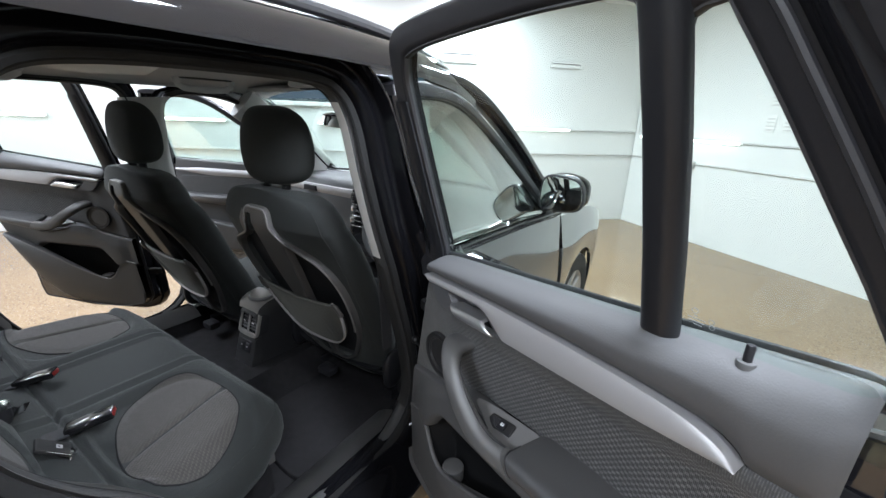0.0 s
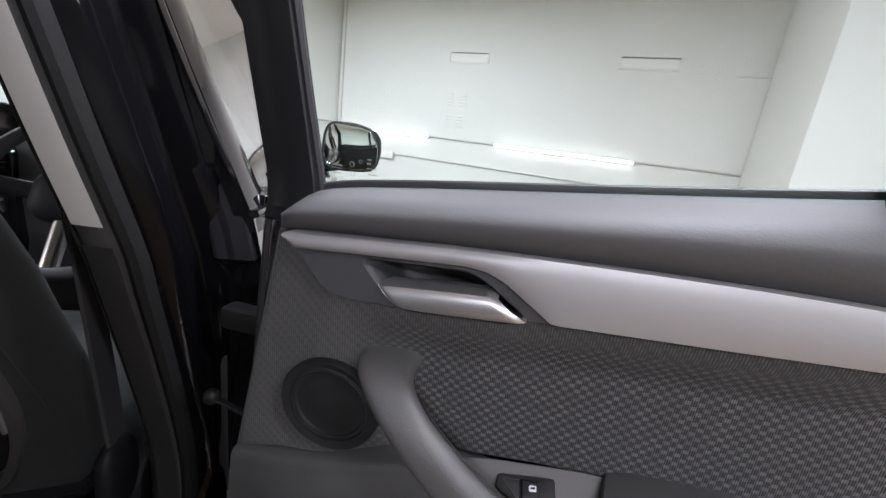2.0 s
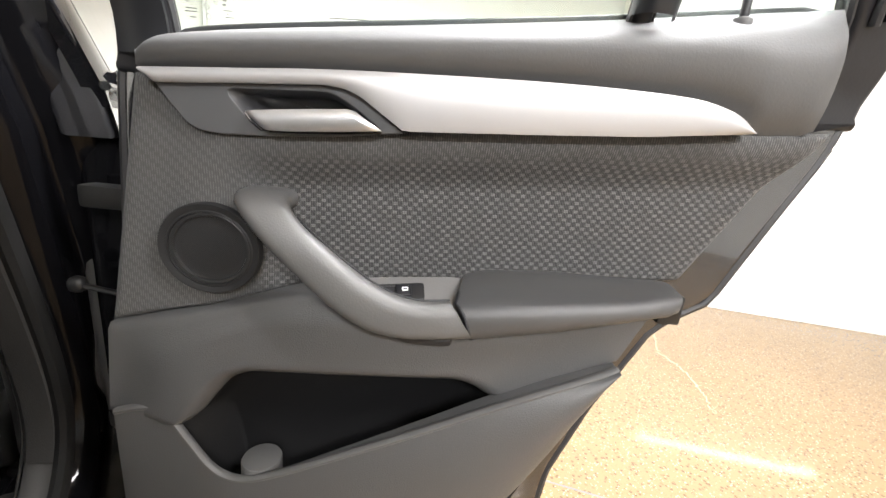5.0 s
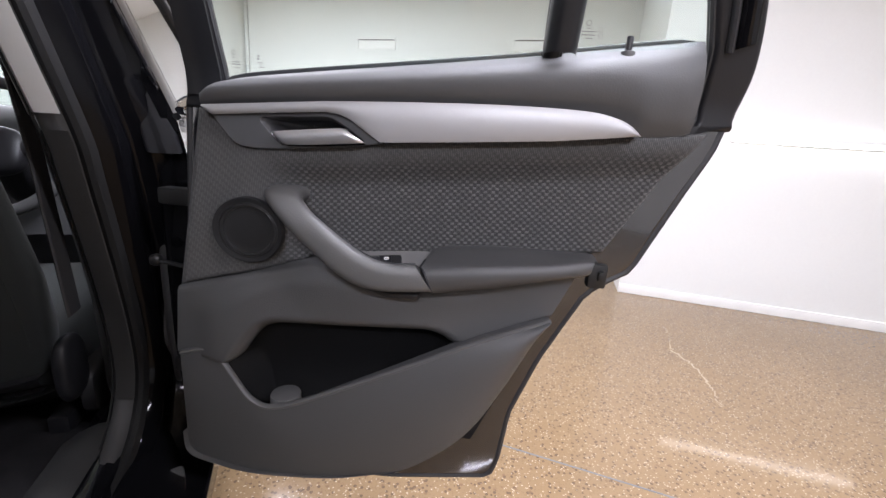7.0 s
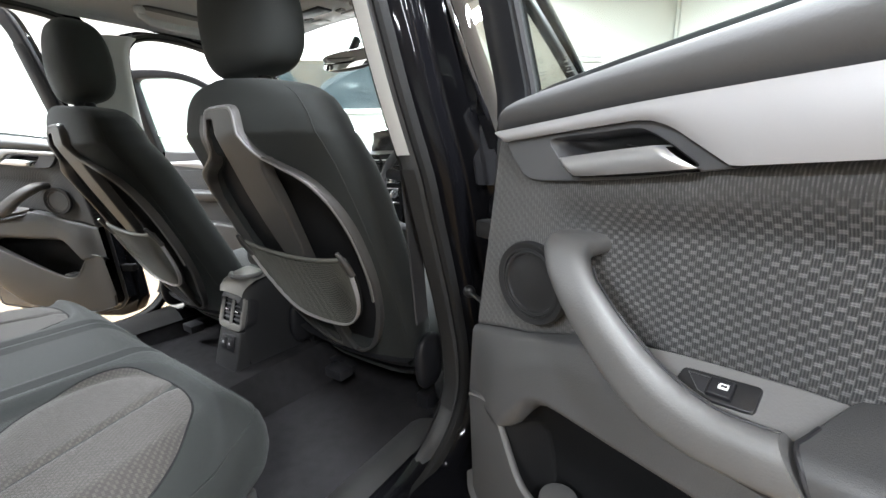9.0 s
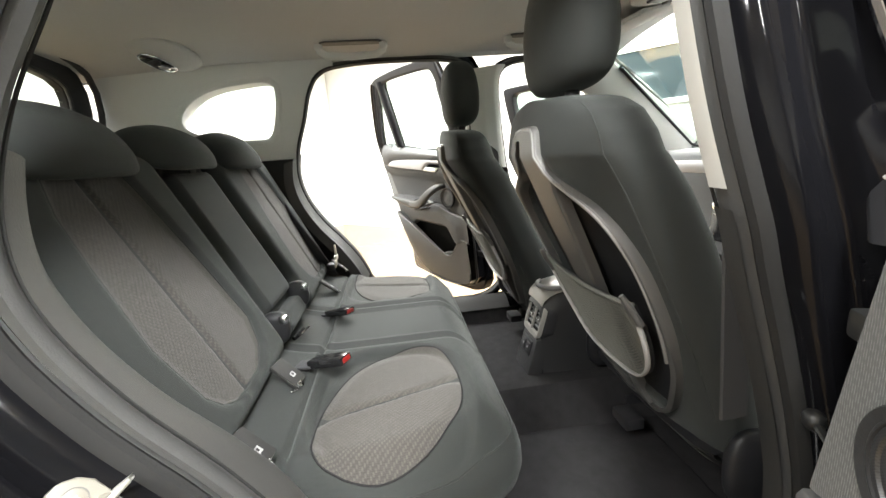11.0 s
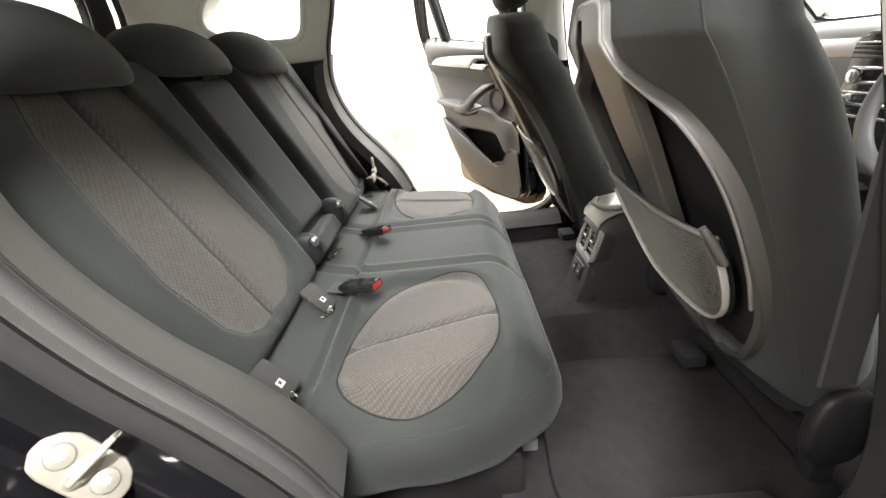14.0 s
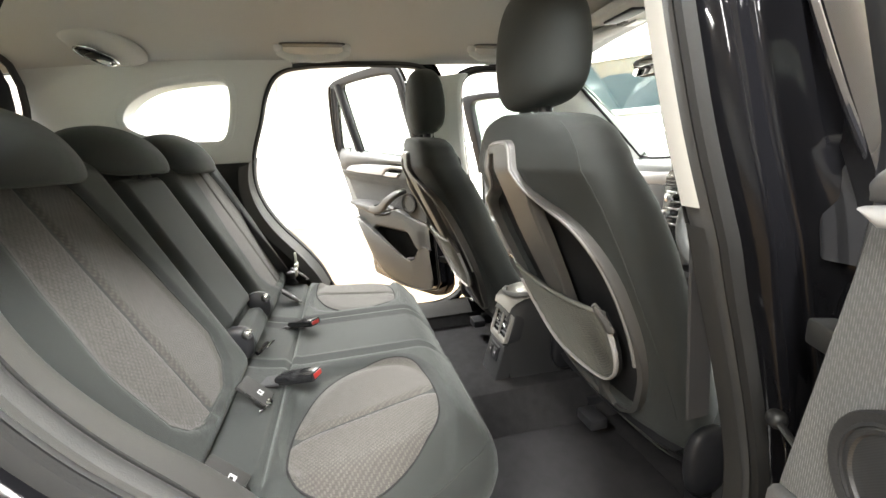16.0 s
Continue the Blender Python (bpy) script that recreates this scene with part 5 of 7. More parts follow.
    part("pocket_rim", sweep([f(p.x, p.y - 0.001, wallp(0, i / 89.0) - 0.004) for i, p in enumerate(rim_top)], 0.009, 0.012, up=(0, 1, 0), seg=10), grip_mat, d)
    part("bottle_cup", disc(f(0.10, 0.556, -0.024), (0, 0, 1), 0.027, 0.034, 0.004), grip_mat, d, "grey round cup liner")
    # lock pin, latch, glass marks
    pin = part("lock_pin", disc(f(0.607, 1.185, -0.018), (0, 0, 1), 0.0046, 0.030, 0.0018, 16), black_plastic, d)
    part("pin_collar", disc(f(0.607, 1.180, -0.018), (0, 0, 1), 0.0095, 0.0155, 0.002, 24), pad_mat, pin)
    lat = part("latch", block(f(0.624, 0.862, -0.05), (0.03, 0.04, 0.04), 0.004), hinge_black, d)
    part("latch_claw", block(f(0.628, 0.864, -0.029), (0.010, 0.010, 0.016), 0.003), hinge_black, lat)
    marks = [(0.002, 1.165, 0.0100, 1), (-0.000, 1.158, 0.0050, 0), (0.003, 1.152, 0.0170, 0), (0.002, 1.149, 0.0190, 0), (0.003, 1.144, 0.0100, 0), (0.020, 1.155, 0.0080, 1), (0.020, 1.146, 0.0080, 1), (0.030, 1.159, 0.0050, 1), (0.040, 1.162, 0.0060, 2), (0.039, 1.158, 0.0060, 2), (0.042, 1.153, 0.0140, 0), (0.041, 1.150, 0.0030, 0), (0.043, 1.147, 0.0150, 0), (0.546, 1.228, 0.0105, 1), (0.547, 1.222, 0.0060, 0), (0.548, 1.218, 0.0280, 0), (0.548, 1.214, 0.0260, 0), (0.550, 1.210, 0.0130, 0), (0.564, 1.221, 0.0090, 1), (0.565, 1.214, 0.0090, 1)]
    for u, z, w, kind in marks:
        u, z = (u + 0.026, z) if u < 0.1 else (u + 0.002, z)
        w *= 0.7
        if kind == 1:
            loop = [Vector((u + 0.5 * w * math.cos(a), z + 0.5 * w * math.sin(a))) for a in np.linspace(0, 2 * math.pi, 16, False)]
            gap = [[Vector((u + 0.42 * w * math.cos(a), z + 0.42 * w * math.sin(a))) for a in np.linspace(0, 2 * math.pi, 16, False)]]
        else:
            h = 0.0018 if kind == 2 else 0.0009
            loop, gap = rect(u - w / 2, u + w / 2, z - h / 2, z + h / 2), []
        part("glass_mark", plate(loop, gap, -0.0112, -0.0108, 0.0001, wf), print_grey, d)
    # hinges and check strap
    for z in (0.60, 0.93):
        part("hinge", block(f(-0.11, z, -0.075), (0.06, 0.03, 0.03), 0.006), hinge_black, d)
    strap = part("check_strap", sweep([f(-0.15, 0.815, -0.05), f(-0.08, 0.808, -0.045)], 0.009, 0.007, seg=8), hinge_black, d)
    part("strap_stop", pillow(f(-0.145, 0.815, -0.05), (0.022, 0.02, 0.022), 2.4, 14, 8), hinge_black, strap)
    return d


def grip_shape(left, right, depth, f):
    """The grip's skin between two edge lines; its section stands square to the path, which leaves the panel and then runs along it."""
    cen = [Vector((*((a + b) / 2), n)) for a, b, n in zip(left, right, depth)]
    rows = []
    last = len(cen) - 1
    for i, p in enumerate(cen):
        t = (cen[min(i + 1, last)] - cen[max(i - 1, 0)]).normalized()
        half = (right[i] - left[i]) / 2
        wide = Vector((half.x, half.y, 0))
        deep = t.cross(wide).normalized() * (0.0125 + 0.0045 * min(1.0, i / 40))
        row = []
        for k in range(28):
            a = 2 * math.pi * k / 28
            c, s = math.cos(a), math.sin(a)
            c = math.copysign(abs(c) ** 0.62, c)
            s = math.copysign(abs(s) ** 0.78, s)
            q = p + wide * c + deep * s
            row.append(f(q.x, q.y, q.z))
        rows.append(row)
    return grid(rows, True, False, True)


def perforated(name, base, hole, pitch):
    """Sheet with fine round holes on a slanting lattice in its own x and z."""
    mat = material(name, base, 0.42, bump=0)
    nt = mat.node_tree
    p = nt.nodes["Principled BSDF"]
    tc = nt.nodes.new("ShaderNodeTexCoord")
    sep = nt.nodes.new("ShaderNodeSeparateXYZ")
    nt.links.new(tc.outputs["Object"], sep.inputs[0])
    waves = []
    for axis in (0, 2):
        k = nt.nodes.new("ShaderNodeMath")
        k.operation = "MULTIPLY"
        k.inputs[1].default_value = 2 * math.pi / pitch
        nt.links.new(sep.outputs[axis], k.inputs[0])
        w = nt.nodes.new("ShaderNodeMath")
        w.operation = "SINE"
        nt.links.new(k.outputs[0], w.inputs[0])
        waves.append(w)
    both = nt.nodes.new("ShaderNodeMath")
    both.operation = "MULTIPLY"
    nt.links.new(waves[0].outputs[0], both.inputs[0])
    nt.links.new(waves[1].outputs[0], both.inputs[1])
    mr = nt.nodes.new("ShaderNodeMapRange")
    mr.inputs["From Min"].default_value = 0.1
    mr.inputs["From Max"].default_value = 0.5
    nt.links.new(both.outputs[0], mr.inputs["Value"])
    mix = nt.nodes.new("ShaderNodeMix")
    mix.data_type = "RGBA"
    mix.inputs["A"].default_value = (*base, 1)
    mix.inputs["B"].default_value = (*hole, 1)
    nt.links.new(mr.outputs["Result"], mix.inputs["Factor"])
    nt.links.new(mix.outputs["Result"], p.inputs["Base Color"])
    return mat


speaker_mesh = perforated("speaker_mesh", (0.020, 0.020, 0.0205), (0.003, 0.003, 0.0035), 0.0025)
speaker_black = material("matt_black_plastic", (0.014, 0.014, 0.0145), 0.6, spec=0.3, var=0.15, bump=0.2)

rear_door("hinged_door", pose(0.932, 0.038, 0, 0, 0, math.degrees(math.atan2(-0.400, 0.916))), -1, "open black rear door, grey woven inner panel, silver trim")
rear_door("hinged_door", pose(-0.949, 0.044, 0, 0, 0, math.degrees(math.atan2(-0.497, -0.868))), 1, "open black rear door on the far side, dark inner panel")


def front_door(m, side, label):
    """A front door in its own frame: x back from the hinge, z up; n = 0 is its inner face."""
    d = thing("hinged_door", m, label, "car door", "front doors")
    V = lambda pts: [Vector(p) for p in pts]
    f = lambda u, z, n: (u, side * n, z)
    o = lambda u, z, n: f(u, z, -(x_out(z) - 0.79) + n)
    belt = V([(-0.02, 1.00), (0.1, 1.012), (0.4, 1.035), (0.8, 1.055), (1.01, 1.062)])
    foot = V([(-0.03, 0.33), (0.2, 0.32), (0.6, 0.32), (0.98, 0.335)])
    part("outer_skin", strip(even(belt, 40), even(foot, 40), lambda v, u: -0.004 * math.sin(math.pi * v * 3) * (1 if 0.3 < v < 0.7 else 0.4), lambda u, z, n: o(u, z, -n), 40, 24, 0.03, True), body_paint, d, "gloss black outer door skin")
    part("belt_strip", sweep([o(p.x, p.y + 0.004, -0.002) for p in even(belt, 30)], 0.012, 0.014, up=(0, 1, 0), seg=8), gloss_black, d)
    outer = spline(V([(0.04, 1.0), (0.10, 1.06), (0.22, 1.175), (0.36, 1.30), (0.52, 1.42), (0.62, 1.475), (0.74, 1.505), (0.90, 1.512), (0.985, 1.505), (1.0, 1.46), (1.005, 1.25), (1.01, 1.0)]), 90)
    hole = even(spline(V([(0.13, 1.03), (0.20, 1.10), (0.30, 1.195), (0.42, 1.30), (0.55, 1.40), (0.64, 1.445), (0.74, 1.468), (0.88, 1.472)]), 60) + V([(0.925, 1.465), (0.935, 1.44), (0.95, 1.2), (0.955, 1.04)]), 80, True)
    part("window_frame", plate(even(outer, 110, True), [hole], -0.01, 0.028, 0.008, lambda u, z, n: o(u, z, 0.034 - n)), black_plastic, d, "satin black window frame", weighted=True)
    part("inner_frame", plate(even(outer, 110, True), [hole], 0.0, 0.03, 0.008, lambda u, z, n: o(u, z, 0.034 + n)), black_plastic, d)
    pane = part("pane", sheet([[o(p.x, p.y, 0.02) for p in [a.lerp(b, j / 7) for j in range(8)]] for a, b in zip(even(hole[:46], 24), even(hole[46:][::-1], 24))], (0, side * 0.004, 0)), side_glass, d)
    pane.visible_shadow = False
    # inner panel
    inner = V([(0.0, 0.46), (0.0, 0.95), (0.06, 1.02), (0.4, 1.055), (0.97, 1.085), (0.985, 1.0), (0.985, 0.62), (0.95, 0.44), (0.5, 0.42)])
    part("end_shell", plate(even(inner, 110, True), [], -0.075, -0.025, 0.012, f), paint, d, "gloss black door end", weighted=True)
    inner = [Vector((p.x * 0.955, p.y)) for p in inner]
    part("inner_panel", plate(even(inner, 110, True), [], -0.03, 0.0, 0.012, f), door_plastic, d, "charcoal inner door panel", weighted=True)
    st, sb = V([(0.05, 0.985), (0.4, 1.01), (0.75, 1.025), (0.93, 1.02)]), V([(0.05, 0.955), (0.4, 0.965), (0.7, 0.975), (0.92, 1.005)])
    part("silver_trim", strip(even(st, 40), even(sb, 40), lambda v, u: 0.008 + 0.008 * math.sin(math.pi * v), f, 40, 8, -0.004, True), silver, d, "satin silver trim strip")
    ins = V([(0.03, 0.94), (0.9, 0.975), (0.93, 0.86), (0.6, 0.79), (0.03, 0.77)])
    part("woven_insert", plate(even(ins, 80, True), [], -0.01, 0.005, 0.006, f), door_cloth, d)
    part("door_pull", block(f(0.22, 0.965, 0.02), (0.12, 0.015, 0.02), 0.005), satin, d)
    rows = []
    for u, zt, zb, n in ((0.25, 0.80, 0.76, 0.03), (0.35, 0.83, 0.77, 0.06), (0.6, 0.85, 0.78, 0.065), (0.85, 0.86, 0.80, 0.05), (0.93, 0.86, 0.83, 0.01)):
        rows.append([f(u, p.y, p.x) for p in spline([(0, zt), (n * 0.6, zt - 0.006), (n, zt - 0.025), (n * 0.7, zb), (0, zb - 0.01)], 12)])
    part("armrest", grid(rows, cap=True), arm_mat, d)
    pk = V([(0.05, 0.66), (0.2, 0.56), (0.9, 0.70), (0.93, 0.60), (0.85, 0.46), (0.4, 0.44), (0.05, 0.48)])
    part("pocket_wall", plate(even(pk, 70, True), [], 0.0, 0.05, 0.02, f), door_plastic, d, weighted=True)
    hd = part("outer_handle", sweep([o(u, 0.945 + 0.006 * math.sin((u - 0.72) * 18), -0.03 - (0.012 if 0.74 < u < 0.88 else 0)) for u in np.linspace(0.72, 0.90, 10)], 0.022, 0.03, seg=12), satin, d, "polished outer door handle")
    part("handle_cup", disc(o(0.81, 0.95, -0.006), (0, -side, 0), 0.055, 0.006, 0.002), gloss_black, hd)
    return d


def wing_mirror(s):
    base = Vector((s * 0.87, 1.00, 1.09))
    ob = thing("wing_mirror", Matrix.Translation(base), "black wing mirror with a large reflecting glass", "wing mirror", "wing mirrors")
    shape = lambda v: (v.x * (1 + 0.0 * v.z) + 0.0, v.y * (1.0 - 0.35 * max(0, v.x * s) / 0.12) - 0.0, v.z * (1 - 0.25 * max(0, v.x * s) / 0.12))
    part("housing", pillow((s * 0.072, 0.045, 0.045), (0.185, 0.15, 0.155), 3.2, fn=shape), paint, ob, "gloss black mirror housing")
    part("arm", sweep([(s * -0.03, 0.04, -0.025), (s * 0.02, 0.045, -0.02), (s * 0.06, 0.045, 0.0)], [0.1, 0.08, 0.07], [0.05, 0.04, 0.04]), gloss_black, ob)
    loop = smooth_loop([Vector(p) for p in ((-0.008, -0.015), (-0.012, 0.05), (0.0, 0.102), (0.035, 0.112), (0.11, 0.104), (0.142, 0.08), (0.152, 0.03), (0.138, -0.012), (0.09, -0.022), (0.03, -0.022))], 40)
    fn = lambda u, v, n: (s * u, -0.036 + 0.02 * u / 0.2 - n, v)
    part("bezel", plate([p for p in inset(ccw(loop), -0.008)], [], -0.03, 0.004, 0.004, fn), black_plastic, ob)
    part("mirror_glass", plate(loop, [], 0.003, 0.007, 0.001, fn), mirror_mat, ob, "silvered mirror glass")


front_door(pose(0.79, 1.19, 0, 0, 0, -90), -1, "closed black front door with green tinted glass")
front_door(pose(-0.84, 1.19, 0, 0, 0, math.degrees(math.atan2(-0.56, -0.83))), 1, "open black front door on the far side")
wing_mirror(1)


# ---- front seats ----
def rear_face(z):
    """How far back the seat's rear face lies at height z, from the head restraint's post."""
    return -0.088 + (1.14 - z) * 0.47 + (0.05 * max(0, z - 1.1) / 0.1 if z > 1.1 else 0)


def smooth01(q):
    q = min(1.0, max(0.0, q))
    return q * q * (3 - 2 * q)


def front_seat(x, y, label):
    st = thing("bucket_seat", pose(x, y, 0), label, "car seat", "front seats")
    V = lambda pts: [Vector(p) for p in pts]
    half = [(0.0, 1.158), (0.04, 1.156), (0.056, 1.143), (0.066, 1.10), (0.088, 1.068), (0.135, 1.045), (0.182, 1.022), (0.212, 0.985), (0.229, 0.93), (0.232, 0.86), (0.222, 0.77), (0.196, 0.68), (0.155, 0.60), (0.10, 0.54), (0.05, 0.515)]
    shell_half = lambda z: float(np.interp(z, [b for a, b in half[::-1]], [a for a, b in half[::-1]]))
    table = [(0.50, 0.19, 0.09), (0.515, 0.207, 0.125), (0.55, 0.220, 0.145), (0.62, 0.236, 0.155), (0.74, 0.254, 0.16), (0.86, 0.262, 0.155), (0.96, 0.264, 0.162), (1.04, 0.262, 0.158), (1.09, 0.254, 0.148), (1.13, 0.238, 0.138), (1.165, 0.212, 0.125), (1.186, 0.178, 0.11), (1.196, 0.138, 0.09), (1.202, 0.09, 0.06), (1.205, 0.03, 0.03)]
    zs = np.concatenate([np.linspace(0.50, 1.0, 40), np.linspace(1.012, 1.205, 34)])
    rows = []
    for z in zs:
        w = float(np.interp(z, [t[0] for t in table], [t[1] for t in table]))
        dp = float(np.interp(z, [t[0] for t in table], [t[2] for t in table]))
        yc = rear_face(z) + dp / 2
        row = []
        for k in range(96):
            a = 2 * math.pi * k / 96
            c, s_ = math.cos(a), math.sin(a)
            c = math.copysign(abs(c) ** 0.6, c)
            s_ = math.copysign(abs(s_) ** 0.75, s_)
            bol = 0.035 * max(0, abs(c) - 0.55) / 0.45 * (1 if s_ > 0 else 0)
            hollow = 0.036 * smooth01((shell_half(z) - 0.014 - abs(w * c)) / 0.022) * smooth01((z - 0.55) / 0.05) * smooth01((1.135 - z) / 0.03) if s_ < 0 else 0.0
            row.append((w * c, yc + (dp / 2 + bol) * s_ + hollow, z))
        rows.append(row)
    part("backrest", grid(rows, True, False, True), cloth, st, "black cloth backrest", sharp=60)
    for sx in (-1, 1):
        seam = []
        for z in np.linspace(0.60, 1.19, 40):
            w = float(np.interp(z, [t[0] for t in table], [t[1] for t in table]))
            dp = float(np.interp(z, [t[0] for t in table], [t[2] for t in table]))
            seam.append((sx * w * 0.93, rear_face(z) + dp * 0.5 * (1 - 0.585) + 0.001, z))
        part("seam", sweep(seam, 0.0025, seg=6), cloth, st)
    # rear shell
    lean = lambda u, z, n: (u, rear_face(z) - n - 0.012 * smooth01((0.72 - z) / 0.12) + 0.055 * max(0.0, (abs(u) - 0.16) / 0.09) ** 1.6 * 0.45, z)
    loop = smooth_loop(V(half + [(0.0, 0.51)] + [(-a, b) for a, b in half[1:][::-1]]), 120)
    # dark sheet behind the frame openings, coloured as the hollow's shade
    part("back_shell", plate(inset(ccw(loop), 0.008), [], -0.032, -0.022, 0.002, lean), cavity_shade, st, "near-black sheet standing for shade in the seat back hollow")
    wider = lambda pts, n: inset(ccw(smooth_loop(pts, n)), -0.015)
    hole_r = inset(ccw(smooth_loop(V([(0.092, 1.046), (0.151, 1.022), (0.193, 0.988), (0.217, 0.932), (0.221, 0.85), (0.212, 0.765), (0.188, 0.68), (0.150, 0.603), (0.097, 0.552), (0.03, 0.53), (0.036, 0.70), (0.056, 0.82), (0.078, 0.95)]), 70)), -0.004)
    hole_l = wider(V([(-0.038, 1.122), (-0.052, 1.122), (-0.066, 1.07), (-0.09, 1.034), (-0.148, 1.006), (-0.184, 0.972), (-0.202, 0.92), (-0.204, 0.85), (-0.198, 0.765), (-0.176, 0.685), (-0.14, 0.61), (-0.095, 0.56), (-0.03, 0.535), (-0.035, 0.70), (-0.045, 0.82), (-0.052, 0.95), (-0.042, 1.06)]), 70)
    # the frame stands proud above and sinks into the cloth below the net
    sinking = lambda u, z, n: lean(u, z, n - (0.013 - 0.013 * smooth01((z - 0.60) / 0.24)))
    part("shell_frame", plate(loop, [hole_r, hole_l], -0.012, 0.014, 0.007, sinking), shell_mat, st, "grey plastic frame on the seat back", weighted=True)
    # the rim's highlight is added as a thin pale bead, upper part only
    upper = [p for p in inset(ccw(loop), 0.006) if p.y > 0.72 and p.x > 0.0]
    for sx in (1, -1):
        part("frame_highlight", sweep([lean(sx * p.x, p.y, 0.0125) for p in sorted(upper, key=lambda p: p.y)], 0.007, 0.006, up=(0, 1, 0), seg=8), edge_highlight, st, "pale bead painted as the highlight on the frame's edge")
    # net pocket and its rim
    nt = V([(-0.19, 0.838), (-0.10, 0.826), (0.0, 0.822), (0.10, 0.826), (0.19, 0.838)])
    nb = V([(-0.19, 0.80), (-0.175, 0.735), (-0.143, 0.675), (-0.09, 0.636), (0.0, 0.625), (0.09, 0.636), (0.143, 0.675), (0.175, 0.735), (0.19, 0.80)])
    top, bot = even(spline(nt, 40), 41), even(spline(nb, 60), 41)
    sag = lambda v, u: 0.015 + 0.009 * math.sin(math.pi * u) * math.sin(math.pi * min(1, 0.25 + 0.75 * v)) + 0.0
    net = part("net_pocket", strip(top, bot, lambda v, u: sag(v, u) - 0.008, lean, 41, 10, 0.006, True), shell_dark, st, "elastic net map pocket")
    cords = []
    for v in np.linspace(0.0, 1.0, 32):
        cords.append(sweep([lean(*(top[i].lerp(bot[i], v)), sag(v, i / 40) + 0.0012 * (1 if i % 2 else -1)) for i in range(41)], 0.0036, seg=5))
    for i in range(0, 41):
        cords.append(sweep([lean(*(top[i].lerp(bot[i], v)), sag(v, i / 40)) for v in np.linspace(0, 1, 9)], 0.0016, seg=4))
    part("netting", join(*cords), net_mat, net, "grey stretch netting")
    part("net_hem", sweep([lean(p.x, p.y, sag(0, i / 40)) for i, p in enumerate(top)], 0.010, seg=8), net_mat, net)
    part("net_rim", sweep([lean(p.x, p.y, 0.020) for p in bot], 0.006, 0.011, up=(0, 1, 0), seg=10), rim_mat, net, "pale rim of the net pocket")
    for sx in (1, -1):
        part("net_hook", sweep([lean(sx * 0.19, 0.80, 0.018), lean(sx * 0.193, 0.835, 0.024), lean(sx * 0.188, 0.857, 0.026)], [0.02, 0.018, 0.010], [0.014, 0.014, 0.01]), shell_mat, net)
    # lower skirt of the backrest
    part("back_skirt", strip(even(V([(-0.22, 0.53), (0.0, 0.50), (0.22, 0.53)]), 24), even(V([(-0.20, 0.475), (0.0, 0.46), (0.20, 0.475)]), 24), lambda v, u: 0.004 + 0.01 * math.sin(math.pi * v) - 0.05 * v, lean, 24, 8, -0.02, True), recess_mat, st)
    # head restraint
    tilt = lambda v: (v.x * (1.0 - 0.22 * max(0.0, (v.z + 0.0) / 0.11) ** 1.6), v.y * (1.0 - 0.15 * max(0, v.z) / 0.11) + 0.12 * v.z * -0.15 + 0.025 * (v.x / 0.16) ** 2, v.z)
    hr = part("head_restraint", pillow((0, 0.0, 1.325), (0.262, 0.115, 0.222), 3.4, 40, 26, tilt), cloth, st, "rounded black cloth head restraint", sharp=80)
    for sx in (-1, 1):
        part("post", sweep([(sx * 0.045, 0.002, 1.17), (sx * 0.045, 0.0, 1.26)], 0.013, seg=12), chrome, hr, "chrome post")
        part("post_sleeve", disc((sx * 0.045, 0.002, 1.196), (0, 0, 1), 0.014, 0.02, 0.004, 20), black_plastic, hr)
    # seat cushion, side cover, recliner, belt
    part("seat_cushion", pillow((0, 0.475, 0.53), (0.53, 0.47, 0.22), 4.0, 40, 16, lambda v: (v.x, v.y, v.z + 0.05 * (v.y / 0.28) * 0.4 + 0.02 * abs(v.x / 0.25) ** 3)), cloth, st)
    for sx in (-1, 1):
        part("side_cover", pillow((sx * 0.265, 0.46, 0.44), (0.05, 0.40, 0.14), 4.0, 24, 12), shell_dark, st)
        part("recliner_cover", pillow((sx * 0.258, 0.235, 0.53), (0.04, 0.10, 0.15), 2.6, 24, 14), black_plastic, st)
        part("slide_rail", block((sx * 0.2, 0.50, 0.36), (0.04, 0.46, 0.05), 0.006), black_plastic, st)
    # black filler added for the dark void beneath the seat
    part("under_seat_shade", pillow((0, 0.46, 0.42), (0.42, 0.26, 0.10), 4, 24, 10), recess_mat, st)
    part("seat_connector", block((-0.06, 0.20, 0.415), (0.07, 0.05, 0.03), 0.006), black_plastic, st)
    return st


front_seat(0.335, 0.077, "black cloth front seat with grey back frame and net")
front_seat(-0.40, -0.002, "black cloth front seat beside the far open door")


# ---- rear bench ----
bench = thing("rear_bench", pose(-0.01, 0, 0), "dark cloth rear bench with grey inserts, three low head restraints", "car seat")


def cushion_front(x):
    """Where the bench cushion's front edge runs; it curves far back at both ends."""
    return -0.090 - 0.25 * max(0.0, (abs(x) - 0.425) / 0.15) ** 2.8


def front_normal(x):
    """The way out over the front edge, in plan."""
    d = (cushion_front(x + 0.001) - cushion_front(x - 0.001)) / 0.002
    return Vector((-d, 1.0)).normalized()


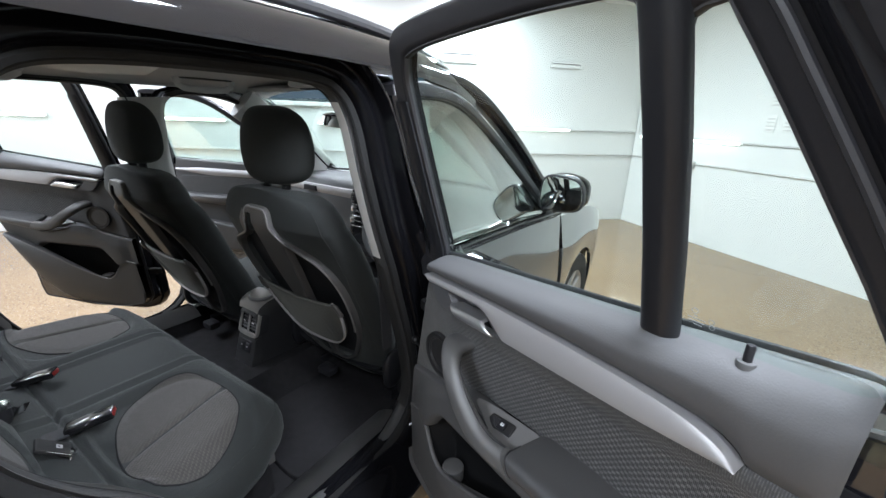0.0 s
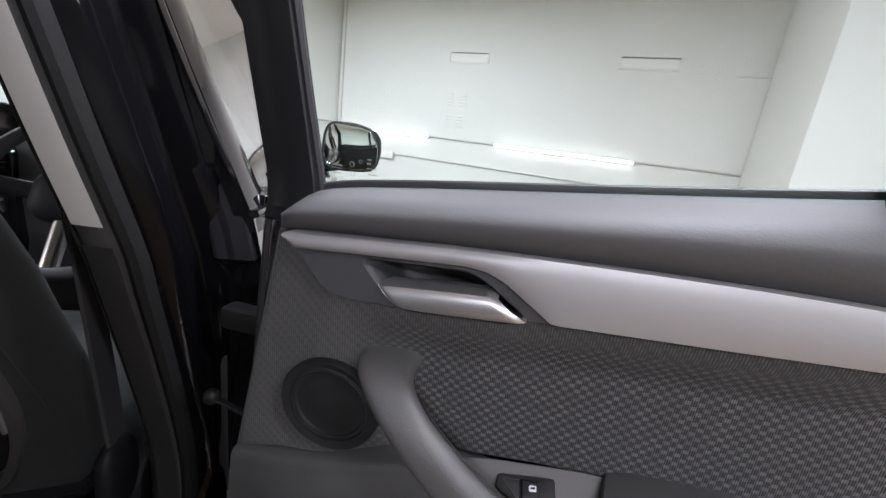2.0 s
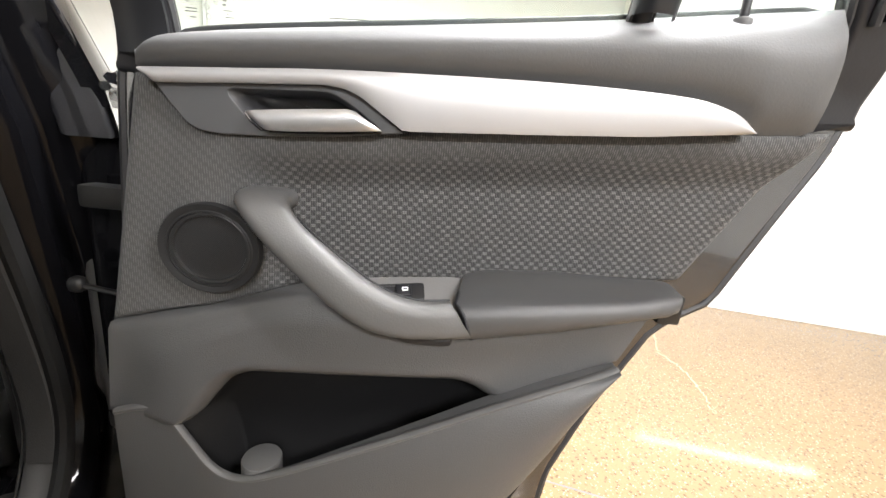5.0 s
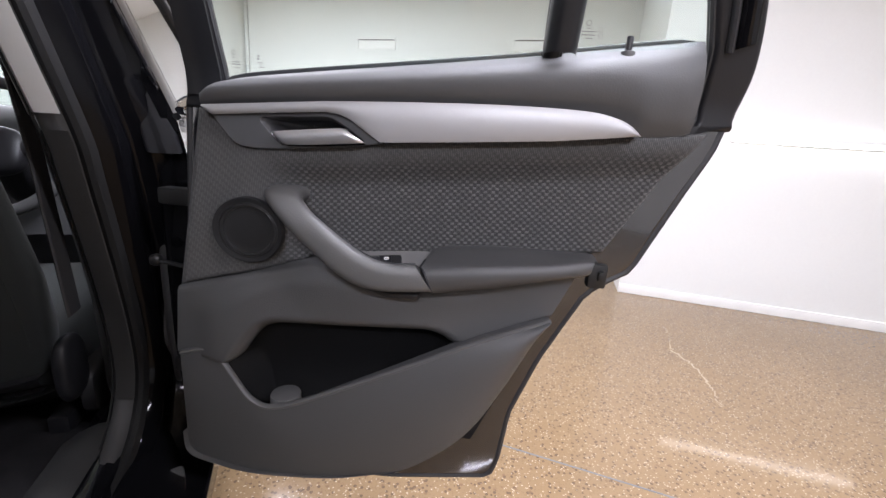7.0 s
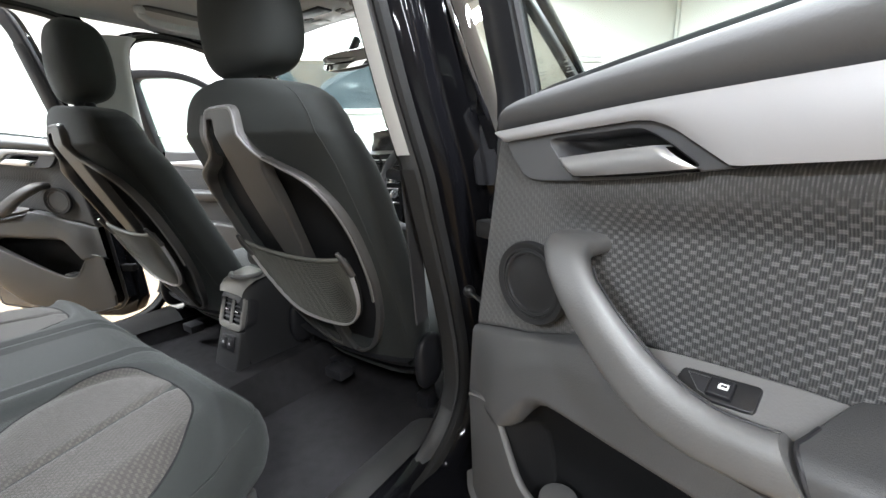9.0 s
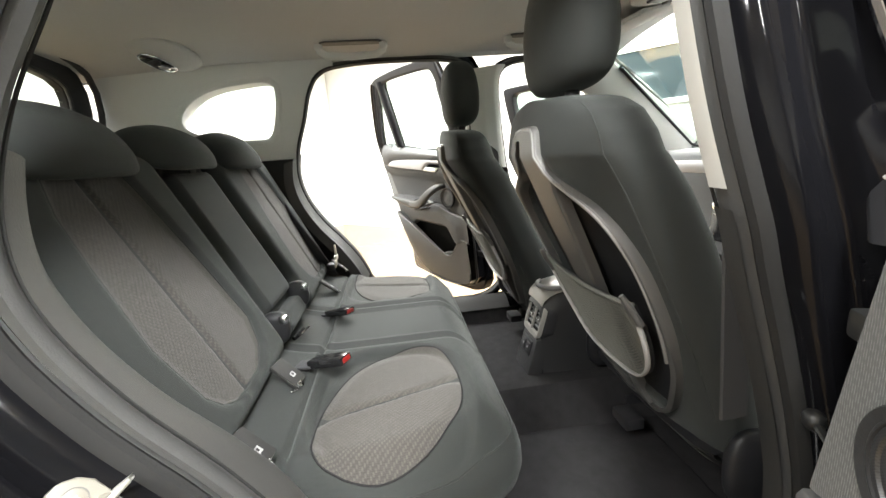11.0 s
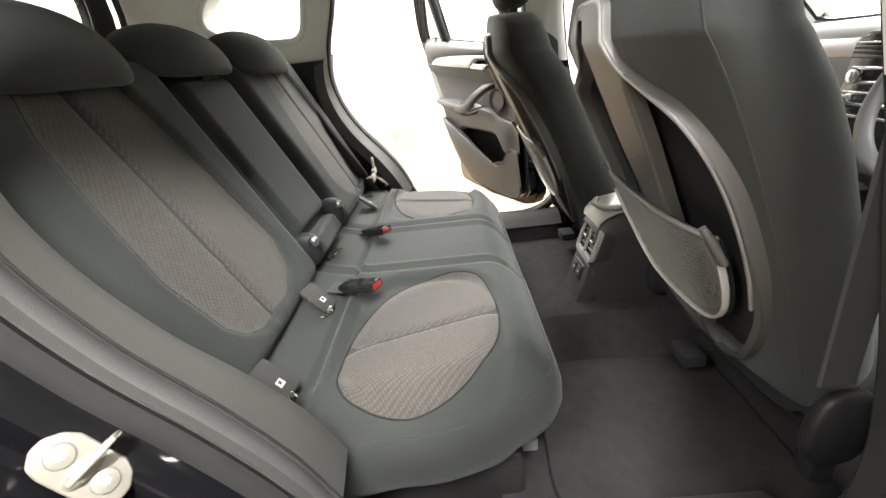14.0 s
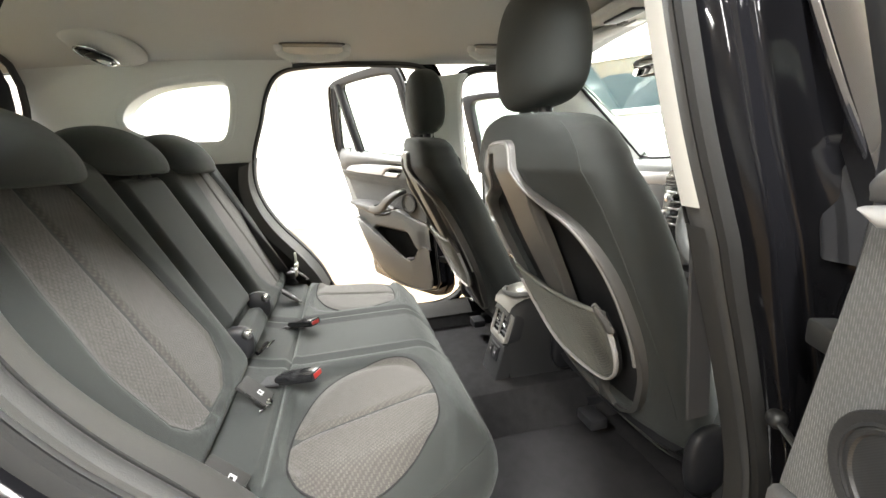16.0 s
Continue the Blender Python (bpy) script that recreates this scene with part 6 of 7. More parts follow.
def cushion_z(x, y):
    """Height of the bench cushion's upper side."""
    z = 0.628 - 0.006 * (y + 0.1)
    c = (abs(x) - 0.385) / 0.20
    dd = (y + 0.315) / 0.165
    inside = max(0.0, 1 - (abs(c) ** 3 + abs(dd) ** 3))
    z += 0.020 * (1 - min(1, inside * 4)) * (1 if abs(x) > 0.11 else 0.6)
    near = (cushion_front(x) - y) * front_normal(x).y
    z -= 0.062 * max(0.0, 1 - near / 0.085) ** 2.2
    z -= 0.014 * math.exp(-((abs(x) - 0.145) / 0.009) ** 2) * (1 if y < -0.12 else 0.5)
    z += 0.030 * max(0.0, (-0.50 - y) / 0.12) ** 1.5
    z += 0.004 * math.exp(-((y + 0.478) / 0.008) ** 2) - 0.014 * math.exp(-((y + 0.494) / 0.006) ** 2)
    return z


WALL = ((0.010, -0.010), (0.021, -0.030), (0.027, -0.055), (0.028, -0.085), (0.020, -0.115), (0.002, -0.138), (-0.04, -0.150))
END = 0.607
rows = []
xs = np.concatenate([np.linspace(-END, -0.43, 34), np.linspace(-0.42, 0.42, 76), np.linspace(0.43, END, 34)])
for t in np.concatenate([np.linspace(0, 0.22, 10), np.linspace(0.23, 0.33, 26), np.linspace(0.345, 1, 52)]):
    rows.append([(x, -0.64 + t * (cushion_front(x) + 0.64), cushion_z(x, -0.64 + t * (cushion_front(x) + 0.64))) for x in xs])
top_rows = len(rows)
for out, drop in WALL:
    rows.append([(x + front_normal(x).x * out, cushion_front(x) + front_normal(x).y * out, cushion_z(x, cushion_front(x)) + drop) for x in xs])
body = grid(rows)
ends = []
for s, k in ((-1, 0), (1, -1)):
    rim = [Vector(rows[i][k]) for i in range(top_rows)]
    ends.append(grid([rim] + [[p + Vector((s * out, 0, drop)) for p in rim] for out, drop in WALL]))
part("cushion", join(body, *ends), cloth, bench, "black cloth bench cushion", sharp=70)
part("cushion_base", block((0, -0.36, 0.35), (1.06, 0.42, 0.16), 0.02), carpet, bench)
part("cushion_bracket", block((0.47, -0.135, 0.41), (0.05, 0.03, 0.03), 0.004), plate_mat, bench, "pale bracket under the cushion")
for s in (1, -1):
    seam = [(s * (x + front_normal(x).x * 0.010), cushion_front(x) + front_normal(x).y * 0.010, cushion_z(x, cushion_front(x)) - 0.009) for x in np.linspace(0.02, 0.60, 60)]
    part("front_seam", sweep(seam, 0.0035, seg=6), cloth, bench)


CUSHION_INSERT = smooth_loop([Vector(p) for p in ((0.548, -0.447), (0.475, -0.460), (0.39, -0.450), (0.28, -0.410), (0.215, -0.345), (0.193, -0.260), (0.218, -0.198), (0.29, -0.172), (0.38, -0.168), (0.455, -0.186), (0.512, -0.230), (0.547, -0.285), (0.566, -0.345), (0.568, -0.41))], 80)


def cushion_insert(s):
    c = Vector((0.385, -0.315))
    rr = []
    for g in np.linspace(1, 0.0, 27):
        ring_ = []
        for p in CUSHION_INSERT:
            q = c + (p - c) * g
            lift = 0.002 + 0.005 * min(1, (1 - g) * 6) - 0.010 * math.exp(-((q.x - (c.x + 0.006 - 0.31 * (q.y - c.y))) / 0.007) ** 2)
            ring_.append((s * q.x, q.y, cushion_z(q.x, q.y) + lift))
        rr.append(ring_)
    part("seat_insert", grid(rr, True), insert_cloth, bench, "grey knitted seat insert", sharp=80)
    part("piping", sweep([(s * p.x, p.y, cushion_z(p.x, p.y) + 0.0015) for p in CUSHION_INSERT], 0.0040, seg=6, closed=True), carpet, bench)


cushion_insert(1)
cushion_insert(-1)

# backrest: sections with a sloping face
slope = lambda u, h, n: (u, -0.605 - 0.47 * (h - 0.70) + 0.905 * n, h + 0.425 * n)


def back_section(name, x0, x1, z0, z1, r, n1, mat, label, nu=26, nv=26, dent=None):
    rows = []
    for j in range(nv + 1):
        h = z0 + (z1 - z0) * j / nv
        row = []
        for i in range(nu + 1):
            u = x0 + (x1 - x0) * i / nu
            ex = max(0.0, min(u - x0, x1 - u) / r)
            ez = max(0.0, min(h - z0, z1 - h) / r)
            q = (1 - max(0, 1 - ex) ** 2.4) ** 0.5 * (1 - max(0, 1 - ez) ** 2.4) ** 0.5
            row.append(slope(u, h, -0.06 + (n1 + 0.06) * q + (dent(u, h) if dent else 0)))
        rows.append(row)
    return part(name, grid(rows), mat, bench, label, sharp=80)


INSERT_LOW, INSERT_HIGH = 0.702, 1.135
insert_inner = lambda h: float(np.interp(h, (0.70, 0.706, 0.733, 0.784, 0.942, 1.09, 1.14), (0.40, 0.335, 0.279, 0.245, 0.266, 0.295, 0.312)))
insert_outer = lambda h: float(np.interp(h, (0.70, 0.706, 0.720, 0.751, 0.853, 0.974, 1.057, 1.14), (0.42, 0.462, 0.495, 0.521, 0.541, 0.528, 0.515, 0.478)))


def well(u, h):
    """The hollow that the backrest insert lies in."""
    u = abs(u)
    inside = min(u - insert_inner(h), insert_outer(h) - u, (h - INSERT_LOW + 0.004) * 1.0, (INSERT_HIGH + 0.02 - h))
    k = min(1.0, max(0.0, (inside + 0.014) / 0.028))
    return 0.012 - 0.018 * k * k * (3 - 2 * k)


back_section("backrest", 0.158, 0.632, 0.655, 1.175, 0.05, 0.022, cloth, "black cloth outer backrest", 60, 60, well)
back_section("backrest", -0.632, -0.120, 0.655, 1.175, 0.05, 0.022, cloth, "black cloth outer backrest", 60, 60, well)
back_section("center_armrest", -0.092, 0.136, 0.74, 1.125, 0.022, 0.026, cloth, "folded-up centre armrest", 24, 30)
back_section("center_back", -0.117, 0.155, 0.655, 1.185, 0.03, 0.004, cloth, "", 20, 30)
back_section("center_pad", -0.085, 0.126, 0.668, 0.738, 0.022, 0.034, cloth, "small pad under the folded armrest", 20, 14)
part("armrest_strap", block(slope(0.02, 1.118, 0.028), (0.03, 0.006, 0.02), 0.002), cloth, bench)


def back_insert(s):
    rows = []
    hs = np.concatenate([np.linspace(INSERT_LOW, 0.74, 12), np.linspace(0.752, INSERT_HIGH, 34)])
    for h in hs:
        a, b = insert_inner(h), insert_outer(h)
        row = []
        for k in np.linspace(0, 1, 41):
            u = a + (b - a) * k
            edge = max(0.0, 1 - min(u - a, b - u, h - INSERT_LOW) / 0.010)
            row.append(slope(s * u, h, 0.022 + well(u, h) + 0.005 - 0.006 * edge ** 2 - 0.008 * math.exp(-((u - 0.408) / 0.006) ** 2)))
        rows.append(row)
    part("backrest_insert", grid(rows), back_insert_shaded, bench, "grey knitted backrest insert", sharp=80)
    rim = [(insert_outer(h), h) for h in hs] + [(insert_inner(h), h) for h in hs[::-1]]
    part("piping", sweep([slope(s * u, h, 0.022 + well(u, h)) for u, h in rim], 0.0035, seg=6, closed=True, up=(0, 1, 0)), cloth, bench)


back_insert(1)
back_insert(-1)


def low_restraint(x, w, h, label):
    bend = lambda v: (v.x, v.y * (1 - 0.2 * max(0, v.z) / 0.05) - 0.25 * v.z - 0.02 * (v.x / (w / 2)) ** 2, v.z - 0.014 * abs(v.x / (w / 2)) ** 2.5 - 0.32 * max(0.0, v.y))
    hr = part("head_restraint", pillow((x, -0.793, 1.188), (w, 0.135, h), 3.2, 40, 24, bend), cloth, bench, label, sharp=80)
    for sx in (-1, 1):
        part("post", sweep([(x + sx * 0.05, -0.82, 1.12), (x + sx * 0.05, -0.81, 1.18)], 0.012, seg=10), chrome, hr)


low_restraint(0.408, 0.288, 0.113, "low black cloth head restraint")
low_restraint(-0.325, 0.35, 0.112, "low black cloth head restraint")
low_restraint(0.055, 0.30, 0.098, "narrow low head restraint")
# side bolsters against the doors
for s in (1, -1):
    rows = []
    for h in np.linspace(0.63, 1.14, 26):
        rows.append([slope(s * (0.612 + 0.017 * k), h, 0.028 - 0.010 * k ** 1.3 - 0.02 * max(0.0, (0.68 - h) / 0.08) ** 2) for k in range(6)])
    part("side_bolster", grid(rows), cloth, bench)

# belt buckles, child-seat flaps, belts
def buckle(x, y, z, yaw, label):
    ob = thing("seat_belt_buckle", pose(x, y, z, 12, 0, yaw), label, "seat belt buckle", "belt buckles")
    part("case", block((0, 0, 0), (0.040, 0.10, 0.020), 0.006), gloss_black, ob)
    part("release_button", block((0, 0.0495, 0.0), (0.028, 0.004, 0.011), 0.0015), red_plastic, ob, "red release button")
    part("strap", block((0, -0.08, -0.004), (0.044, 0.08, 0.006), 0.002), belt_mat, ob)


def flap(x, y, z, yaw):
    ob = thing("child_seat_flap", pose(x, y, z, -42, 0, yaw), "small dark grey child-seat anchor flap with white symbol", "anchor flap", "anchor flaps")
    part("cover", block((0, -0.010, 0), (0.046, 0.070, 0.010), 0.005), trim_dark, ob)
    part("cover_rim", sweep([(0.0235, 0.022, 0.003), (0.0235, -0.023, 0.003), (0.0, -0.025, 0.003)], 0.0025, seg=6), satin, ob)
    part("symbol", plate(rect(-0.006, 0.006, -0.006, 0.006), [rect(-0.003, 0.003, -0.004, 0.002)], 0.004, 0.0062, 0.0003, lambda u, v, n: (u, v, n)), flap_print, ob, "white printed symbol")
    part("clip", block((0.010, 0.027, 0.003), (0.018, 0.014, 0.010), 0.004), chrome, ob, "bright metal clip")
    part("anchor_bar", sweep([(0.040, 0.022, -0.002), (0.022, 0.028, -0.002)], 0.005, seg=8), chrome, ob, "bright steel anchor bar")


buckle(0.263, -0.456, 0.678, -28, "black belt buckle with red button on the bench")
buckle(-0.09, -0.475, 0.664, -40, "black belt buckle with red button on the bench")
flap(0.306, -0.53, 0.675, -14)
flap(0.565, -0.522, 0.69, -10)
flap(-0.326, -0.53, 0.675, 14)
flap(-0.575, -0.522, 0.69, 10)
ob = thing("belt_tongue", pose(0.10, -0.545, 0.69, 30, 20, -40), "metal belt latch lying in the seat gap", "belt latch")
part("blade", block((0, 0, 0), (0.028, 0.045, 0.004), 0.0015), chrome, ob)
part("grip", block((0, -0.03, 0), (0.04, 0.02, 0.012), 0.004), gloss_black, ob)
for x, z in ((0.147, 0.735), (-0.105, 0.74)):
    ob = thing("backrest_hinge", pose(x, -0.595, z), "black hinge cover between the backrest halves", "hinge cover", "hinge covers")
    part("cover", pillow((0, 0.0, -0.008), (0.040, 0.070, 0.085), 2.6, 20, 12), black_plastic, ob)
    part("cap", pillow((0.012, 0.024, 0.016), (0.022, 0.026, 0.026), 2.4, 16, 10), satin, ob, "bright metal cap")
ob = thing("seat_belt", pose(-0.60, -0.5, 0.7), "black webbing belt with steel tongue by the open door", "seat belt")
part("webbing", sweep([(-0.03, -0.33, 0.43), (0.02, -0.27, 0.36), (0.07, -0.18, 0.20), (0.10, -0.09, 0.06), (0.06, -0.05, -0.04)], 0.006, 0.044, up=(0.3, 1, 0.6), seg=8, power=5), belt_mat, ob)
part("tongue", join(block((0.135, -0.02, 0.055), (0.05, 0.012, 0.02), 0.003), block((0.165, -0.018, 0.04), (0.05, 0.006, 0.026), 0.002), block((0.13, -0.02, 0.085), (0.012, 0.008, 0.04), 0.002)), steel, ob, "steel belt tongue")
part("stop", pillow((0.09, -0.05, 0.01), (0.05, 0.04, 0.03), 3, 16, 8), black_plastic, ob)
for s in (1, -1):
    ob = thing("seat_belt", pose(s * 0.64, 0.18, 1.30), "black front belt hanging on the door pillar", "seat belt", "front belts")
    part("webbing", sweep([(-s * 0.012, 0, 0.02), (s * 0.012, 0.01, -0.3), (s * 0.024, 0.02, -0.6)], 0.046, 0.006, up=(s, 0, 0), seg=8, power=5), belt_mat, ob)
    part("guide", pillow((-s * 0.028, -0.005, 0.04), (0.03, 0.06, 0.05), 3, 16, 10), black_plastic, ob)
ob = thing("door_striker", Matrix.Translation((0.788, -0.5794, 0.8147)), "bare steel door striker plate with two bolts", "door striker")
SN, SV = Vector((0.5, 0.7, 0.5)).normalized(), Vector((-0.0023, -0.580, 0.8145))
SU = SV.cross(SN).normalized()
sk = lambda u, v, n: SU * u + SV * v + SN * n
octo = [Vector(p) for p in ((-0.021, -0.022), (-0.018, -0.034), (-0.007, -0.042), (0.004, -0.042), (0.015, -0.034), (0.021, -0.022), (0.021, 0.022), (0.015, 0.034), (0.004, 0.042), (-0.007, 0.042), (-0.018, 0.034), (-0.021, 0.022))]
part("plate", plate(even(octo, 60, True), [], -0.012, 0.004, 0.002, sk), beige_steel, ob, "beige coated steel plate")
part("base_ridge", sweep([sk(-0.018, 0.0, 0.002), sk(-0.008, 0.0, 0.006), sk(0.006, 0.0, 0.005), sk(0.019, 0.0, 0.002)], [0.012, 0.018, 0.018, 0.014], [0.004, 0.010, 0.008, 0.004], up=SN), beige_steel, ob)
part("loop", sweep([sk(-0.012, 0.0, 0.005), sk(0.0, 0.0, 0.014), sk(0.016, 0.0, 0.022), sk(0.028, 0.0, 0.026), sk(0.032, 0.0, 0.022), sk(0.022, 0.0, 0.004)], [0.006, 0.006, 0.006, 0.005, 0.005, 0.006], [0.010, 0.010, 0.009, 0.007, 0.007, 0.010], up=SN, seg=10, power=3), steel, ob, "worn steel latch loop")
for v in (-0.021, 0.021):
    bolt = part("bolt", disc(sk(0.0, v, 0.003), SN, 0.0105, 0.0030, 0.0012, 28), beige_steel, ob)
    part("bolt_groove", sweep([sk(0.0108 * math.cos(a), v + 0.0108 * math.sin(a), 0.0043) for a in np.linspace(0, 2 * math.pi, 28, False)], 0.0011, seg=5, closed=True, up=SN), slot_dark, bolt)
    star = [Vector((0.0045 * (1 if k % 2 else 0.68) * math.cos(k * math.pi / 6), v + 0.0045 * (1 if k % 2 else 0.68) * math.sin(k * math.pi / 6))) for k in range(12)]
    part("bolt_socket", plate(star, [], 0.005, 0.0064, 0.0002, sk), grey_metal, bolt)

# ---- centre console ----
con = thing("center_console", pose(-0.01, 0, 0), "grey centre console end with two rear air vents", "console")
rows = []
for y, w, zt in ((0.13, 0.058, 0.645), (0.16, 0.062, 0.69), (0.20, 0.066, 0.705), (0.30, 0.07, 0.715), (0.55, 0.08, 0.71), (0.80, 0.09, 0.70)):
    rows.append([(x, y if z > 0.5 or y > 0.2 else y + 0.05 * (0.5 - z), z) for x, z in ((-w, 0.36), (-w, zt - 0.08), (-w * 0.97, zt - 0.03), (-w * 0.85, zt - 0.008), (-w * 0.5, zt), (0, zt + 0.002), (w * 0.5, zt), (w * 0.85, zt - 0.008), (w * 0.97, zt - 0.03), (w, zt - 0.08), (w, 0.36))])
part("housing", grid(rows), shell_dark, con, "dark console housing")
tiltf = lambda u, v, n: (u, 0.128 - n + 0.30 * (v - 0.58), v - 0.012)
outl = smooth_loop([Vector(p) for p in ((-0.058, 0.568), (-0.062, 0.61), (-0.058, 0.657), (-0.03, 0.668), (0.03, 0.668), (0.058, 0.657), (0.062, 0.61), (0.058, 0.568), (0.02, 0.562), (-0.02, 0.562))], 50)
part("vent_bezel", plate(outl, [rect(-0.051, -0.004, 0.578, 0.652), rect(0.004, 0.051, 0.578, 0.652)], -0.003, 0.010, 0.004, tiltf), vent_grey, con, "pale grey vent surround")
part("end_panel", plate(inset(ccw(outl), -0.002), [], -0.04, -0.004, 0.003, tiltf), recess_mat, con)
for sx in (-1, 1):
    vent = part("air_vent", plate(inset(ccw(even([Vector(q) for q in rect(sx * 0.0265 - 0.0225, sx * 0.0265 + 0.0225, 0.578, 0.652)], 40, True)), 0.001), [rect(sx * 0.0265 - 0.020, sx * 0.0265 + 0.020, 0.582, 0.648)], -0.003, 0.004, 0.002, tiltf), gloss_black, con, "black slatted air vent")
    for k in range(5):
        z = 0.590 + k * 0.0125
        part("vane", plate(rect(sx * 0.0265 - 0.020, sx * 0.0265 + 0.020, z - 0.0013, z + 0.0013), [], -0.003, 0.003, 0.001, tiltf), pad_mat, vent)
    part("slider", plate(rect(sx * 0.0265 - 0.009, sx * 0.0265 + 0.009, 0.612, 0.618), [], 0.003, 0.009, 0.002, tiltf), satin, vent)
part("rear_cap", grid([[(x * w, y, z + dz * (1 - abs(x) ** 3)) for x in np.linspace(-1, 1, 13)] for y, w, z, dz in ((0.135, 0.06, 0.655, 0.004), (0.14, 0.064, 0.672, 0.008), (0.155, 0.068, 0.686, 0.012), (0.18, 0.07, 0.697, 0.014), (0.22, 0.072, 0.703, 0.015))]), vent_grey, con, "pale rounded cap over the vents")
part("lower_cover", plate(smooth_loop([Vector(p) for p in ((-0.052, 0.38), (-0.057, 0.545), (-0.04, 0.557), (0.04, 0.557), (0.057, 0.545), (0.052, 0.38), (0, 0.37))], 40), [], -0.04, 0.004, 0.004, tiltf), shell_dark, con)
part("socket_lid", plate(rect(-0.034, 0.034, 0.500, 0.545), [], 0.002, 0.009, 0.003, tiltf), black_plastic, con)
for sx in (-1, 1):
    part("seat_heat_key", plate(rect(sx * 0.017 - 0.011, sx * 0.017 + 0.011, 0.508, 0.537), [], 0.006, 0.012, 0.002, tiltf), switch_black, con)
    part("key_mark", plate(rect(sx * 0.017 - 0.004, sx * 0.017 + 0.004, 0.520, 0.526), [], 0.011, 0.0125, 0.0003, tiltf), flap_print, con)
part("armrest_lid", pillow((0, 0.38, 0.745), (0.14, 0.32, 0.07), 4, 28, 14), arm_mat, con, "padded console lid")
part("cup_ring", sweep([(0.045 * math.cos(a) + 0.03, 0.175 + 0.04 * math.sin(a), 0.715) for a in np.linspace(-2.6, 1.2, 24)], 0.012, 0.014, seg=10), plate_mat, con)

# ---- dashboard ----
dash = thing("dashboard", pose(-0.01, 0, 0), "dark dashboard with silver strip and centre controls", "dashboard")
rows = []
for y, z in ((0.86, 0.70), (0.85, 0.86), (0.845, 0.96), (0.85, 1.01), (0.87, 1.045), (0.91, 1.068), (1.0, 1.075), (1.15, 1.065), (1.28, 1.05)):
    rows.append([(x, y + 0.07 * (x / 0.7) ** 2 * 0.4 + 0.0, z - 0.015 * (x / 0.7) ** 2) for x in np.linspace(-0.70, 0.70, 41)])
part("upper", grid(rows), dash_mat, dash, "dark grained dashboard top")
part("silver_strip", strip(even([Vector((-0.66, 1.025)), Vector((-0.09, 1.03))], 20), even([Vector((-0.66, 0.985)), Vector((-0.09, 0.985))], 20), lambda v, u: 0.008 + 0.006 * math.sin(math.pi * v), lambda u, v, n: (u, 0.853 + 0.057 * u * u - n, v), 20, 6, -0.01, True), silver, dash, "satin silver dashboard strip")
df = lambda u, v, n: (u, 0.84 - n + 0.10 * (v - 0.95), v)
part("control_panel", plate(even([Vector(p) for p in ((-0.115, 0.76), (-0.12, 1.02), (-0.1, 1.045), (0.1, 1.045), (0.12, 1.02), (0.115, 0.76))], 40, True), [], -0.03, 0.012, 0.006, df), gloss_black, dash, "gloss black centre stack")
for sx in (-1, 1):
    for k in range(4):
        part("vent_vane", plate(rect(sx * 0.057 - 0.048, sx * 0.057 + 0.048, 0.985 + k * 0.011, 0.990 + k * 0.011), [], 0.01, 0.022, 0.001, df), satin if k == 3 else black_plastic, dash)
for z in (0.963, 0.93, 0.905, 0.878, 0.85):
    part("button_bar", plate(rect(-0.098, 0.098, z - 0.0035, z + 0.0035), [], 0.01, 0.018, 0.001, df), satin, dash)
for x, z in ((-0.075, 0.945), (0.075, 0.945), (-0.08, 0.885), (0.08, 0.885)):
    part("knob", disc(df(x, z, 0.01), (0, -1, 0), 0.017, 0.022, 0.003, 24), satin, dash)
part("screen", plate(smooth_loop([Vector(p) for p in ((-0.10, 1.05), (-0.105, 1.10), (-0.09, 1.14), (0.09, 1.14), (0.105, 1.10), (0.10, 1.05))], 40), [], -0.012, 0.008, 0.004, lambda u, v, n: (u, 0.90 - n + 0.15 * (v - 1.05), v)), gloss_black, dash, "dark display screen")
part("side_vent", plate(rect(-0.50, -0.40, 0.99, 1.02), [], 0.0, 0.02, 0.003, lambda u, v, n: (u, 0.86 - n, v)), black_plastic, dash)
part("lower", grid([[(x, y, z) for x in np.linspace(-0.68, 0.68, 21)] for y, z in ((0.87, 0.75), (0.92, 0.62), (1.02, 0.5), (1.12, 0.38))]), dash_mat, dash)
part("bulkhead", grid([[(x, 1.22, z) for x in np.linspace(-0.72, 0.72, 5)] for z in (0.3, 0.7, 1.05)]), carpet, dash)
wh = thing("steering_wheel", pose(0.335, 0.66, 0.965, -28, 0, 0), "black steering wheel in front of the dark dashboard", "steering wheel")
part("rim", sweep([(0.18 * math.cos(a), 0, 0.18 * math.sin(a)) for a in np.linspace(0, 2 * math.pi, 48, False)], 0.03, seg=12, closed=True, up=(0, 1, 0)), arm_mat, wh)
part("hub", pillow((0, 0.02, 0), (0.16, 0.07, 0.13), 2.8), black_plastic, wh)
for a in (0.1, math.pi - 0.1, -math.pi / 2):
    part("spoke", sweep([(0.05 * math.cos(a), 0.01, 0.05 * math.sin(a)), (0.175 * math.cos(a), 0.0, 0.175 * math.sin(a))], 0.04, 0.02, up=(0, 1, 0)), satin if a < 0 else black_plastic, wh)
part("column", sweep([(0, 0.04, 0), (0, 0.22, -0.03)], 0.10, seg=16), black_plastic, wh)
rm = thing("rear_view_mirror", pose(-0.02, 0.70, 1.385), "black interior rear-view mirror", "mirror")
part("casing", pillow((0, 0, 0), (0.25, 0.035, 0.07), 3.2, 32, 14), black_plastic, rm)
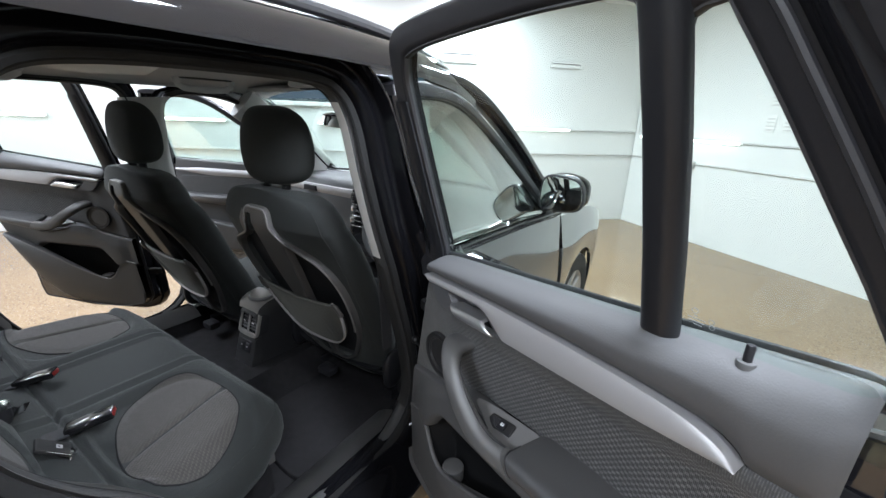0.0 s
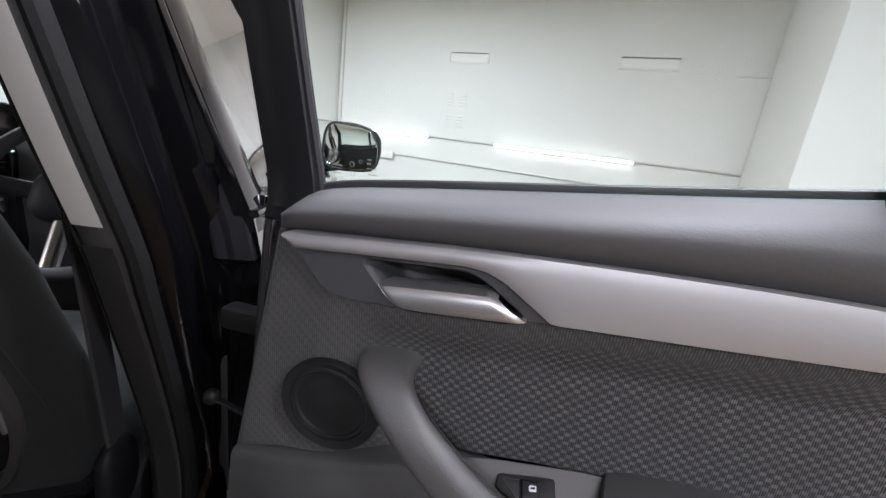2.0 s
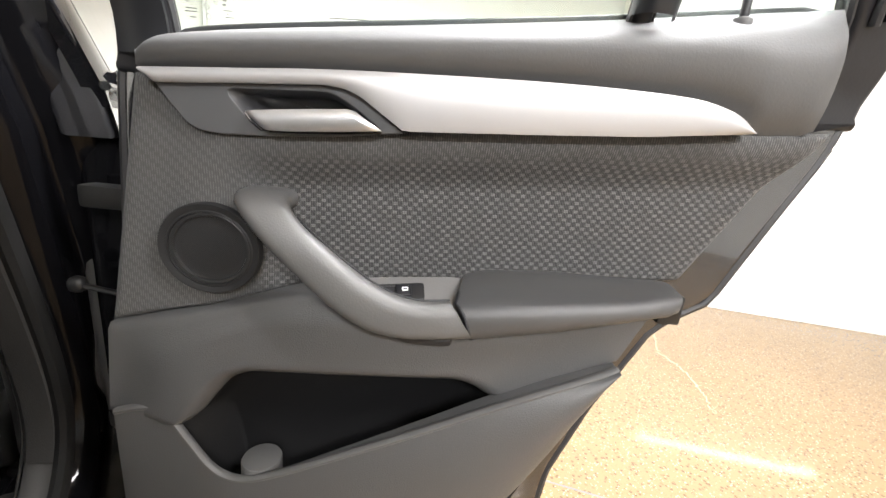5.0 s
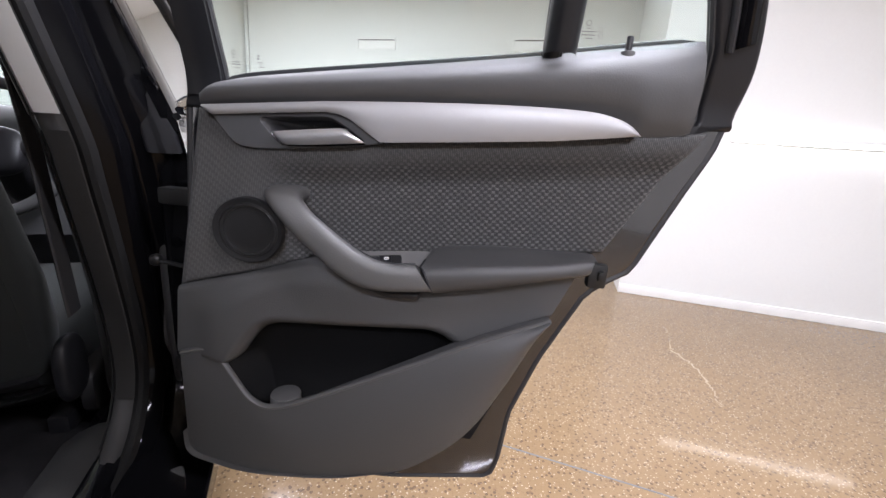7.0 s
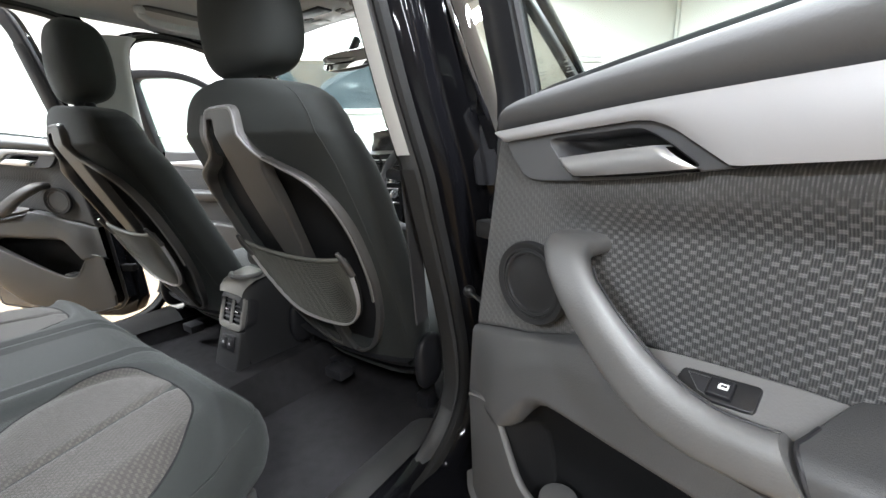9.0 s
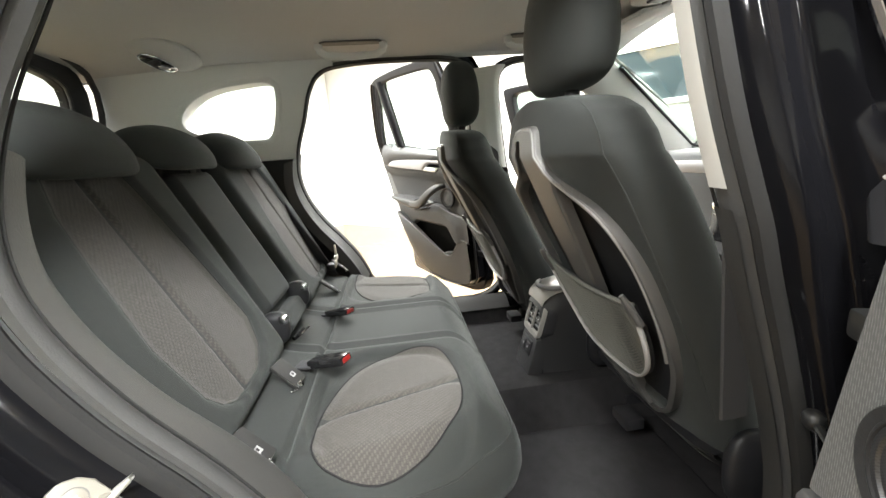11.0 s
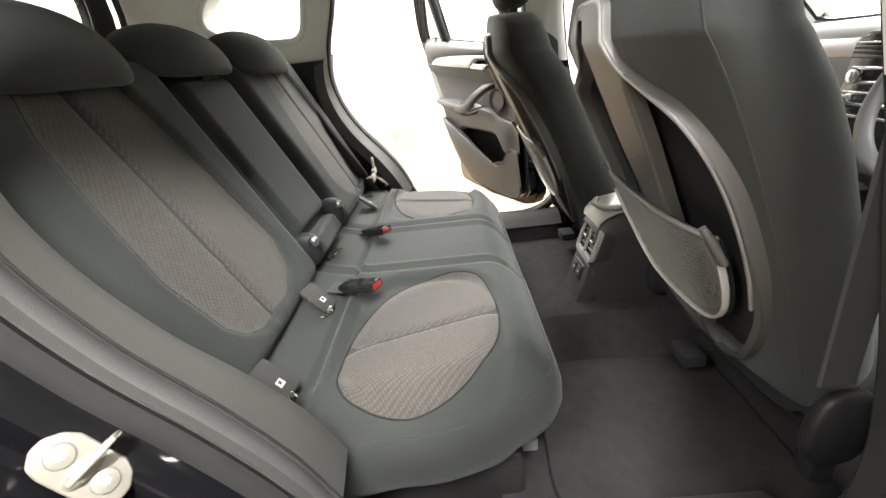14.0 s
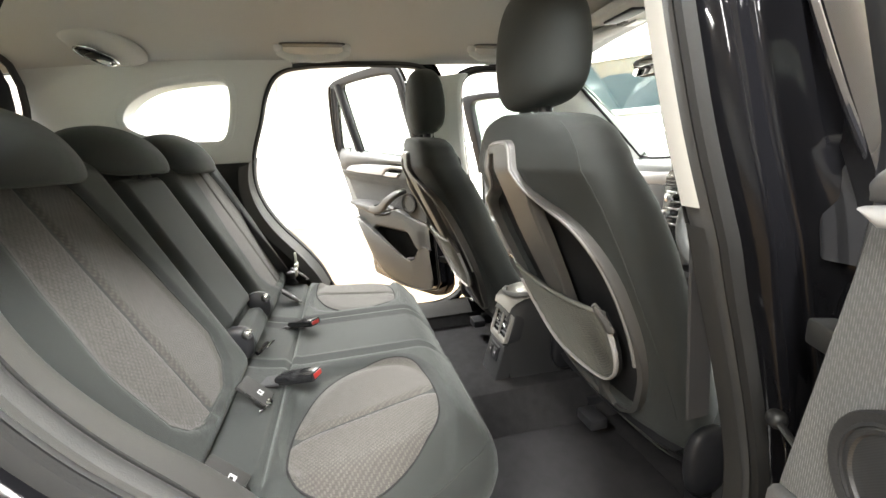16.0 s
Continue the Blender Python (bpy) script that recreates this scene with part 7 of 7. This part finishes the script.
part("mirror_glass", plate(smooth_loop([Vector(p) for p in ((-0.115, 0.0), (-0.105, 0.026), (0.105, 0.026), (0.115, 0.0), (0.105, -0.026), (-0.105, -0.026))], 32), [], 0.012, 0.0175, 0.001, lambda u, v, n: (u, -n, v)), mirror_mat, rm)
part("stalk", sweep([(0, 0.01, 0.02), (0, 0.05, 0.08)], 0.03, seg=10), black_plastic, rm)

# ---- roof fittings ----
def grab_handle(x, y, s):
    z = liner_z(abs(x), y)
    ob = thing("grab_handle", pose(x, y, z + 0.002), "grey folding grab handle on the headliner", "grab handle", "grab handles")
    part("bar", sweep([(0, -0.115, -0.004), (0, -0.112, -0.026), (0, -0.088, -0.040), (0, 0.0, -0.045), (0, 0.088, -0.040), (0, 0.112, -0.026), (0, 0.115, -0.004)], 0.026, 0.017, up=(1, 0, 0), seg=12, power=3), trim_light, ob, "rounded pale grey bar")
    # shade behind the bar, laid on the liner as a dark plate
    part("recess", plate(smooth_loop([Vector(p) for p in ((-0.026, -0.10), (-0.030, 0.0), (-0.026, 0.10), (0.0, 0.108), (0.026, 0.10), (0.030, 0.0), (0.026, -0.10), (0.0, -0.108))], 40), [], -0.004, 0.004, 0.002, lambda u, v, n: (u, v, -n)), side_grey, ob, "dark plate standing for the recess shade")
    for e in (-1, 1):
        part("end_cap", pillow((0, e * 0.115, -0.010), (0.034, 0.030, 0.026), 3, 16, 10), trim_light, ob)


for s in (1, -1):
    grab_handle(s * 0.46, -0.365, s)
    grab_handle(s * 0.46, 0.33, s)


def reading_lamp(x, y, s):
    z = liner_z(abs(x), y)
    ob = thing("reading_lamp", pose(x, y, z - 0.018, 6, s * 14, s * 24), "pale roof lamp pod with a dark clear lens", "reading lamp", "reading lamps")
    part("pod", pillow((0, 0.02, 0.010), (0.24, 0.17, 0.040), 2.3, 36, 14), liner, ob)
    rim = part("lens_rim", sweep([(0.062 * math.copysign(abs(math.cos(a)) ** 0.8, math.cos(a)), -0.012 + 0.03 * math.copysign(abs(math.sin(a)) ** 0.8, math.sin(a)), -0.017) for a in np.linspace(0, 2 * math.pi, 36, False)], 0.006, seg=8, closed=True), satin, ob, "bright lens rim")
    part("lens", pillow((0, -0.012, -0.015), (0.118, 0.056, 0.012), 2.6, 28, 10), gloss_black, ob, "smoked lens")
    part("lens_facet", pillow((-0.026, -0.016, -0.021), (0.04, 0.03, 0.004), 2.2, 16, 8), chrome, ob)
    part("lens_switch", pillow((0.014, -0.01, -0.022), (0.03, 0.04, 0.008), 3, 16, 8), black_plastic, ob)


reading_lamp(0.44, -1.0, 1)
reading_lamp(-0.44, -1.0, -1)
oc = thing("overhead_console", pose(-0.02, 0.60, liner_z(0, 0.60) - 0.004, 4, 0, 0), "pale overhead console with map lamps and switches", "overhead console")
part("panel", pillow((0, 0, -0.008), (0.26, 0.24, 0.035), 4.0, 32, 12), trim_light, oc)
part("switch_field", block((0, -0.05, -0.026), (0.13, 0.06, 0.012), 0.006), black_plastic, oc)
for x in (-0.08, 0.08):
    part("map_lamp", block((x, 0.05, -0.027), (0.06, 0.045, 0.008), 0.006), fixture_mat, oc)
    part("lamp_button", block((x, 0.0, -0.027), (0.03, 0.022, 0.008), 0.004), plate_mat, oc)
for s in (1, -1):
    sv = thing("sun_visor", pose(s * 0.33, 0.60, liner_z(0.33, 0.60) - 0.006, 12, 0, 0), "pale grey folded sun visor", "sun visor", "sun visors")
    part("board", pillow((0, 0.02, -0.012), (0.40, 0.16, 0.022), 5, 32, 10), liner, sv)
    part("hinge_rod", sweep([(-0.2, 0.10, -0.008), (0.2, 0.10, -0.008)], 0.012, seg=8), trim_light, sv)
